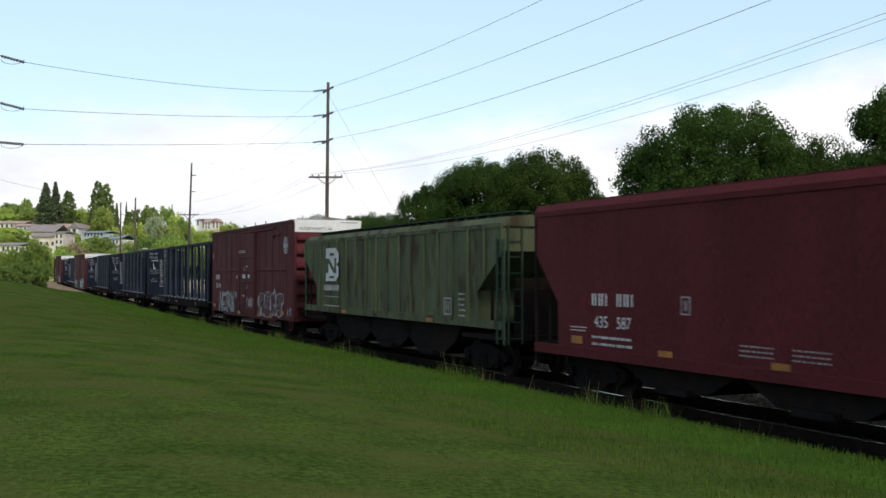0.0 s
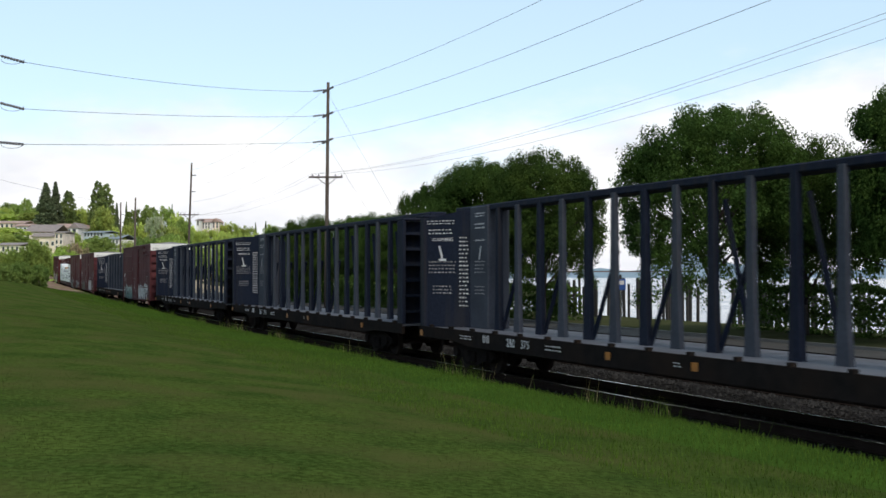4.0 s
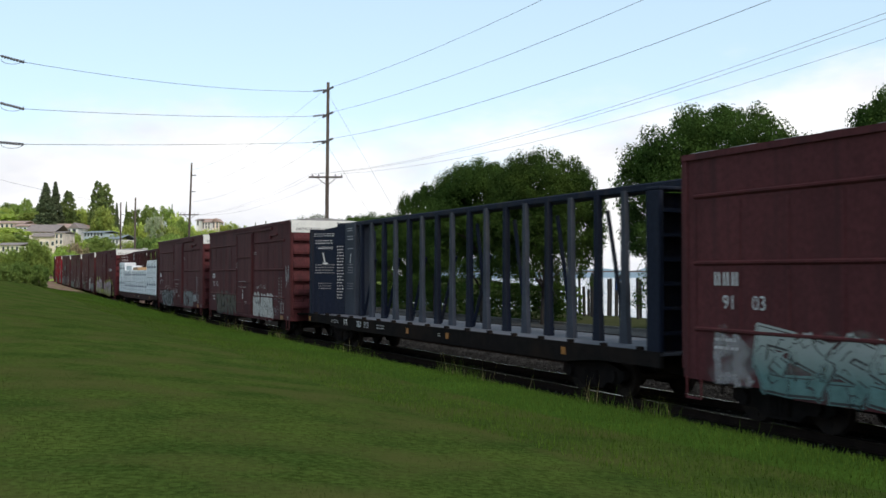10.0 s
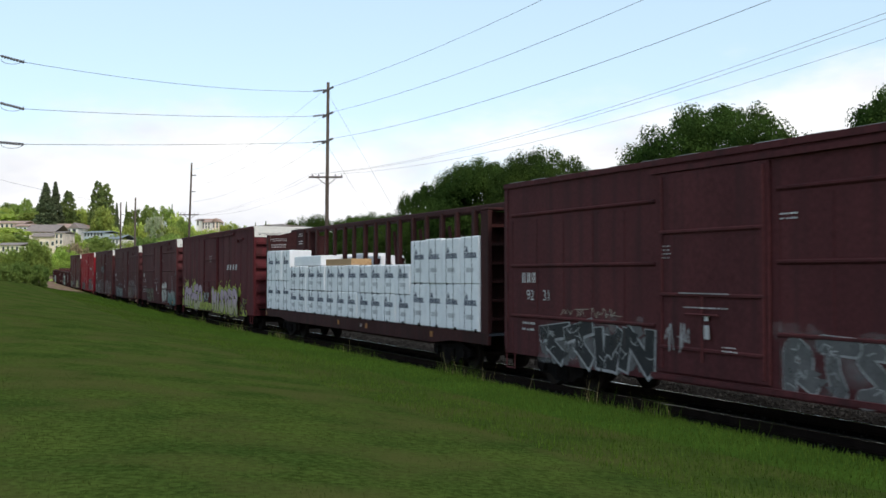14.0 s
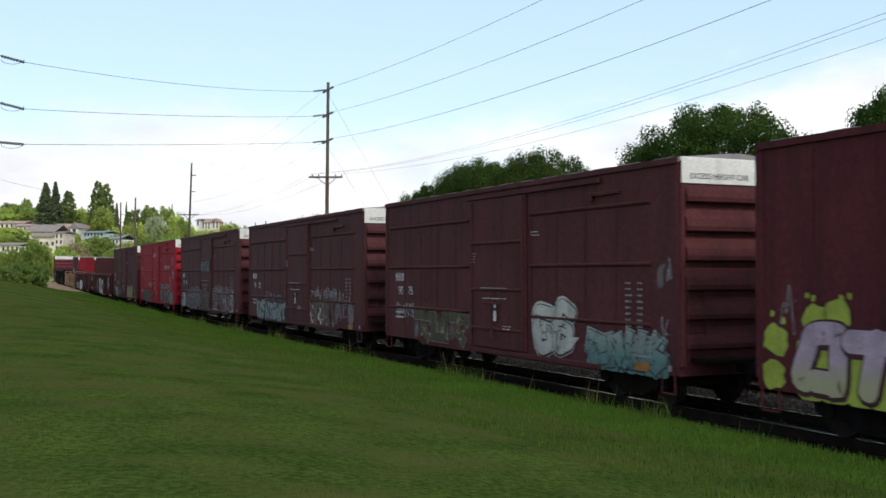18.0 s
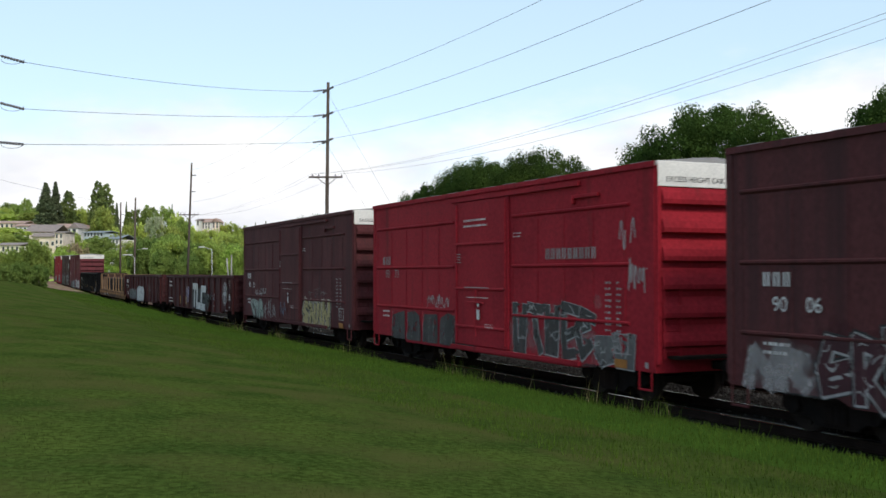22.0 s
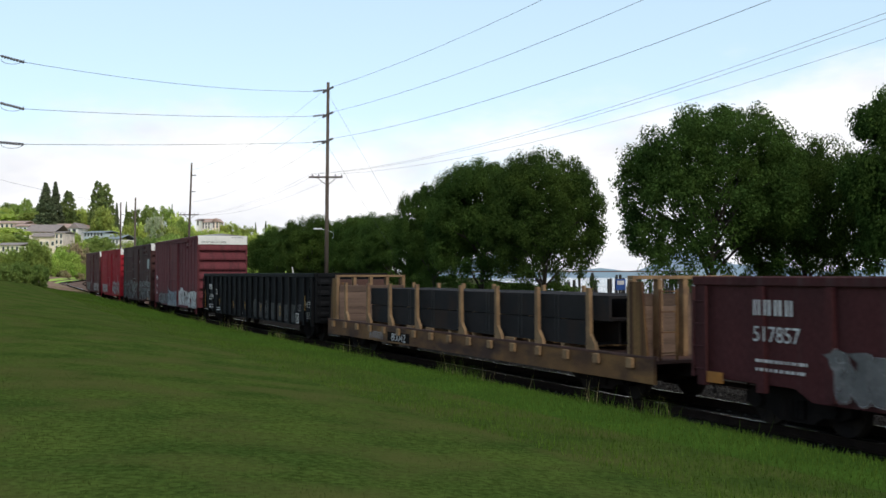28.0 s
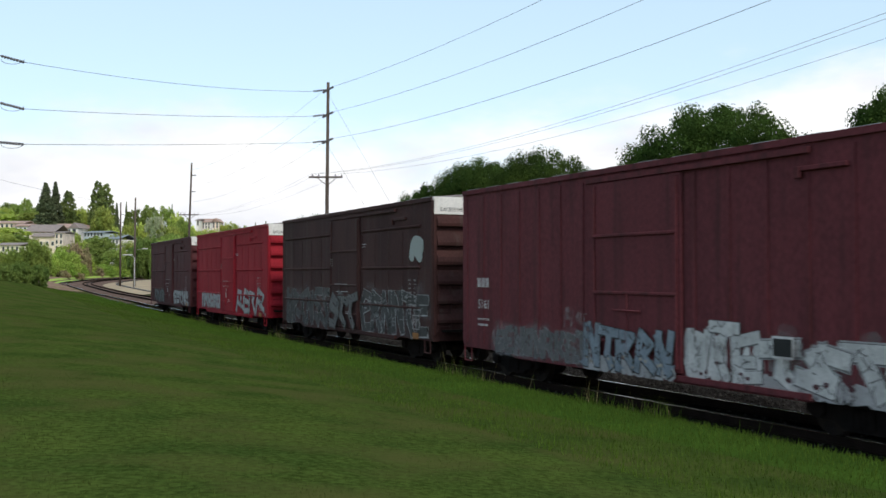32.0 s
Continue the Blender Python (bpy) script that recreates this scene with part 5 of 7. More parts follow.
def bulkhead_flat(left, right, label):
    car, half = car_root("bulkhead_flatcar", left, right, label, "freight car")
    W, deck, top = 1.40, 0.95, 2.40
    bm = BM()
    box(bm, -half, half, -W + 0.09, W - 0.09, deck - 0.07, deck)
    part("deck", bm, RUSTD, car, "rusty brown deck")
    for y in (-W, W - 0.08):
        bm = BM()
        prism(bm, [(-half, deck - 0.48), (half, deck - 0.48), (half, deck + 0.03), (-half, deck + 0.03)], y, y + 0.08)
        part("side_sill", fix(bm), SILLY, car)
        bm = BM()
        box(bm, -half, half, y - 0.02, y + 0.10, deck + 0.032, deck + 0.08)
        part("sill_cap", bm, RUSTD, car)
    for d in (1, -1):                            # bulkheads: timber planks in a yellow frame
        x0 = half - 0.95 if d > 0 else -half + 0.75
        bm = BM()
        for y in (-W + 0.02, -0.72, -0.06, 0.60, W - 0.14):
            box(bm, x0, x0 + 0.20, y, y + 0.12, deck, top + 0.20, 0.01)
        box(bm, x0 - 0.01, x0 + 0.21, -W + 0.02, W - 0.02, top + 0.202, top + 0.28, 0.01)
        bk = part("bulkhead", bm, STAKE, car, "weathered yellow bulkhead frame")
        for k in range(5):
            bm = BM()
            box(bm, -0.035, 0.035, -W + 0.10, W - 0.10, 0.0, 0.262, 0.008)
            pk = part("plank", bm, PLANK, bk, "worn brown bulkhead plank")
            pk.location = (x0 + (0.24 if d < 0 else -0.04), 0, deck + 0.01 + k * 0.268)
        for y in (-W + 0.01, W - 0.07):          # raking side sheets behind the frame
            bm = BM()
            xo = x0 + 0.10 - (-d) * 0.0
            prism(bm, [(xo, deck), (xo + d * 0.62, deck), (xo + d * 0.42, top + 0.15), (xo, top + 0.15)], y, y + 0.06)
            part("bulkhead_side", fix(bm), YELLOW, bk)
        ladder(car, d * half, -W + 0.15, deck, top, YELLOW, 0.42, True)
    xs = [-half + f * 2 * half for f in (0.092, 0.202, 0.300, 0.408, 0.560, 0.665, 0.768, 0.880)]
    for x in xs:
        for y in (-W, W - 0.12):
            bm = BM()
            prism(bm, [(x - 0.05, deck + 0.05), (x + 0.34, deck + 0.05), (x + 0.30, deck + 0.2), (x + 0.10, deck + 0.42), (x + 0.075, top), (x - 0.045, top)], y, y + 0.09)
            part("stake", fix(bm), STAKE, car, "worn yellow side stake")
    for k in range(16):
        x = -half + (k + 0.6) * 2 * half / 16.2
        bm = BM()
        box(bm, x - 0.11, x + 0.11, -W - 0.09, -W - 0.002, deck - 0.20, deck + 0.02, 0.015)
        part("stake_pocket", bm, STAKE, car)
    for lv, (x0, x1, z) in enumerate(((-half + 4.15, half - 2.8, deck + 0.42), (-half + 3.95, half - 2.0, deck + 1.0))):
        for j, y in enumerate((-1.20, -0.40, 0.40)):
            bm = BM()
            dx = 0.12 * math.sin(lv * 2.1 + j * 1.7)
            prism(bm, [(y, z - 0.28), (y + 0.72, z - 0.28), (y + 0.72, z - 0.22), (y + 0.07, z - 0.22), (y + 0.07, z + 0.22), (y + 0.72, z + 0.22), (y + 0.72, z + 0.28), (y, z + 0.28)], x0 + dx, x1 + dx, "x")
            part("steel_beam", fix(bm), PIPE, car, "dark rusty steel beam")
    for x in np.linspace(-half + 5.6, half - 4.2, 7):    # steel bands round the beams
        for q in (0.0, 0.16):
            bm = BM()
            box(bm, x + q, x + q + 0.035, -1.212, -1.2, deck + 0.14, deck + 1.28)
            part("band", bm, INK, car)
    for k, x in enumerate((-half + 7.4, -half + 8.9, half - 6.6)):   # loose timber blocks on the deck
        bm = BM()
        box(bm, x, x + 0.5, -W + 0.12, -W + 0.2, deck + 0.002, deck + 0.14, 0.01)
        part("block", bm, STAKE, car)
    bm = BM()
    for x in np.linspace(-half + 4, half - 4, 9):
        for z in (deck + 0.01, deck + 0.705):
            box(bm, x, x + 0.12, -1.16, 1.1, z, z + (0.12 if z < deck + 0.1 else 0.014))
    part("dunnage", bm, LUMBER, car, "timber spacers under the beams")
    bm = BM()
    box(bm, -half + 0.2, half - 0.2, -0.4, 0.4, 0.58, deck - 0.07)
    part("underframe", bm, STEEL, car)
    slab("number_board", car, STEEL, -half + 6.1, -half + 7.95, deck - 0.42, deck - 0.12, -W - 0.004, 0.004)
    letters("80042", 0.36, -half + 7.05, -W - 0.012, deck - 0.40, LETTER, car, "car_number", squash=1.35)
    bars(car, -half + 4.5, -W - 0.010, deck - 0.40, 1.2, 0.25, 1, LETTERD, seed=4)
    running_gear(car, half, 2.4, (left + right) / 2)
    return car, half


def hopper(left, right, paint_m, label, ribbed, end_m=None, logo=False, top=4.55, seed=1):
    """A covered hopper: upright sides, sloped ends with open bays, roof walk, hopper chutes."""
    car, half = car_root("covered_hopper", left, right, label, "freight car")
    W, z0 = 1.50, 1.40 if ribbed else 0.97
    end = 0.06
    slope = 1.45
    bm = BM()
    cut, zk, zs = (1.55, 2.25, 3.30) if ribbed else (1.15, 2.05, 3.25)
    prism(bm, [(-half + cut, z0), (half - cut, z0), (half - cut, zk), (half - end, zs), (half - end, top - 0.25), (-half + end, top - 0.25), (-half + end, zs), (-half + cut, zk)], -W, W)
    part("body", fix(bm), paint_m, car)
    bm = BM()
    prism(bm, [(-W, top - 0.27), (W, top - 0.27), (W - 0.12, top - 0.02), (0.5, top + 0.05), (-0.5, top + 0.05), (-W + 0.12, top - 0.02)], -half + end - 0.06, half - end + 0.06, "x")
    part("roof", fix(bm), paint_m, car)
    for y in (-W - 0.03, W - 0.07):
        bm = BM()
        box(bm, -half + 0.1, half - 0.1, y, y + 0.10, top - 0.30, top - 0.18)
        part("top_sill", bm, paint_m, car)
        bm = BM()
        box(bm, -half + 0.1, half - 0.1, y, y + 0.10, z0 - 0.12, z0 + 0.10)
        part("side_sill", bm, paint_m, car)
    for y in (-1.0, 0.7):
        bm = BM()
        up = 0.12 if ribbed else 0.03
        box(bm, -half + 0.2, half - 0.2, y, y + 0.32, top + up, top + up + 0.03)
        for x in np.linspace(-half + 0.5, half - 0.5, 24):
            box(bm, x, x + 0.04, y + 0.03, y + 0.29, top - 0.04, top + up)
        part("roof_walk", bm, GREEND if ribbed else paint_m, car)
    if ribbed:
        for x in np.linspace(-half + end + 0.05, half - end - 0.05, 18):
            for sgn in (-1, 1):
                y0, y1 = (-W - 0.06, -W + 0.01) if sgn < 0 else (W - 0.01, W + 0.06)
                zlo = z0 if abs(x) < half - cut else zk + (zs - zk) * (abs(x) - half + cut) / (cut - end)
                bm = BM()
                box(bm, x - 0.04, x + 0.04, y0, y1, zlo, top - 0.28, 0.012)
                part("side_post", bm, paint_m, car)
    em = end_m or paint_m
    for d in (1, -1):
        for y in (-W - 0.012, W - 0.078):
            bm = BM()
            box(bm, d * (half - 0.12) - 0.035, d * (half - 0.12) + 0.035, y, y + 0.07, z0 - 0.35, top - 0.26)
            part("end_post", bm, em if ribbed else STEEL, car)
            bm = BM()
            box(bm, d * (half - 0.75) - 0.04, d * (half - 0.75) + 0.04, y + 0.02, y + 0.08, z0 - 0.12, z0 + 1.0)
            part("end_brace", bm, STEEL, car)
        bm = BM()
        box(bm, min(d * (half - 0.1), d * (half - 2.6)), max(d * (half - 0.1), d * (half - 2.6)), -W + 0.05, W - 0.05, 0.98, 1.10)
        # dark upright plate, added to keep the view through the open end black
        box(bm, min(d * (half - 0.5), d * (half - 0.6)), max(d * (half - 0.5), d * (half - 0.6)), -0.9, 0.9, 1.10, 2.6)
        part("end_floor", bm, STEEL, car, "dark open end platform with an added upright blocking plate")
        if d > 0 and ribbed:
            ladder(car, half - 0.16 - 0.2, -W - 0.01, z0 - 0.5, top - 0.6, em, 0.38)
        ladder(car, d * half + 0.0, -W + 0.1, z0 - 0.5, top - 0.2, em if d > 0 else STEEL, 0.40, True)
    for x in (-half + 5.2, 0.0, half - 5.2):
        bm = BM()
        prism(bm, [(x - 2.3, z0), (x + 2.3, z0), (x + 1.75, 0.78), (x + 0.95, 0.38), (x - 0.95, 0.38), (x - 1.75, 0.78)], -W + 0.25, W - 0.25)
        part("hopper_chute", fix(bm), STEEL, car)
        bm = BM()
        box(bm, x - 0.5, x + 0.5, -W + 0.1, W - 0.1, 0.32, 0.45)
        part("outlet_gate", bm, STEEL, car)
    bm = BM()
    box(bm, -half + 0.1, half - 0.1, -0.35, 0.35, 0.62, 0.98)
    part("underframe", bm, STEEL, car)
    running_gear(car, half, 2.0, (left + right) / 2)
    return car, half


# ---- the cars, first to last ----
def D(seed, fill, line_c, **k):
    return dict(seed=seed, fill=fill, line_c=line_c, **k)


red_hopper, h1 = hopper(20.62, 2.6, HOPRED, "dark red covered hopper car with white lettering", False, seed=2, top=4.38)
bars(red_hopper, -h1 + 2.6, -1.502, 2.02, 0.58, 0.28, 1, seed=31, name="reporting_mark")
bars(red_hopper, -h1 + 3.55, -1.502, 2.02, 0.58, 0.28, 1, seed=30, name="reporting_mark")
letters("435", 0.36, -h1 + 2.95, -1.507, 1.55, LETTER, red_hopper, "car_number")
letters("587", 0.36, -h1 + 3.80, -1.507, 1.55, LETTER, red_hopper, "car_number")
bars(red_hopper, -h1 + 2.6, -1.502, 1.12, 1.5, 0.30, 2, seed=32)
bars(red_hopper, -h1 + 1.7, -1.502, 1.42, 0.7, 0.14, 2, seed=33)
for x in (7.4, 8.7):
    bars(red_hopper, -h1 + x, -1.502, 1.22, 0.85, 0.26, 3, seed=34)
for x, z in ((1.75, 1.15), (5.0, 1.02), (8.2, 1.02), (11.0, 1.02), (13.0, 1.5)):
    slab("reflector", red_hopper, ORANGE, -h1 + x, -h1 + x + 0.45, z, z + 0.17, -1.51)
bm = BM()
for a, b in (((5.72, 1.92), (6.0, 1.95)), ((5.72, 2.25), (6.0, 2.28)), ((5.72, 1.95), (5.75, 2.25)), ((5.97, 1.95), (6.0, 2.25)), ((5.83, 2.0), (5.89, 2.2))):
    box(bm, -h1 + a[0], -h1 + b[0], -1.507, -1.501, a[1], b[1])
part("marking", bm, LETTERD, red_hopper)

green_hopper, h2 = hopper(39.2, 22.1, GREEN, "faded green ribbed covered hopper car with rust streaks", True, GREEND, True, seed=3, top=4.22)
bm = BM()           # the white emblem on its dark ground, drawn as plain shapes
X0 = -h2 + 2.9
prism(bm, [(X0, 2.45), (X0 + 1.1, 2.45), (X0 + 1.42, 2.62), (X0 + 1.45, 2.92), (X0 + 1.22, 3.07), (X0 + 1.45, 3.2), (X0 + 1.42, 3.5), (X0 + 1.1, 3.68), (X0, 3.68)], -1.572, -1.566)
fix(bm)
part("emblem_field", bm, LETTER, green_hopper, "faded white painted emblem")
bm = BM()
prism(bm, [(X0 + 0.0, 3.3), (X0 + 0.35, 3.3), (X0 + 1.0, 2.9), (X0 + 1.0, 3.3), (X0 + 1.2, 3.3), (X0 + 1.2, 2.75), (X0 + 0.9, 2.75), (X0 + 0.3, 3.12), (X0 + 0.3, 2.75), (X0, 2.75)], -1.577, -1.573)
prism(bm, [(X0 + 0.45, 3.5), (X0 + 0.95, 3.5), (X0 + 0.95, 3.4), (X0 + 0.45, 3.4)], -1.577, -1.573)
prism(bm, [(X0 + 0.45, 2.65), (X0 + 0.95, 2.65), (X0 + 0.95, 2.55), (X0 + 0.45, 2.55)], -1.577, -1.573)
part("emblem_figure", fix(bm), GREEN, green_hopper)
bars(green_hopper, X0 - 0.2, -1.566, 2.1, 1.7, 0.22, 1, seed=41, name="reporting_mark")
bars(green_hopper, X0 - 0.2, -1.566, 1.85, 1.7, 0.06, 1, seed=42)
bars(green_hopper, X0 - 0.2, -1.566, 1.5, 1.7, 0.08, 1, seed=43)
bm = BM()
for a, b in (((0, 0), (0.5, 0.05)), ((0, 0.45), (0.5, 0.5)), ((0, 0), (0.05, 0.5)), ((0.45, 0), (0.5, 0.5)), ((0.15, 0.12), (0.2, 0.4)), ((0.3, 0.12), (0.35, 0.4))):
    box(bm, h2 - 3.55 + a[0], h2 - 3.55 + b[0], -1.572, -1.566, 1.55 + a[1], 1.55 + b[1])
part("marking", bm, LETTERD, green_hopper)
bars(green_hopper, h2 - 2.6, -1.566, 1.5, 0.45, 0.75, 5, seed=44)
for x in (4.6, 12.2):
    slab("reflector", green_hopper, ORANGE, -h2 + x, -h2 + x + 0.5, 1.30, 1.42, -1.54)

c3, h3 = boxcar(56.7, 40.8, MAROON, "brown red box car with beads, white end panel and pale graffiti", "", "plain", seed=4, data=False, tags=[
    (0.12, 0.33, 0.72, 1.85, D(1, "mist", "pale", wd=0.05, n=5, haze="mist")), (0.645, 0.90, 0.78, 1.98, D(2, "wine", "pale", n=4, wd=0.20, e=0.05, round_=True, back="pale")), (0.935, 0.985, 0.85, 1.35, D(3, "pale", "pale", n=2, e=0.0)),
    (0.34, 0.38, 1.45, 1.85, D(5, "pale", "pale", n=2, e=0.0)), (0.52, 0.60, 1.0, 1.7, D(6, "pale", "pale", n=4, e=0.0))])
bars(c3, -h3 + 1.15, -1.53, 2.42, 0.95, 0.28, 1, seed=45, name="reporting_mark")
letters("728  745", 0.34, -h3 + 1.75, -1.535, 1.98, LETTER, c3, "car_number")
bm = BM()           # round white emblem with a cross, by the car's forward end
for k in range(28):
    a0, a1 = k * math.tau / 28, (k + 1) * math.tau / 28
    flat_shape(bm, [(h3 - 1.02 + r * math.cos(a), 3.94 + r * math.sin(a)) for r, a in ((0.30, a0), (0.37, a0), (0.37, a1), (0.30, a1))], -1.545)
for dx, dz in ((0.09, 0.26), (0.26, 0.09)):
    box(bm, h3 - 1.02 - dx, h3 - 1.02 + dx, -1.547 - dx * 0.01, -1.54, 3.94 - dz, 3.94 + dz)
part("emblem", bm, spray("pale"), c3, "round white painted emblem with a cross")
for x, z, q in ((6.5, 0.72, YMARK), (10.4, 0.75, ORANGE), (12.4, 0.75, ORANGE), (14.3, 0.95, ORANGE), (0.9, 0.95, ORANGE)):
    slab("reflector", c3, q, -h3 + x, -h3 + x + 0.5, z, z + 0.16, -1.60)

for f0, f1, za, zb in ((0.467, 0.484, 2.52, 2.70), (0.489, 0.504, 2.50, 2.69), (0.536, 0.552, 2.52, 2.69), (0.553, 0.562, 2.60, 2.66), (0.52, 0.527, 3.04, 3.12), (0.391, 0.399, 2.50, 2.64)):
    slab("placard", c3, LETTER, -h3 + f0 * 2 * h3, -h3 + f1 * 2 * h3, za, zb, -1.60)
for f, z, ww, hh, rows in ((0.423, 3.72, 1.25, 0.18, 2), (0.473, 2.88, 0.5, 0.18, 3), (0.511, 2.02, 0.4, 0.2, 4), (0.455, 1.6, 0.7, 0.12, 2), (0.56, 1.45, 0.6, 0.16, 2), (0.545, 1.15, 0.9, 0.24, 3)):
    bars(c3, -h3 + f * 2 * h3, -1.598, z, ww, hh, rows, seed=int(f * 999))
graffiti(c3, -h3 + 0.03 * 2 * h3, -h3 + 0.06 * 2 * h3, 3.38, 3.95, -1.55, seed=91, fill="maroon", line_c="pale", n=1, wd=0.05, e=0.0)
centerbeam(81.4, 58.2, BLUE, DECK, "empty dark blue centre-beam flat car", seed=5, number="280 375")
centerbeam(105.9, 82.7, BLUE, DECK, "empty dark blue centre-beam flat car", seed=6, number="280 395")
centerbeam(130.6, 107.4, BLUE, DECK, "empty dark blue centre-beam flat car", seed=7, number="280 455")
boxcar(148.44, 132.73, BROWN, "brown box car with white end panel and white graffiti", "91 03", seed=8, tags=[
    (0.13, 0.40, 0.64, 1.78, D(3, "teal", "smoke", wd=0.17, n=5, e=0.03, haze="mint", halo="teal")), (0.605, 0.915, 0.66, 1.92, D(4, "white", "black", wd=0.19, n=4, e=0.05, haze="mist", halo="pale")), (0.42, 0.60, 0.66, 1.0, D(41, "mist", "mist", n=4, e=0.0, haze="mist")), (0.06, 0.12, 0.7, 1.7, D(42, "mist", "mist", n=2, haze="mist"))])
centerbeam(172.6, 149.3, BLUE, DECK, "empty dark blue centre-beam flat car", seed=9, number="280 513")
boxcar(191.03, 174.9, BROWN, "brown box car with white end panel and bold graffiti", "92 62", seed=10, tags=[
    (0.12, 0.40, 0.62, 1.85, D(5, "olive", "black", wd=0.15, n=5, e=0.055, haze="olive")), (0.61, 0.83, 0.64, 1.90, D(6, "bone", "grey", wd=0.26, n=4, e=0.03, round_=True, back="bone")), (0.645, 0.76, 2.0, 2.25, D(61, "pale", "pale", n=3, e=0.0)), (0.84, 0.88, 1.55, 1.85, D(62, "pale", "pale", n=2, e=0.0)), (0.955, 0.995, 2.1, 3.2, D(63, "mist", "pale", n=2, e=0.0)), (0.84, 0.90, 0.8, 1.3, D(64, "mist", "mist", n=2, e=0.0))])
boxcar(208.8, 192.97, BROWN, "brown box car with white end panel and black and grey graffiti", "92 31", seed=11, tags=[
    (0.12, 0.395, 0.62, 1.72, D(7, "black", "pale", wd=0.16, n=4, e=0.045, haze="pale", back="grey")), (0.63, 0.82, 0.64, 1.78, D(8, "grey", "pale", wd=0.24, n=4, e=0.028, round_=True, haze="mist")), (0.83, 0.89, 1.05, 1.5, D(81, "pale", "grey", n=3, wd=0.06, e=0.02)), (0.17, 0.33, 1.74, 1.98, D(77, "cream", "cream", e=0.0, n=4)), (0.43, 0.48, 1.2, 1.85, D(78, "pale", "pale", e=0.0, n=2))])

DARKBR = paint("dark oxide brown paint", (0.088, 0.030, 0.029), (0.068, 0.027, 0.026), (0.045, 0.026, 0.024))
lumber_car, h11 = centerbeam(232.3, 209.9, DARKBR, DECK, "brown centre-beam flat car loaded with white-wrapped lumber", True, seed=12)
STAMP = mat("faint grey stamp", (0.52, 0.52, 0.54), rough=0.6, bump=0.0)
rng = random.Random(5)
for k in range(18):                              # wrapped bundles along the near side
    f0 = 0.008 + k * 0.0538
    xa, xb = -h11 + f0 * 2 * h11, -h11 + (f0 + 0.0535) * 2 * h11
    levels = [(1.14, 2.42), (2.43, 3.75)] if (k < 3 or k >= 14) else [(1.14, 2.05), (2.06, 3.02)]
    for lv, (za, zb) in enumerate(levels):
        j = rng.uniform(-0.02, 0.02)
        bm = BM()
        box(bm, xa + 0.012, xb - 0.012, -1.40 + j, -0.40, za, zb + rng.uniform(-0.015, 0.015), 0.03)
        b = part("lumber_pack", bm, WRAP, lumber_car, "white plastic-wrapped lumber bundle")
        bm = BM()
        u = xa + 0.32
        zc = za + (zb - za) * 0.55
        for q in range(9):                       # a row of bold strokes on a bar
            box(bm, u - 0.04 + q * 0.085, u + 0.015 + q * 0.085, -1.406 + j, -1.399 + j, zc + 0.025, zc + 0.15)
        box(bm, u - 0.06, u + 0.76, -1.406 + j, -1.399 + j, zc, zc + 0.024)
        prism(bm, [(u + 0.02, zc + 0.17), (u + 0.22, zc + 0.17), (u + 0.12, zc + 0.34)], -1.406 + j, -1.399 + j)
        part("print", fix(bm), mat("blue grey print", (0.10, 0.11, 0.15), rough=0.6, bump=0.0) if k == 0 and lv == 0 else bpy.data.materials["blue grey print"], b, "blue-grey printed mill mark")
        bm = BM()
        for q in (0.3, 0.75):
            box(bm, xa + q, xa + q + 0.02, -1.405 + j, -1.3, za, zb + 0.012)
        part("strap", bm, INK, b)
        bm = BM()
        box(bm, xa + 0.42, xa + 0.86, -1.404 + j, -1.399 + j, za + (zb - za) * 0.25, za + (zb - za) * 0.25 + 0.13)
        part("stamp", bm, STAMP, b, "faint grey stamp on the wrap")
for k in range(6):                               # the far side's load, seen over the low part
    xa = -h11 + 0.4 + k * 1.6
    bm = BM()
    box(bm, xa, xa + 1.5, 0.42, 1.38, 1.14, 3.55 - 0.12 * (k % 2), 0.03)
    part("lumber_pack", bm, WRAP, lumber_car)
bm = BM()
box(bm, -h11 + 4.2, -h11 + 7.8, -1.3, -0.45, 3.05, 3.45, 0.03)
part("lumber_pack", bm, WRAP, lumber_car)
bm = BM()
box(bm, -h11 + 8.3, -h11 + 11.2, -1.25, -0.45, 3.04, 3.28, 0.01)
part("lumber_pack", bm, LUMBER, lumber_car, "bare sawn lumber pack")

c12, h12 = boxcar(252.4, 234.2, MAROON, "mineral red box car with bright colourful graffiti", "", "smooth", seed=13, data=False, door=(0.38, 0.575), tags=[
    (0.055, 0.335, 0.66, 2.08, D(9, "pink", "plum", word="OTHEO", wd=0.30, e=0.062, round_=True, back="lime", foot="lime")), (0.525, 0.845, 0.64, 1.98, D(10, "pink", "plum", word="MISTER", wd=0.30, e=0.062, round_=True, halo="lime", foot="lime")),
    (0.34, 0.52, 0.66, 1.15, D(92, "lime", "plum", n=3, back="lime")), (0.40, 0.47, 1.1, 1.7, D(93, "mist", "smoke", n=2, wd=0.1, e=0.02)), (0.03, 0.055, 1.7, 2.6, D(94, "mist", "mist", e=0.0, n=1)), (0.85, 0.93, 0.66, 1.5, D(95, "plum", "lime", n=2, wd=0.08, e=0.02, foot="lime"))])
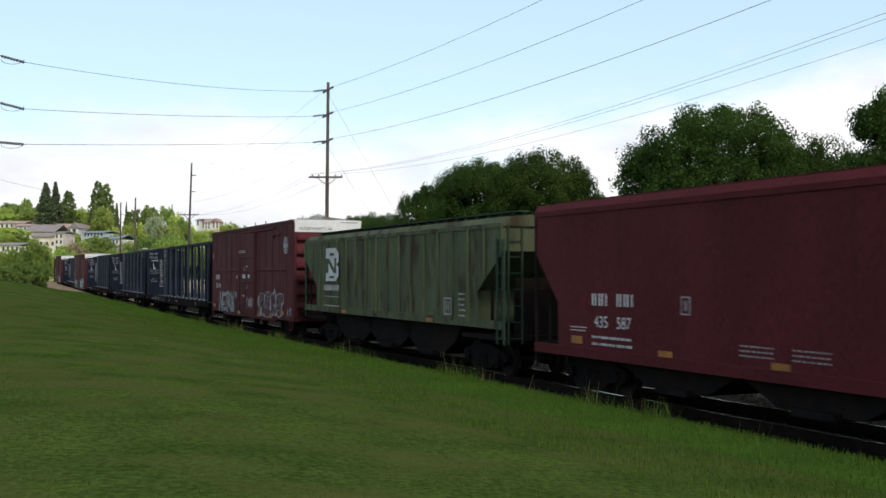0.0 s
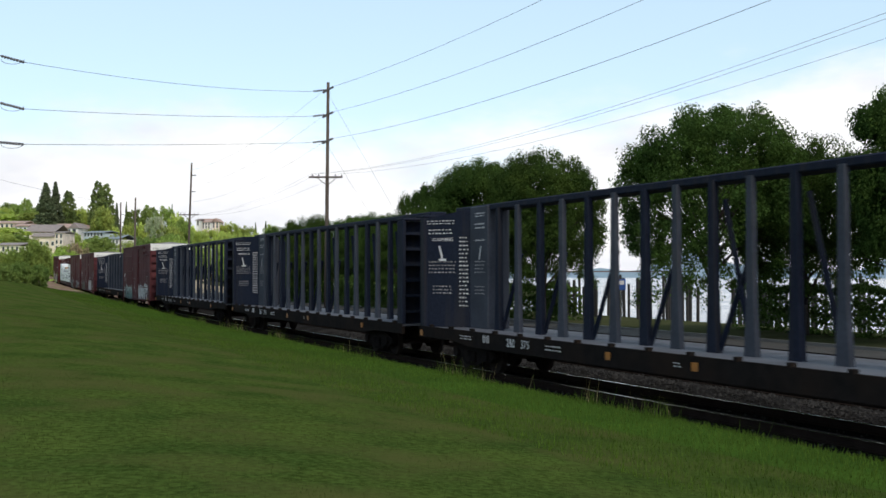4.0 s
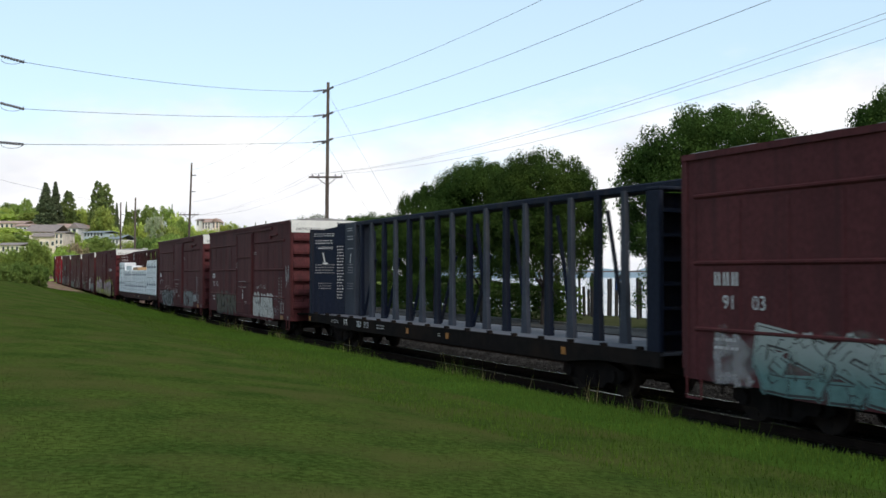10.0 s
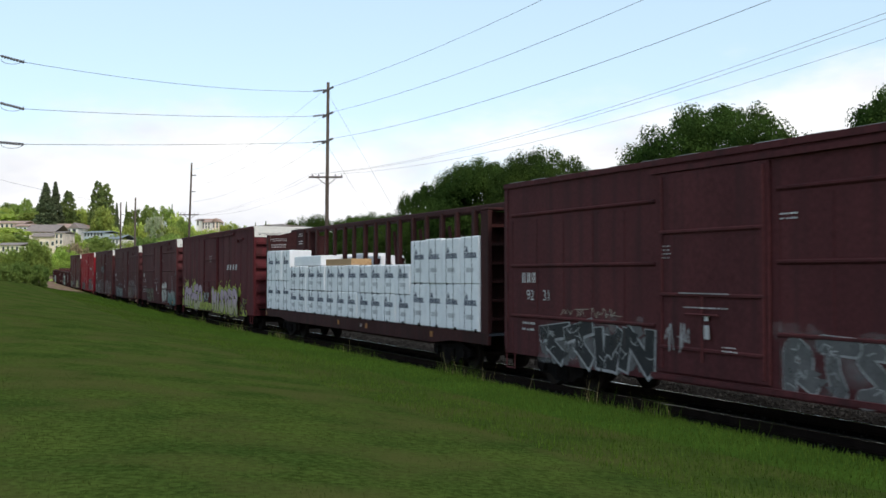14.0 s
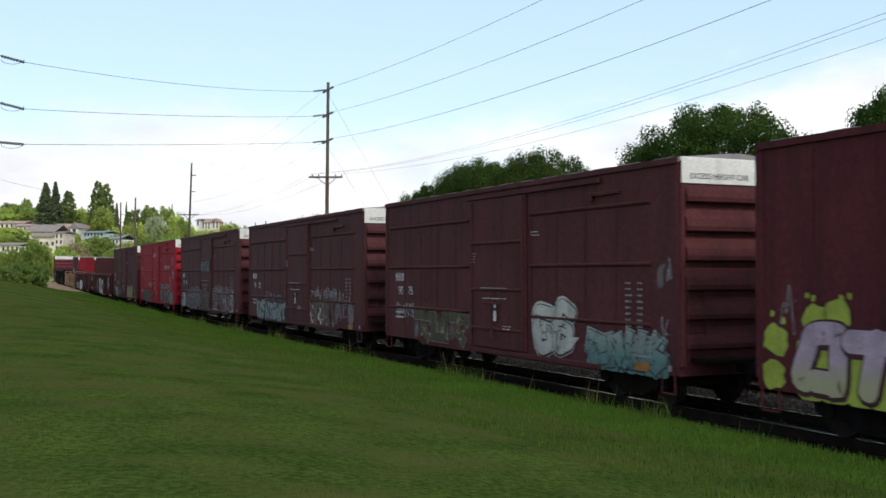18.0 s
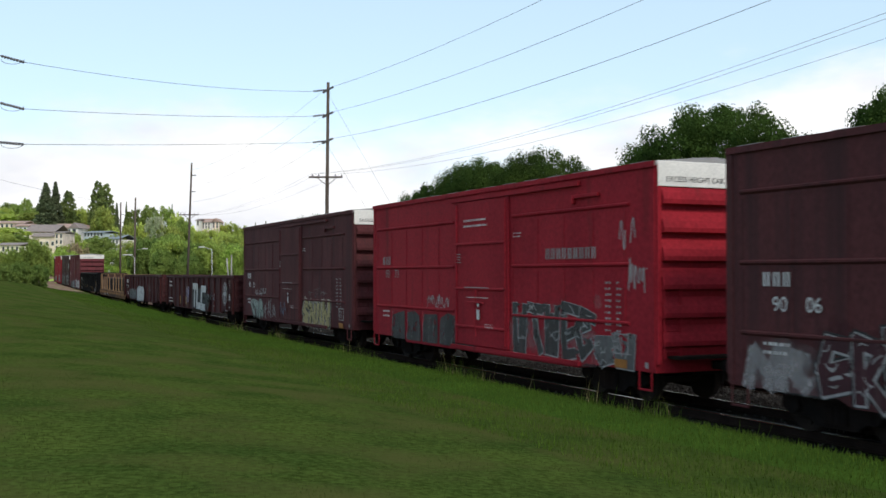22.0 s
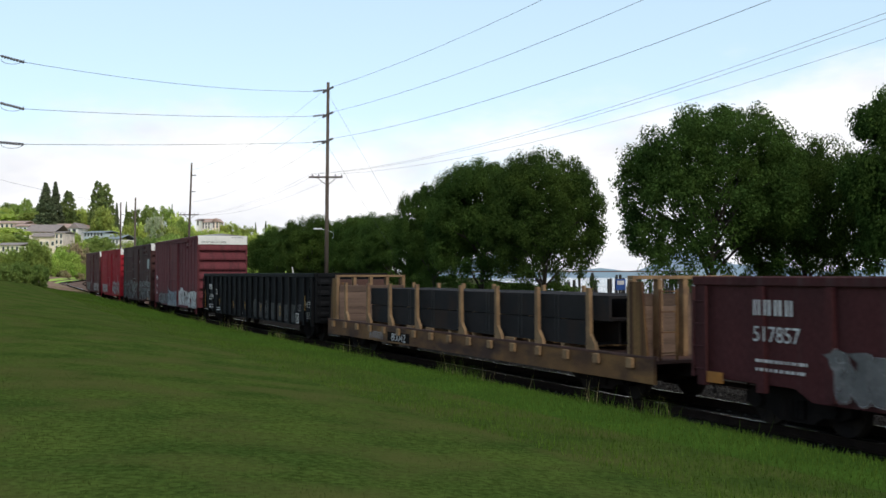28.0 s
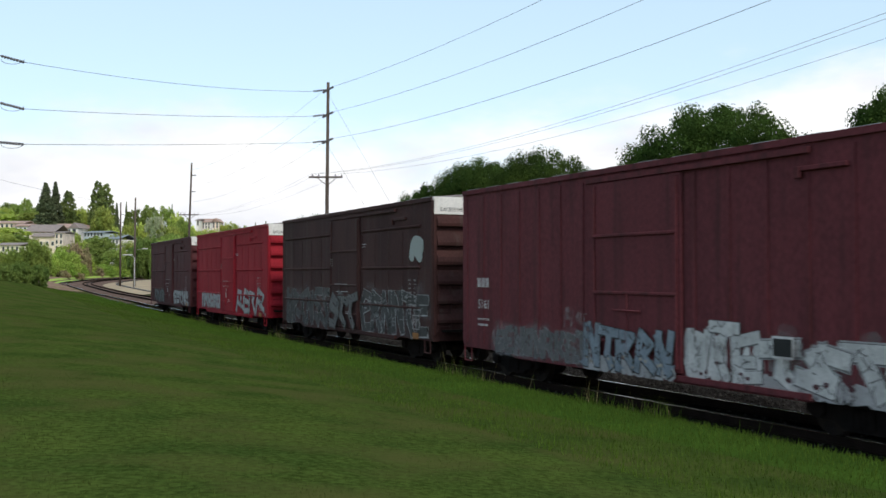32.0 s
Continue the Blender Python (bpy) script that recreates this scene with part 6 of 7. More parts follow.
for k in range(4):                               # the slanting company letters, as plain shapes over short bars
    xx = -h12 + 0.69 * 2 * h12 + k * 0.62
    bm = BM()
    prism(bm, [(xx, 2.93), (xx + 0.36, 2.93), (xx + 0.37, 2.96), (xx + 0.01, 2.96)], -1.497, -1.491)
    prism(bm, [(xx + 0.05, 2.99), (xx + 0.33, 2.99), (xx + 0.42, 3.20), (xx + 0.14, 3.20)], -1.497, -1.491)
    tagged(part("reporting_mark", fix(bm), LETTER, c12, "slanting white company letter"), kind="stuff")
rng = random.Random(55)
for f, z in ((0.075, 2.15), (0.10, 2.25), (0.20, 2.15), (0.225, 2.25), (0.57, 2.05), (0.60, 2.1), (0.68, 2.05), (0.72, 2.15), (0.80, 2.05), (0.845, 2.0), (0.02, 1.2), (0.025, 1.8), (0.345, 1.5), (0.36, 1.1)):
    bm = BM()                                    # lime clouds and drops round the letters
    blot(bm, rng, -h12 + f * 2 * h12, z - 0.2, 0.30, 0.26, -1.5015, 0, 14)
    for k in range(2):
        blot(bm, rng, -h12 + f * 2 * h12 + rng.uniform(-0.3, 0.3), z + rng.uniform(0.08, 0.25), 0.05, 0.06, -1.5016, 0, 8)
    tagged(part("graffiti_cloud", bm, spray("lime"), c12, "lime cloud and drops round graffiti"), kind="stuff")
bars(c12, -h12 + 0.48 * 2 * h12, -1.60, 3.35, 0.55, 0.42, 3, seed=51)
boxcar(269.96, 254.6, BROWN, "brown box car with white end panel and scattered graffiti", "90 75", seed=14, tags=[
    (0.055, 0.155, 1.35, 1.95, D(11, "mist", "pale", e=0.0, n=3)), (0.17, 0.39, 0.68, 1.85, D(12, "olive", "tan", wd=0.14, e=0.012, accent="mint", haze="mist")), (0.64, 0.75, 0.72, 2.2, D(71, "bone", "smoke", n=2, wd=0.26, e=0.04, round_=True, halo="bone")), (0.79, 0.975, 0.66, 1.55, D(72, "teal", "smoke", wd=0.15, n=4, e=0.03, halo="teal", foot="teal")), (0.955, 0.99, 2.3, 3.1, D(73, "mist", "mist", e=0.0, n=2)), (0.96, 0.99, 1.4, 1.9, D(74, "mist", "mist", e=0.0, n=1))])
boxcar(287.98, 272.09, BROWN2, "dull brown box car with white end panel and grey graffiti", "91 23", seed=15, tags=[
    (0.10, 0.40, 0.64, 1.55, D(13, "frost", "smoke", wd=0.11, n=7, e=0.05, haze="mist")), (0.18, 0.36, 1.5, 1.95, D(131, "mist", "sky", e=0.0, n=4)), (0.615, 0.815, 0.68, 1.85, D(14, "clay", "smoke", wd=0.17, n=5, e=0.05, round_=True, haze="olive", accent="cream")), (0.63, 0.75, 0.70, 1.60, D(143, "bone", "smoke", wd=0.085, n=3, e=0.05)), (0.62, 0.80, 1.75, 2.15, D(144, "pale", "pale", e=0.0, n=3)), (0.66, 0.83, 1.7, 2.25, D(141, "maroon", "pale", e=0.0, n=3)), (0.81, 0.945, 0.7, 2.15, D(142, "maroon", "pale", e=0.0, n=3))])
boxcar(305.9, 290.06, BROWN2, "dull brown box car covered in white and red graffiti", "90 06", seed=16, tags=[
    (0.14, 0.40, 0.66, 1.95, D(15, "plum", "pale", wd=0.14, e=0.032, n=6, haze="wine", halo="black")), (0.44, 0.585, 2.85, 3.5, D(73, "smoke", "sky", n=4, wd=0.10, e=0.03, round_=True)), (0.42, 0.60, 0.68, 1.9, D(74, "plum", "mist", wd=0.13, e=0.03, n=3)), (0.60, 0.925, 0.64, 2.15, D(16, "wine", "white", wd=0.20, n=6, e=0.03, haze="mist")), (0.03, 0.13, 0.7, 1.5, D(161, "mist", "mist", n=2, haze="mist"))])
c16, h16 = boxcar(323.8, 308.08, RED, "bright red box car with white end panel and grey graffiti", "93 73", seed=17, num_z=0.52, num_m=LETTERD, tags=[
    (0.625, 0.86, 0.66, 2.1, D(18, "smoke", "pale", wd=0.13, n=5, e=0.022, haze="mist")), (0.86, 0.96, 0.66, 1.5, D(181, "grey", "pale", wd=0.12, n=2, e=0.02)), (0.28, 0.40, 1.65, 2.15, D(75, "red", "pale", e=0.0, n=3)), (0.94, 0.985, 2.3, 3.1, D(182, "pale", "pale", e=0.0, n=2)), (0.92, 0.97, 3.2, 3.9, D(183, "pale", "pale", e=0.0, n=2))])
bars(c16, h16 - 4.3, -1.505, 3.06, 2.2, 0.27, 1, LETTERD, 52, name="company_lettering")
rng = random.Random(44)
for k in range(5):                               # dull grey paint between the side ribs
    xa = -h16 + 1.64 + k * 1.22
    bm = BM()
    flat_shape(bm, [(xa + 0.03, 0.68), (xa + 0.5, 0.67), (xa + 1.12, 0.68), (xa + rng.uniform(1.08, 1.15), 1.1), (xa + rng.uniform(1.0, 1.14), rng.uniform(1.45, 1.58)), (xa + 0.6, rng.uniform(1.48, 1.6)), (xa + rng.uniform(0.05, 0.2), rng.uniform(1.4, 1.58)), (xa + rng.uniform(0.02, 0.08), 1.1)], -1.502)
    p_ = part("faded_graffiti", bm, spray("smoke"), c16, "dull grey graffiti patch with pale edges")
    bm = BM()
    for q in range(3):
        ribbon(bm, [(xa + rng.uniform(0.0, 0.2) + 0.4 * q, 0.70), (xa + rng.uniform(0.0, 0.3) + 0.4 * q, 1.1), (xa + rng.uniform(0.0, 0.3) + 0.4 * q, rng.uniform(1.4, 1.6))], 0.014, -1.506 - 0.004 * q, 0)
    part("graffiti_outline", bm, spray("mist"), p_)
bars(c16, -h16 + 0.455 * 2 * h16, -1.60, 3.95, 1.4, 0.30, 2, seed=53)
boxcar(341.77, 325.85, BROWN, "brown box car with white end panel and tan graffiti", "90 20", seed=18, tags=[
    (0.10, 0.235, 0.66, 1.5, D(19, "mint", "smoke", wd=0.2, n=3, e=0.04, round_=True, halo="mint")), (0.24, 0.37, 0.66, 1.65, D(191, "mist", "pale", e=0.0, n=3)), (0.63, 0.84, 0.66, 1.72, D(20, "tan", "black", wd=0.21, n=4, e=0.055, haze="cream", halo="cream", foot="tan")), (0.14, 0.27, 1.7, 2.1, D(76, "pale", "pale", e=0.0, n=3)), (0.66, 0.82, 1.8, 2.15, D(201, "mist", "mist", e=0.0, n=3)), (0.43, 0.49, 0.9, 1.6, D(202, "blue", "blue", e=0.0, n=1, haze="blue"))])

g18, h18 = gondola(363.8, 343.6, GOND, "long brown gondola car with large white graffiti letters", top=2.62, seed=19)
graffiti(g18, -h18 + 0.475 * 2 * h18, -h18 + 0.66 * 2 * h18, 0.62, 2.25, -1.585, seed=61, fill="white", line_c="black", word="TL[", wd=0.19, e=0.04, back="black")
graffiti(g18, -h18 + 0.655 * 2 * h18, -h18 + 0.725 * 2 * h18, 0.70, 1.6, -1.60, seed=60, fill="black", line_c="smoke", n=1, wd=0.3, e=0.03, round_=True)
graffiti(g18, -h18 + 0.69 * 2 * h18, -h18 + 0.80 * 2 * h18, 1.2, 1.75, -1.62, seed=62, fill="smoke", line_c="sky", n=3, e=0.0)
graffiti(g18, -h18 + 0.385 * 2 * h18, -h18 + 0.42 * 2 * h18, 0.95, 2.0, -1.60, seed=63, fill="mist", line_c="violet", n=2, wd=0.06, e=0.02)
bars(g18, -h18 + 1.6, -1.59, 1.85, 1.0, 0.5, 2, seed=64, name="reporting_mark")
bars(g18, -h18 + 1.6, -1.59, 0.85, 1.3, 0.4, 2, seed=65)
bm = BM()
for k in range(28):                              # two thin rings, a ring of worn lettering between them, a cross inside
    for r0, r1, w in ((0.575, 0.60, 1.0), (0.385, 0.405, 1.0), (0.43, 0.55, 0.62)):
        a0, a1 = k * math.tau / 28, (k + w) * math.tau / 28
        flat_shape(bm, [(h18 - 1.85 + r * math.cos(a), 1.68 + r * math.sin(a)) for r, a in ((r0, a0), (r1, a0), (r1, a1), (r0, a1))], -1.595)
for dx, dz in ((0.10, 0.36), (0.36, 0.10)):
    box(bm, h18 - 1.85 - dx, h18 - 1.85 + dx, -1.597 - dx * 0.01, -1.592, 1.68 - dz, 1.68 + dz)
part("emblem", bm, spray("pale"), g18, "round white painted emblem with a cross")
bars(g18, h18 - 0.98, -1.585, 1.95, 0.34, 0.44, 4, seed=71)
bars(g18, h18 - 0.98, -1.585, 0.95, 0.45, 0.10, 1, seed=72)
bars(g18, h18 - 1.75, -1.585, 0.74, 0.5, 0.12, 1, seed=73)
bars(g18, h18 - 4.6, -1.60, 0.9, 0.35, 0.12, 1, seed=74)
bm = BM()
for x, z, w, h in ((0, 0, 0.36, 0.025), (0, 0.335, 0.36, 0.025), (0, 0, 0.025, 0.36), (0.335, 0, 0.025, 0.36), (0.06, 0.05, 0.10, 0.24), (0.20, 0.05, 0.10, 0.24)):
    box(bm, h18 - 0.96 + x, h18 - 0.96 + x + w, -1.592 - 0.002 * (w > 0.1), -1.586, 1.32 + z, 1.32 + z + h)
part("stencil_box", bm, LETTER, g18)
for f in (0.275, 0.37):
    slab("reflector", g18, YMARK, -h18 + f * 2 * h18, -h18 + f * 2 * h18 + 0.14, 0.85, 1.35, -1.60)
for x, tilt, ln in ((-1.4, -1.1, 1.1), (-1.2, 0.02, 1.3), (1.2, 1.2, 0.5)):
    bm = BM()
    rod(bm, (x, 0.9, 0.95), (x + tilt, 0.9, 2.6 + ln), 0.05, 0.045, 8)
    part("upright_pipe", bm, mat("pale pipe", (0.42, 0.40, 0.36), (0.30, 0.28, 0.25), scale=2) if "pale pipe" not in bpy.data.materials else bpy.data.materials["pale pipe"], g18, "pale pipe sticking up out of the load")
g19, h19 = gondola(385.6, 366.0, GOND, "brown gondola car with white graffiti letters", top=2.64, posts=13, seed=20)
graffiti(g19, -h19 + 0.18 * 2 * h19, -h19 + 0.385 * 2 * h19, 0.66, 1.6, -1.60, seed=66, fill="grey", line_c="mist", wd=0.25, e=0.025, round_=True)
graffiti(g19, -h19 + 0.415 * 2 * h19, -h19 + 0.60 * 2 * h19, 0.60, 1.78, -1.60, seed=67, fill="white", line_c="grey", word="BES", wd=0.27, e=0.03, back="white", haze="mist")
graffiti(g19, -h19 + 0.70 * 2 * h19, -h19 + 0.78 * 2 * h19, 0.9, 2.1, -1.60, seed=68, fill="mist", line_c="mist", n=2, e=0.0)
bars(g19, -h19 + 1.75, -1.59, 2.0, 1.05, 0.28, 1, seed=69, name="reporting_mark")
letters("517857", 0.38, -h19 + 2.3, -1.60, 1.55, LETTER, g19, "car_number")
bars(g19, -h19 + 1.8, -1.59, 1.0, 1.2, 0.3, 2, seed=70)
slab("reflector", g19, ORANGE, -h19 + 0.5, -h19 + 0.95, 0.72, 0.92, -1.60)
bulkhead_flat(407.6, 387.0, "weathered yellow flat car with stakes carrying dark steel beams")
g21, h21 = gondola(429.8, 408.9, BLACK, "long black gondola car with white lettering", top=2.72, posts=20, seed=22)
bars(g21, -h21 + 1.75, -1.59, 1.88, 0.75, 0.30, 1, seed=81, name="reporting_mark")
letters("35079", 0.42, -h21 + 2.25, -1.60, 1.32, LETTER, g21, "car_number")
bars(g21, -h21 + 1.7, -1.59, 0.85, 1.1, 0.26, 2, seed=82)
bars(g21, -h21 + 0.5, -1.59, 0.72, 0.9, 0.10, 1, seed=83)
for f, z, hh in ((0.033, 0.85, 1.0), (0.21, 1.05, 0.35), (0.36, 1.0, 0.35), (0.477, 1.0, 0.35), (0.622, 1.05, 0.25), (0.775, 0.9, 0.45), (0.95, 1.24, 0.6)):
    slab("reflector", g21, YMARK, -h21 + f * 2 * h21, -h21 + f * 2 * h21 + 0.05, z, z + hh, -1.60)
rng = random.Random(6)
for k in range(10, 17):                          # faded paint between the side posts
    xa = -h21 + 0.3 + k * (2 * h21 - 0.6) / 19 + 0.12
    bm = BM()
    flat_shape(bm, [(xa, 0.70), (xa + 0.84, 0.70), (xa + 0.82, rng.uniform(1.3, 1.55)), (xa + 0.4, rng.uniform(1.35, 1.6)), (xa + 0.05, rng.uniform(1.3, 1.5))], -1.486)
    part("faded_graffiti", bm, spray("smoke"), g21, "faded grey graffiti panel")
bars(g21, -h21 + 0.884 * 2 * h21, -1.485, 1.18, 0.55, 0.30, 4, seed=86)
letters("HBZ", 0.34, h21 - 0.62, -1.60, 1.38, spray("bone"), g21, "tag")
letters("SR", 0.40, h21 - 0.56, -1.60, 0.92, spray("bone"), g21, "tag")
bm = BM()                                        # a rusty plate on the end, with the number and small print on it
box(bm, h21 + 0.085, h21 + 0.11, -0.60, 1.36, 0.86, 2.50, 0.01)
part("end_plate", bm, RUSTD, g21, "rusty brown plate on the car end")
bars(g21, h21 + 0.112, -0.45, 2.22, 0.7, 0.12, 1, spray("mist"), seed=90, end=True, name="car_number")
bars(g21, h21 + 0.112, -0.30, 1.60, 0.4, 0.24, 3, spray("mist"), seed=91, end=True)
bars(g21, h21 + 0.112, -0.30, 1.10, 0.3, 0.14, 2, spray("mist"), seed=92, end=True)
bm = BM()
for a, b in (((0, 0), (0.4, 0.04)), ((0, 0.36), (0.4, 0.4)), ((0, 0), (0.04, 0.4)), ((0.36, 0), (0.4, 0.4)), ((0.16, 0.1), (0.24, 0.3))):
    box(bm, -h21 + 18.6 + a[0], -h21 + 18.6 + b[0], -1.597, -1.59, 0.70 + a[1], 0.70 + b[1])
part("marking", bm, LETTER, g21)
bars(g21, -h21 + 3.6, -1.59, 0.75, 0.9, 0.22, 2, seed=87)
bars(g21, -h21 + 6.4, -1.485, 0.80, 0.4, 0.14, 2, seed=88)
bars(g21, -h21 + 8.4, -1.485, 0.74, 0.6, 0.08, 1, seed=89)
slab("marking", g21, LETTER, -h21 + 3.42, -h21 + 3.70, 1.62, 1.90, -1.59)
slab("marking", g21, INK, -h21 + 3.46, -h21 + 3.66, 1.66, 1.86, -1.598)
bm = BM()
rod(bm, (0.9, 0.8, 0.95), (-0.6, 0.8, 3.05), 0.045, 0.04, 8)
part("upright_pipe", bm, bpy.data.materials["pale pipe"], g21, "pale pipe leaning out of the load")

c22, h22 = boxcar(447.83, 432.0, MAROON2, "mineral red ribbed box car with pale graffiti along its foot", "5161", "ribbed", seed=23, data=False, tags=[
    (0.12, 0.40, 0.64, 1.45, D(21, "grey", "mist", wd=0.10, n=9, e=0.018, haze="mist")), (0.40, 0.60, 0.64, 1.70, D(22, "sky", "smoke", wd=0.17, n=5, e=0.025, foot="pale", accent="cream")), (0.615, 0.745, 0.66, 1.85, D(86, "white", "grey", wd=0.18, n=3, e=0.02, accent="wine", back="white")), (0.75, 0.985, 0.66, 1.70, D(87, "white", "grey", wd=0.2, n=4, e=0.02, accent="wine", halo="pale", haze="mist", foot="pale")), (0.33, 0.40, 1.5, 2.0, D(211, "mist", "mist", e=0.0, n=2))])
slab("marking", c22, LETTER, -h22 + 12.2, -h22 + 12.7, 1.28, 1.66, -1.60)
slab("marking", c22, INK, -h22 + 12.23, -h22 + 12.67, 1.32, 1.62, -1.606)
boxcar(465.74, 449.93, DIRTY, "grimy brown box car with white end panel and grey graffiti", "", seed=24, tags=[
    (0.04, 0.40, 0.64, 2.3, D(23, "smoke", "mist", wd=0.14, n=6, e=0.03, haze="mist")), (0.42, 0.60, 0.7, 2.2, D(88, "grey", "smoke", wd=0.14, n=3)), (0.62, 0.98, 0.66, 2.4, D(24, "smoke", "pale", wd=0.14, n=6, e=0.03, haze="mist")), (0.90, 0.96, 3.1, 3.9, D(89, "teal", "teal", wd=0.2, n=1, round_=True))])
boxcar(484.35, 468.23, RED, "bright red box car with white end panel and pale graffiti", "", seed=25, tags=[
    (0.10, 0.40, 0.80, 1.75, D(25, "pale", "maroon", wd=0.13)), (0.63, 0.96, 0.75, 2.1, D(26, "pale", "grey", wd=0.115))])
boxcar(501.91, 486.29, BROWN2, "dull brown box car at the end of the train", "", seed=26, tags=[
    (0.12, 0.40, 0.75, 1.75, D(27, "grey", "smoke", wd=0.115)), (0.63, 0.95, 0.75, 1.85, D(28, "pale", "grey", wd=0.115))])


# ---- the hillside with its houses and woods ----
def hill_z(x, y):
    d = math.hypot(x, y)
    px = 784 + 1850 * x / max(y, 1.0)
    toe = float(np.interp(px, [-300, 40, 100, 200, 330, 700], [140, 165, 225, 275, 320, 420]))
    rise = float(np.interp(px, [-300, 0, 100, 200, 300, 400, 500, 620, 700], [19, 19, 18, 17, 16, 14, 10, 6, 4]))
    t = (d - toe) / 230
    return -1.0 + (2.2 if t > 0 else 2.2 * max(0.0, 1 + t * 6)) + rise * float(smooth01(t * 0.85 + 0.02)) + 0.5 * math.sin(x * 0.07) * math.cos(y * 0.05)


pxs, ds = np.linspace(-300, 700, 70), np.concatenate([np.linspace(150, 460, 56), [520, 620, 760, 1000, 1500]])
vs, fs = [], []
for d in ds:
    for q in pxs:
        x = (q - 784) / 1850 * d
        vs.append((x, d, hill_z(x, d) - (3 if d < 160 else 0)))
m_ = len(pxs)
for i in range(len(ds) - 1):
    for j in range(m_ - 1):
        fs.append((i * m_ + j, i * m_ + j + 1, (i + 1) * m_ + j + 1, (i + 1) * m_ + j))
tagged(part("hillside", (vs, fs), SLOPE, smooth=True), "overgrown green hillside above the railway curve, sunlight painted into its colour", "hillside", kind="structure")


def on_hill(px, d):
    x = ray_point(px, d)
    return x, d, max(hill_z(x, d), 0.3)


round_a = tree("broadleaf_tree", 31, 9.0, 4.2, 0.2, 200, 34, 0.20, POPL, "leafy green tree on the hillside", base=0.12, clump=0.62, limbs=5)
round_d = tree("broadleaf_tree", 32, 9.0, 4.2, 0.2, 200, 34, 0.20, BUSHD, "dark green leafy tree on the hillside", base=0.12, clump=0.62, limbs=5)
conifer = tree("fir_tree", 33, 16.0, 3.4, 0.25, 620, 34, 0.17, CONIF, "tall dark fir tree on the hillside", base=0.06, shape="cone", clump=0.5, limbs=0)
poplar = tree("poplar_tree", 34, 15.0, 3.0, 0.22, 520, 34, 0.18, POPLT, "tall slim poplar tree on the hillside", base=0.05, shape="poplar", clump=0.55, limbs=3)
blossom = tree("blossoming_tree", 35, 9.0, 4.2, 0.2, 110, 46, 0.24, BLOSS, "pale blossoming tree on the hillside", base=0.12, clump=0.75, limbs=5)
shrub = tree("shrub", 36, 3.4, 2.4, 0.07, 110, 60, 0.12, BUSHL, "yellow-green shrub by the railway, sunlight painted into its leaves", base=0.02, clump=0.6, limbs=4, category="shrub")
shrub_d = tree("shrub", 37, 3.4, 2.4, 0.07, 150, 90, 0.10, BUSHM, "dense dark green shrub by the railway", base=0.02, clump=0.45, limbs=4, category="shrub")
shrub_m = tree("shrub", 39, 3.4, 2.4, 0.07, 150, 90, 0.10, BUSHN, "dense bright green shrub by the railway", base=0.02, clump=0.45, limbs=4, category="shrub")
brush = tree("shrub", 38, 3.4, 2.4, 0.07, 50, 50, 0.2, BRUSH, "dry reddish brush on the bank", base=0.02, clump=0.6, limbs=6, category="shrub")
SIZES = {round_a: (9.0, 8.4), round_d: (9.0, 8.4), conifer: (16.0, 6.8), poplar: (15.0, 6.0), blossom: (9.0, 8.4), shrub: (3.4, 4.8), shrub_d: (3.4, 4.8), shrub_m: (3.4, 4.8), brush: (3.4, 4.8)}
USED = set()


def plant(kind, px, d, ytop, width, turn=0.0, base=None):
    """A tree at a bearing and distance, as high and wide as it stands there."""
    x, y, z = on_hill(px, d)
    z = z - 0.4 if base is None else base
    h0, w0 = SIZES[kind]
    top = 2.71 + (485.5 - ytop) / 1850 * d
    sc, wd = max(0.25, (top - z) / h0), width / 1850 * d / w0
    if kind in USED:
        return again(kind, x, y, z, turn, sc, wd)
    USED.add(kind)
    return put(kind, x, y, z, turn, sc, wd)


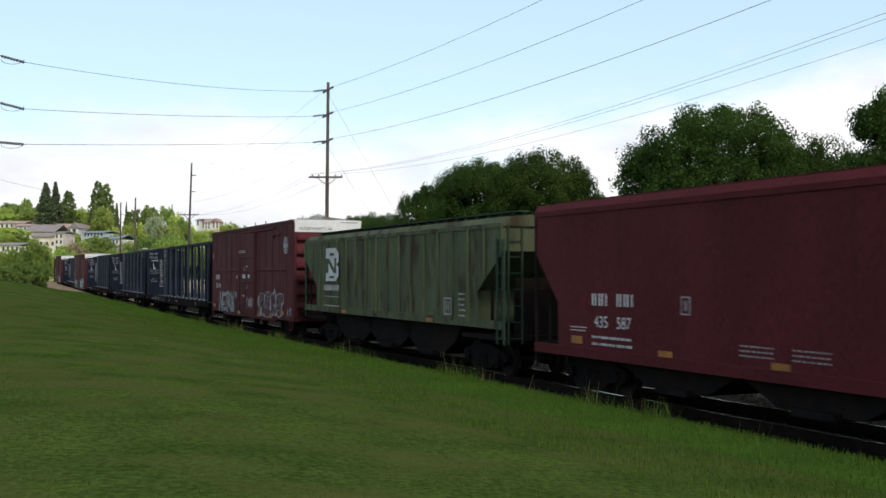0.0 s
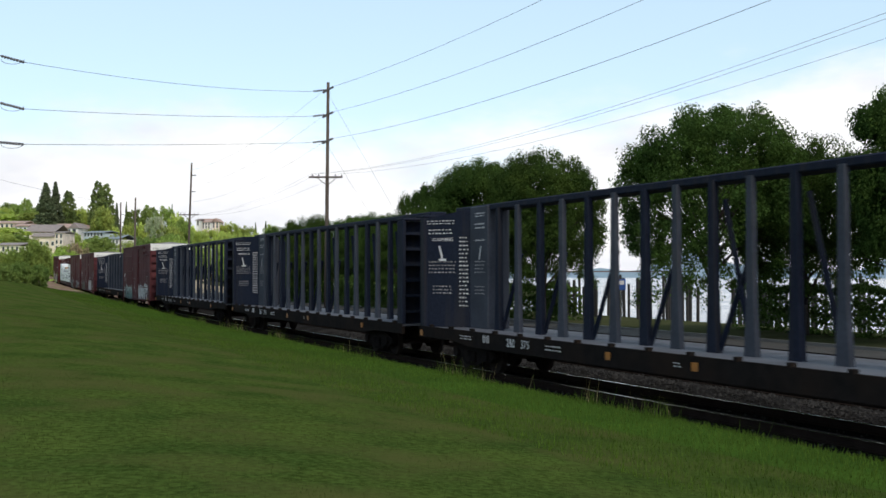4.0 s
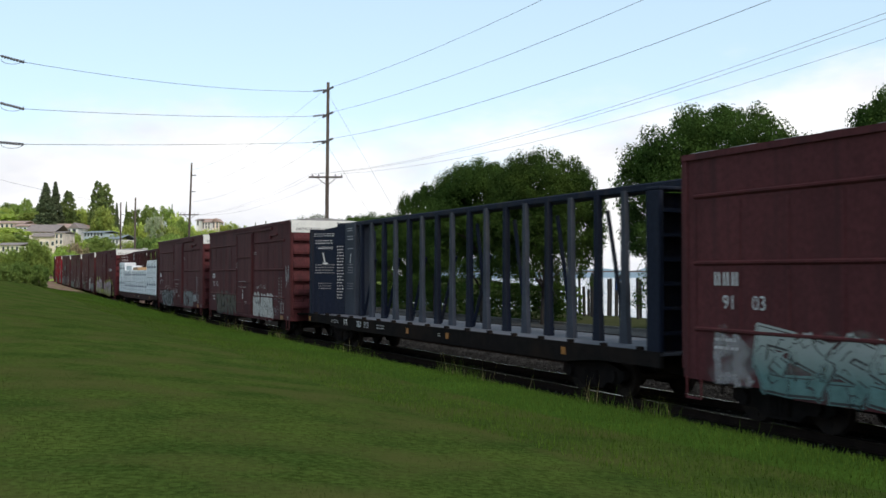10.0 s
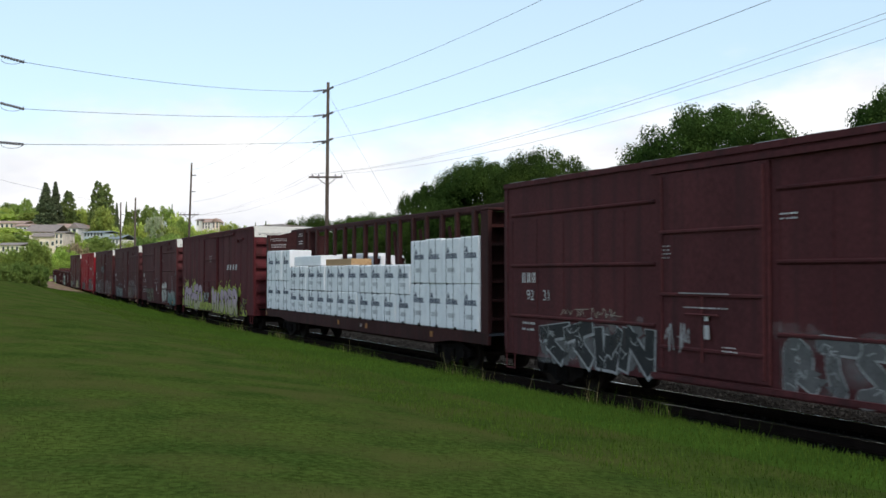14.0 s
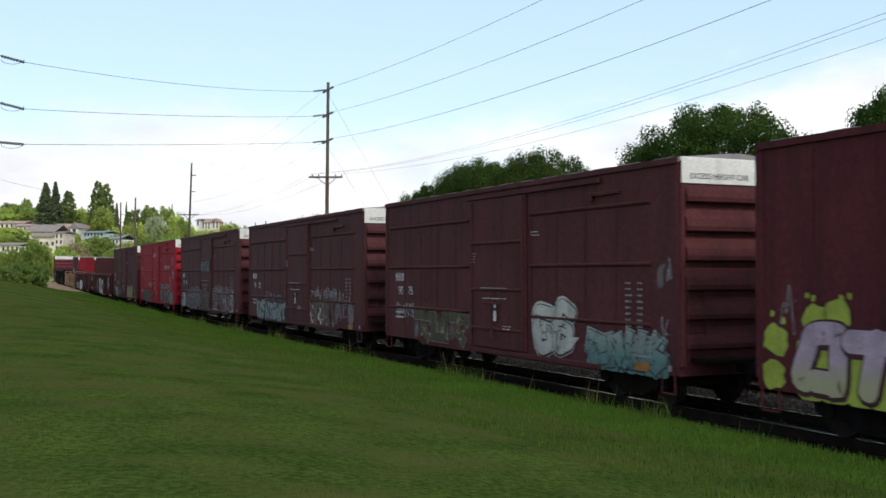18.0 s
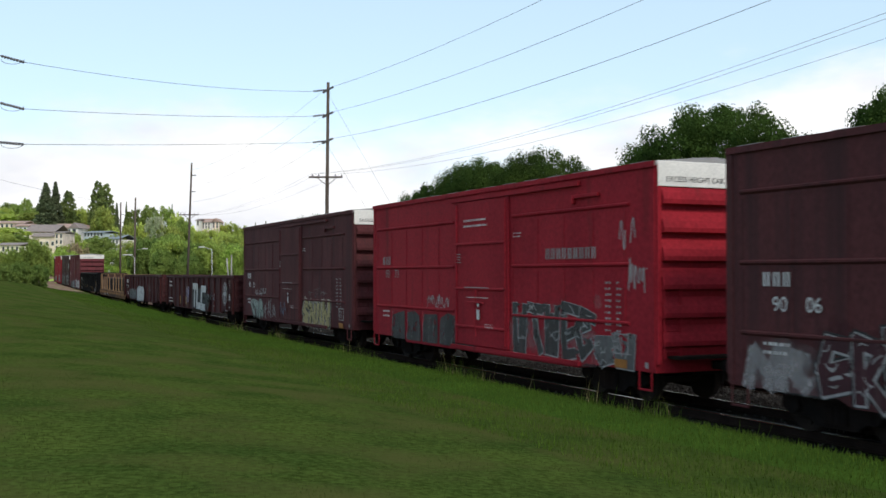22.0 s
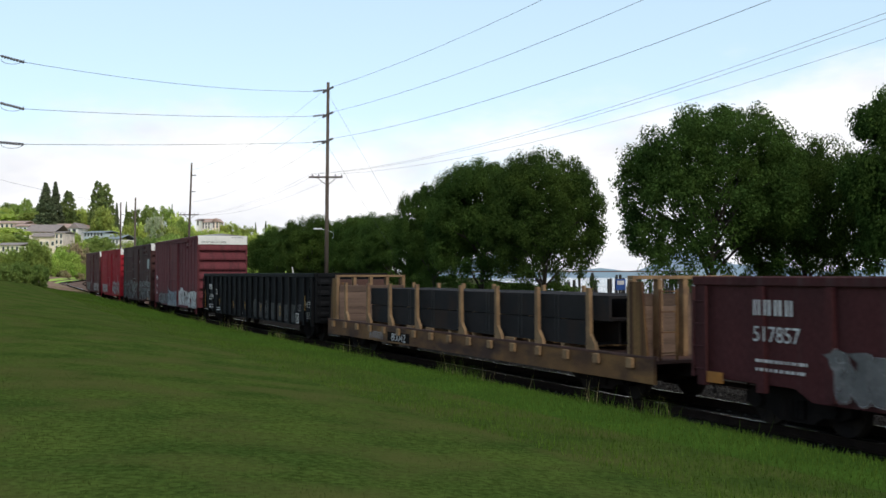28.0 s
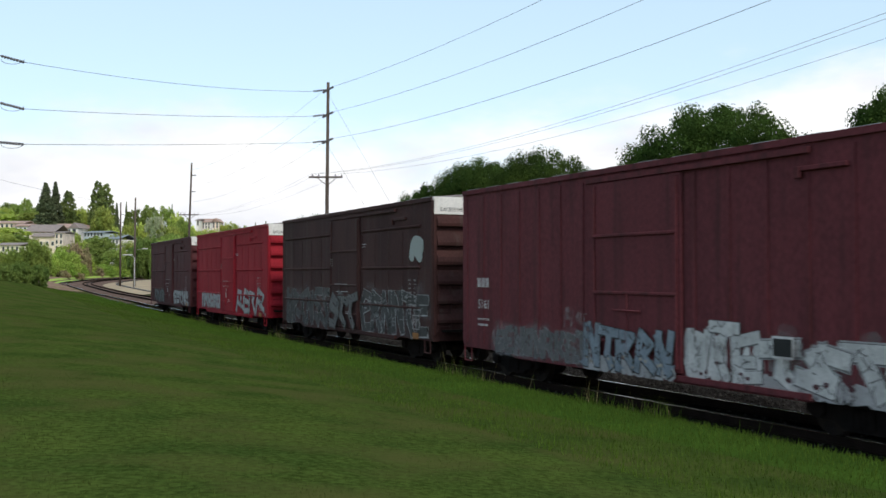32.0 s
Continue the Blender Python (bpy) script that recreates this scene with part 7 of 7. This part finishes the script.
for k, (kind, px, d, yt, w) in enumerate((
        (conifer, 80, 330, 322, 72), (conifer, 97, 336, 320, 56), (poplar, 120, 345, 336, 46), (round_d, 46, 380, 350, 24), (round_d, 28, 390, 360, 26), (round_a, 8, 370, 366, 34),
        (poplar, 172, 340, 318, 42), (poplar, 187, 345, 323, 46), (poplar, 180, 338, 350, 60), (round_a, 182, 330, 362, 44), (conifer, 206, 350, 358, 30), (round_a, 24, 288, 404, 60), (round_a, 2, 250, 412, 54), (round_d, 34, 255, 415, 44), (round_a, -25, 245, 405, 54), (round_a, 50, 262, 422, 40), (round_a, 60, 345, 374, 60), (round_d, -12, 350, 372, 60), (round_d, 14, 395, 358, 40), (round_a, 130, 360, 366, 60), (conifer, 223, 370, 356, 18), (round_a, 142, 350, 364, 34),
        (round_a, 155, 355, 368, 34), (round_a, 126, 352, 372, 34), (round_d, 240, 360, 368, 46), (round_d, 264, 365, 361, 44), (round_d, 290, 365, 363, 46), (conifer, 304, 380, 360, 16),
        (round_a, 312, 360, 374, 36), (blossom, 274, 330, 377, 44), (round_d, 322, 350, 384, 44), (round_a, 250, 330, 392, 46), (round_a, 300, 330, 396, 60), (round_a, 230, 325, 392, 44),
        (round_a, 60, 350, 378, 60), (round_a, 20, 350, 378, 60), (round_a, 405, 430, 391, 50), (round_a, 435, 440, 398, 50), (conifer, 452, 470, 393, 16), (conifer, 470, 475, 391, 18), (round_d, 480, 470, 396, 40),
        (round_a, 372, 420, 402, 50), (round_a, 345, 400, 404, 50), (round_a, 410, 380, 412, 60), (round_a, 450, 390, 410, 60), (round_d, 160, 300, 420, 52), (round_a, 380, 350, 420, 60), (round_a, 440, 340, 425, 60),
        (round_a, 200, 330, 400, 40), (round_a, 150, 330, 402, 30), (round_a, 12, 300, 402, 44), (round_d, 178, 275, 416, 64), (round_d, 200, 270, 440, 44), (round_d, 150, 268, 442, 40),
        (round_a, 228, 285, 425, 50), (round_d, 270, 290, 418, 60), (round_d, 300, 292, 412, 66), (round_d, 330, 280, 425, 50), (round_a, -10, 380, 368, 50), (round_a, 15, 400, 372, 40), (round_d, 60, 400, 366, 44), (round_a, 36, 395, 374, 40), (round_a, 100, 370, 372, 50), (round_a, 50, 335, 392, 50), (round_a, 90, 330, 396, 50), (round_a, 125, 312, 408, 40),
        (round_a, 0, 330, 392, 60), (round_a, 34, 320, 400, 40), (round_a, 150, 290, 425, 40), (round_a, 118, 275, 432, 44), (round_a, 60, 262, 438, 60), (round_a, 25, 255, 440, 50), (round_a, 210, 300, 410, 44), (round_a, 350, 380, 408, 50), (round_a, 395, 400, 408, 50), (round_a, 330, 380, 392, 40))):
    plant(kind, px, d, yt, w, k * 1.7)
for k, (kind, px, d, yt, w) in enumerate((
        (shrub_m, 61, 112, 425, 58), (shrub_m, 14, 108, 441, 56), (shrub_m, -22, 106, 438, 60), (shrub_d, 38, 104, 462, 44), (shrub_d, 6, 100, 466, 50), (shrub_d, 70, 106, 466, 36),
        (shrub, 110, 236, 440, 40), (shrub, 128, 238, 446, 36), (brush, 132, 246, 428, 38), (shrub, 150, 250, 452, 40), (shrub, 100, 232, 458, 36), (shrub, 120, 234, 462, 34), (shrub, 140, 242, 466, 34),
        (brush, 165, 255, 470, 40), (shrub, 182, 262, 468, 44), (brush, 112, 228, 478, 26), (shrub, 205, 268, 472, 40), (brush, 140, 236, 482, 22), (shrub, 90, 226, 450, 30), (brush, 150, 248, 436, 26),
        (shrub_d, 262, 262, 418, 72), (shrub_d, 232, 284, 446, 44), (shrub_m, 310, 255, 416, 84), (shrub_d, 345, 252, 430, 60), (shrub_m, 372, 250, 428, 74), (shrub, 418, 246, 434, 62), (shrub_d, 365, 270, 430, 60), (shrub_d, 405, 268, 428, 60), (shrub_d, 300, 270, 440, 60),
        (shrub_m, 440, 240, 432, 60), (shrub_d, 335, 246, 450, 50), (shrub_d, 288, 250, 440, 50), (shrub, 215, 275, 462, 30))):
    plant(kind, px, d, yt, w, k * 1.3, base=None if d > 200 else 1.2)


def house(name, px, d, width, ybase, yeave, yroof, wall_c, roof_c, label, floors=2, cols=4, gable="x", depth=9.0, turn=0.0):
    root = new(name)
    x, y, z = on_hill(px, d)
    zb, ze, zr = (2.71 + (485.5 - q) / 1850 * d for q in (ybase, yeave, yroof))
    w = width / 1850 * d
    root.matrix_world = Matrix.Translation((x, d, zb)) @ Matrix.Rotation(turn, 4, "Z")
    H, R = ze - zb, zr - zb
    wm = bpy.data.materials.get("house wall " + wall_c) or mat("house wall " + wall_c, {"beige": (0.84, 0.70, 0.60), "white": (0.88, 0.82, 0.78), "cream": (0.80, 0.72, 0.54), "blue": (0.50, 0.57, 0.60)}[wall_c], rough=0.8, scale=0.6, fine=8)
    rm = bpy.data.materials.get("roof " + roof_c) or mat("roof " + roof_c, {"grey": (0.29, 0.24, 0.22), "brown": (0.42, 0.29, 0.24), "slate": (0.24, 0.27, 0.29)}[roof_c], rough=0.85, scale=1.5, fine=10)
    gm = bpy.data.materials.get("window glass") or mat("window glass", (0.05, 0.06, 0.07), rough=0.1, spec=0.6, bump=0.0)
    bm = BM()
    box(bm, -w / 2, w / 2, 0, depth, -6.0, H)
    part("wall", bm, wm, root)
    bm = BM()
    if gable == "x":
        prism(bm, [(-0.4, H), (depth / 2, R), (depth + 0.4, H), (depth + 0.4, H + 0.18), (depth / 2, R + 0.18), (-0.4, H + 0.18)], -w / 2 - 0.4, w / 2 + 0.4, "x")
    else:
        prism(bm, [(-w / 2 - 0.4, H), (w / 2 + 0.4, H), (0, R)], -0.4, depth + 0.4)
    part("roof", fix(bm), rm, root)
    for r in range(floors):
        for c in range(cols):
            cx = -w / 2 + (c + 0.5) * w / cols
            cz = H * (r + 0.5) / floors
            bm = BM()
            box(bm, cx - w / cols * 0.26, cx + w / cols * 0.26, -0.06, 0.02, cz - 0.65, cz + 0.65)
            wd = part("window", bm, WHITE, root, "white-framed window")
            bm = BM()
            box(bm, cx - w / cols * 0.21, cx + w / cols * 0.21, -0.08, -0.05, cz - 0.52, cz + 0.52)
            part("pane", bm, gm, wd)
    return tagged(root, label, "house", group="houses on the hillside")


house("house", 70, 296, 52, 440, 411, 397, "beige", "grey", "beige terraced house with a grey roof on the hill", 2, 5, depth=12)
house("house", 78, 291, 40, 443, 420, 414, "beige", "grey", "beige lower wing with a grey porch roof", 1, 4, depth=4)
house("house", 104, 290, 15, 444, 413, 410, "beige", "grey", "narrow beige house wing with a flat roof", 3, 2)
house("house", 112, 322, 34, 414, 404, 396, "beige", "brown", "small beige house with a brown roof", 1, 3)
house("house", 131, 318, 14, 414, 404, 394, "white", "grey", "white gabled house on the hill", 1, 1, "y")
house("house", 146, 330, 12, 412, 403, 397, "cream", "brown", "cream gabled house on the hill", 1, 1, "y")
house("house", 16, 312, 50, 404, 396, 391, "beige", "brown", "long beige house with a low brown roof on the hill", 1, 6)
house("house", 36, 304, 24, 412, 401, 396, "white", "brown", "white house with a low brown roof on the hill", 1, 3)
house("house", 14, 225, 40, 447, 435, 430, "cream", "grey", "low cream house below the hill", 1, 5)
house("house", 46, 400, 14, 381, 377, 373, "white", "grey", "small white house among hilltop trees", 1, 2)
house("house", 362, 420, 20, 405, 394, 387, "white", "brown", "white house with a red brown roof on the hill", 2, 4)
house("house", 381, 425, 12, 404, 393, 386, "beige", "brown", "beige gabled house with a red brown roof", 2, 2, "y")
house("house", 350, 415, 6, 399, 391, 387, "white", "grey", "narrow white house on the hill", 2, 1)
house("house", 165, 312, 40, 418, 413, 409, "blue", "slate", "long low building with a blue-grey roof", 1, 6, turn=-0.3)
house("house", 198, 296, 28, 433, 424, 416, "white", "slate", "low white building with a blue-grey roof", 1, 4, turn=-0.3)

# ---- shore: pilings, hedge, lamps, sign, cone ----
PILE = mat("wet piling timber", (0.034, 0.030, 0.028), (0.022, 0.020, 0.019), scale=1.5, stretch=(4, 4, 0.5))
rng = random.Random(12)
for c, n in ((965, 3), (985, 2), (1008, 3), (1030, 2), (1060, 2), (1085, 4), (1102, 3), (1140, 3), (1183, 4), (1196, 2), (1225, 2), (1262, 2), (1310, 4), (1330, 4), (1348, 4), (1370, 3), (1395, 3), (1420, 4), (1450, 3), (1490, 4), (1530, 3)):
    for k in range(n + 2):
        d = rng.uniform(72, 92)
        x = ray_point(c + rng.uniform(-13, 13), d)
        bm = BM()
        rod(bm, (0, 0, -1.6), (rng.uniform(-0.1, 0.1), rng.uniform(-0.1, 0.1), rng.uniform(3.2, 4.7)), 0.125, 0.11, 8)
        p_ = part("piling", bm, PILE)
        p_.location = (x, d, -1.9)
        tagged(p_, "dark weathered timber piling standing in the bay", "piling", group="pilings in the bay")


def hedge(x0, y0, x1, y1, h, w, label):
    r2 = np.random.default_rng(7)
    a, b = np.array([x0, y0, 0.0]), np.array([x1, y1, 0.0])
    L = np.linalg.norm(b - a)
    n = int(L * 900)
    t = r2.uniform(0, 1, (n, 1))
    nrm = np.array([-(b - a)[1], (b - a)[0], 0]) / L
    q = r2.uniform(-1, 1, (n, 2))
    big = np.abs(q).argmax(axis=1)
    q[np.arange(n), big] = np.sign(q[np.arange(n), big]) * r2.uniform(0.8, 1.0, n)
    pts = a + (b - a) * t + nrm * q[:, :1] * w / 2
    pts[:, 2] = -0.5 + h * (0.5 + 0.5 * q[:, 1]) + 0.12 * np.sin(t[:, 0] * L * 1.7)
    return tagged(part("hedge", tuple(v.tolist() for v in leaves(pts, 0.10, r2)), LEAF), label, "hedge")


hedge(ray_point(1312, 57), 57, ray_point(1720, 44), 44, 2.6, 1.6, "dark clipped hedge along the shore")

hedge(ray_point(470, 122), 122, ray_point(800, 78), 78, 3.0, 1.8, "dense dark undergrowth below the far maples")
hedge(ray_point(800, 78), 78, ray_point(1015, 66), 66, 2.5, 1.6, "dark undergrowth below the maples by the water")


def street_lamp(px, d, ytop, side):
    root = new("street_lamp")
    root.matrix_world = Matrix.Translation((ray_point(px, d), d, -0.3))
    H = 3.0 + (485.5 - ytop) / 1850 * d
    bm = BM()
    rod(bm, (0, 0, 0), (0, 0, H), 0.11, 0.06, 8)
    part("post", bm, TREAD, root)
    bm = BM()
    rod(bm, (0, 0, H), (side * 1.2, 0, H + 0.35), 0.045, 0.04, 6)
    part("arm", bm, TREAD, root)
    bm = BM()
    box(bm, min(side * 1.1, side * 1.9), max(side * 1.1, side * 1.9), -0.14, 0.14, H + 0.3, H + 0.44, 0.04)
    part("lamp_head", bm, WHITE, root)
    return tagged(root, "slim grey street lamp with a short arm", "street lamp", group="street lamps along the road")


street_lamp(590, 100, 412, -1)
street_lamp(375, 150, 442, -1)
street_lamp(238, 170, 455, -1)
bm = BM()
rod(bm, (0, 0, 0), (0, 0, 2.9), 0.05, n=6)
sg = part("sign_post", bm, TREAD)
sg.location = (ray_point(1098, 66), 66, -0.5)
bm = BM()
box(bm, -0.32, 0.32, -0.05, 0.0, 2.2, 2.9, 0.02)
part("sign_board", bm, mat("blue sign paint", (0.03, 0.08, 0.28), rough=0.4, bump=0.0), sg, "blue notice board")
bm = BM()
box(bm, -0.22, 0.22, -0.062, -0.054, 2.55, 2.8)
part("sign_text", bm, LETTER, sg)
tagged(sg, "blue notice board on a post by the water", "sign")
bm = BM()
rod(bm, (0, 0, 0.04), (0, 0, 0.60), 0.10, 0.03, 14)
box(bm, -0.15, 0.15, -0.15, 0.15, 0.0, 0.04)
cone = part("traffic_cone", bm, mat("orange plastic", (0.50, 0.05, 0.03), rough=0.5, bump=0.0))
cone.location = (ray_point(1272, 41), 41, float(ground_z(20, 20)) + 0.0)
tagged(cone, "small orange plastic traffic cone by the road", "traffic cone")
# low far shore across the bay, the haze of distance painted in as pale blue
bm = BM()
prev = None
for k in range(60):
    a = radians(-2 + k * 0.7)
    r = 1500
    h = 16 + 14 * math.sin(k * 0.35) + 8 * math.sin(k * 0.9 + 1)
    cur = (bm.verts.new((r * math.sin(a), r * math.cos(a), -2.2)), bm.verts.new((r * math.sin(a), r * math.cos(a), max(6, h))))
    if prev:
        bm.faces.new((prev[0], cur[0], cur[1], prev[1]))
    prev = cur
tagged(part("backdrop", bm, mat("far shore, haze painted in", (0.30, 0.38, 0.44), (0.26, 0.35, 0.42), rough=1.0, scale=0.01, bump=0.0)), "far shore across the bay, blue distance haze painted into its colour", "far shore", kind="structure")


# ---- grass, ties and ballast stones ----
def blades(name, n, smin, smax, latmin, latmax, hmin, hmax, wid, material, label, seed, power=1.0, clumpy=0.0, fall=1.0):
    r2 = np.random.default_rng(seed)
    S = smin + (smax - smin) * r2.uniform(0, 1, n) ** power
    L = latmax - (latmax - latmin) * r2.uniform(0, 1, n) ** fall
    if clumpy:
        keep = (np.sin(S * 1.9 + 3 * np.sin(S * 0.37)) + np.sin(S * 0.83 + 1) + r2.normal(0, 0.5, n)) > clumpy
        S, L = S[keep], L[keep]
        n = len(S)
    x, y, bed, a = line(S, L)
    z = ground_z(S, L) - 0.01
    h = r2.uniform(hmin, hmax, n)
    t = r2.uniform(0, math.tau, n)
    lean = h * r2.uniform(0.1, 0.6, n)
    dx, dy = np.cos(t), np.sin(t)
    w = wid * r2.uniform(0.7, 1.4, n)
    b = np.stack([np.c_[x - dy * w, y + dx * w, z], np.c_[x + dy * w, y - dx * w, z], np.c_[x + dx * lean, y + dy * lean, z + h]], axis=1).reshape(-1, 3)
    f = np.arange(n * 3).reshape(-1, 3)
    return tagged(part(name, (b.tolist(), f.tolist()), material), label, "grass", kind="stuff")


blades("lawn_grass", 230000, 3.0, 50.0, -14.5, EDGE, 0.012, 0.032, 0.004, BLADE, "short mown lawn grass", 41, 1.7)
blades("verge_grass", 130000, 1.0, 130.0, EDGE - 4.6, EDGE + 0.22, 0.03, 0.12, 0.006, TALL, "long bright green grass along the track", 42, 1.5, 0.0, 1.7)
blades("verge_grass", 8000, 1.0, 90.0, EDGE - 0.25, EDGE + 0.40, 0.12, 0.40, 0.006, TALL, "tall grass tufts at the edge of the track", 43, 1.3, 0.7)
blades("verge_grass", 1500, 1.0, 60.0, EDGE, EDGE + 0.75, 0.2, 0.55, 0.006, TALL, "thin upright grass growing in the cinders", 46, 1.2, 0.9)
blades("dry_stalks", 1100, 1.0, 60.0, EDGE - 0.1, EDGE + 0.8, 0.3, 0.68, 0.006, DRY, "dry pale grass stalks at the edge of the track", 44, 1.2, 0.8)

# stones on the ballast that the eye can reach
r3 = np.random.default_rng(9)
n = 42000
S = 2 + 50 * r3.uniform(0, 1, n) ** 1.2
Lr = np.where(r3.uniform(0, 1, n) < 0.97, 0.86 + 5.6 * r3.uniform(0, 1, n) ** 1.3, r3.uniform(-2.1, 0.6, n))
x, y, bed, a = line(S, Lr)
near = np.minimum(np.abs(Lr), np.abs(Lr - 4.3))
z = bed - 0.18 - 0.30 * smooth01((near - 1.35) / 0.8)
sz = r3.uniform(0.025, 0.055, n)
base = np.array([(1, 0, 0), (-1, 0, 0), (0, 1, 0), (0, -1, 0), (0, 0, 1), (0, 0, -1)], float)
P = base[None] * sz[:, None, None] * r3.uniform(0.6, 1.3, (n, 6, 1)) + np.stack([x, y, z], 1)[:, None]
tri = np.array([(0, 2, 4), (2, 1, 4), (1, 3, 4), (3, 0, 4), (2, 0, 5), (1, 2, 5), (3, 1, 5), (0, 3, 5)])
F = (tri[None] + (np.arange(n) * 6)[:, None, None]).reshape(-1, 3)
tagged(part("ballast_stones", (P.reshape(-1, 3).tolist(), F.tolist()), STONE), "loose grey crushed ballast stones", "ballast stones", kind="stuff")

# ties: the near ones singly, the far ones together
ballast = bpy.data.objects["ballast"]
bm = BM()
box(bm, -0.115, 0.115, -1.30, 1.30, -0.09, 0.09, 0.01)
tie_me = part("tie", bm, TIE)
tie_data = tie_me.data
bpy.data.objects.remove(tie_me)
rng = random.Random(3)
for k in range(290):
    s = 1.0 + k * 0.52
    p_ = at_line(s, 0.0, -0.235)
    t = share("tie", tie_data, ballast, Matrix.Translation(p_) @ Matrix.Rotation(float(line(s)[3]) + rng.uniform(-0.01, 0.01), 4, "Z"))
bm = BM()
for k in range(480):
    s = 1.0 + k * 0.55
    for lat in (0.0, 4.3):
        if lat == 0.0 and s < 152:
            continue
        p_, a_ = at_line(s, lat, -0.235), float(line(s)[3])
        vs_ = [Vector((sx * 0.115, sy * 1.3, sz_ * 0.09)) for sz_ in (-1, 1) for sy in (-1, 1) for sx in (-1, 1)]
        v = [bm.verts.new(p_ + Matrix.Rotation(a_, 3, "Z") @ q) for q in vs_]
        for q in ((4, 5, 7, 6), (0, 1, 5, 4), (2, 6, 7, 3), (0, 4, 6, 2), (1, 3, 7, 5)):
            bm.faces.new([v[i] for i in q])
tagged(part("far_ties", bm, TIE, ballast), kind="stuff")


# ---- what moves ----
def car_pose(s, half=6.0):
    a, b = at_line(max(-118.0, min(455.0, s - half))), at_line(max(-118.0, min(455.0, s + half)))
    d = a - b
    m = (a + b) / 2
    if s - half < -115:
        d = at_line(-110) - at_line(-104)
        m = at_line(-110) + d.normalized() * (-110 - s)
    if s + half > 450:
        d = at_line(440) - at_line(446)
        m = at_line(443) - d.normalized() * (s - 443)
    yaw = math.atan2(d.y, d.x)
    pitch = math.atan2(-d.z, math.hypot(d.x, d.y))
    return Matrix.Translation(m) @ Euler((0, pitch, yaw)).to_matrix().to_4x4()


def motions():
    times = [k * 0.5 for k in range(65)]
    for car, s in CARS:
        walk(car, [(t, car_pose(s - ran(t))) for t in times])
    for wheel, s, at in WHEELSETS:               # roll while the axle passes near by
        rows = []
        for k in range(0, 961):
            t = k / 30
            if k in (0, 960) or -5.0 < s - ran(t) < 42.0:
                rows.append((t, Matrix.Translation(at) @ Matrix.Rotation(max(-5.0, min(42.0, s - ran(t))) / -0.43, 4, "Y")))
        walk(wheel, rows)


motions()
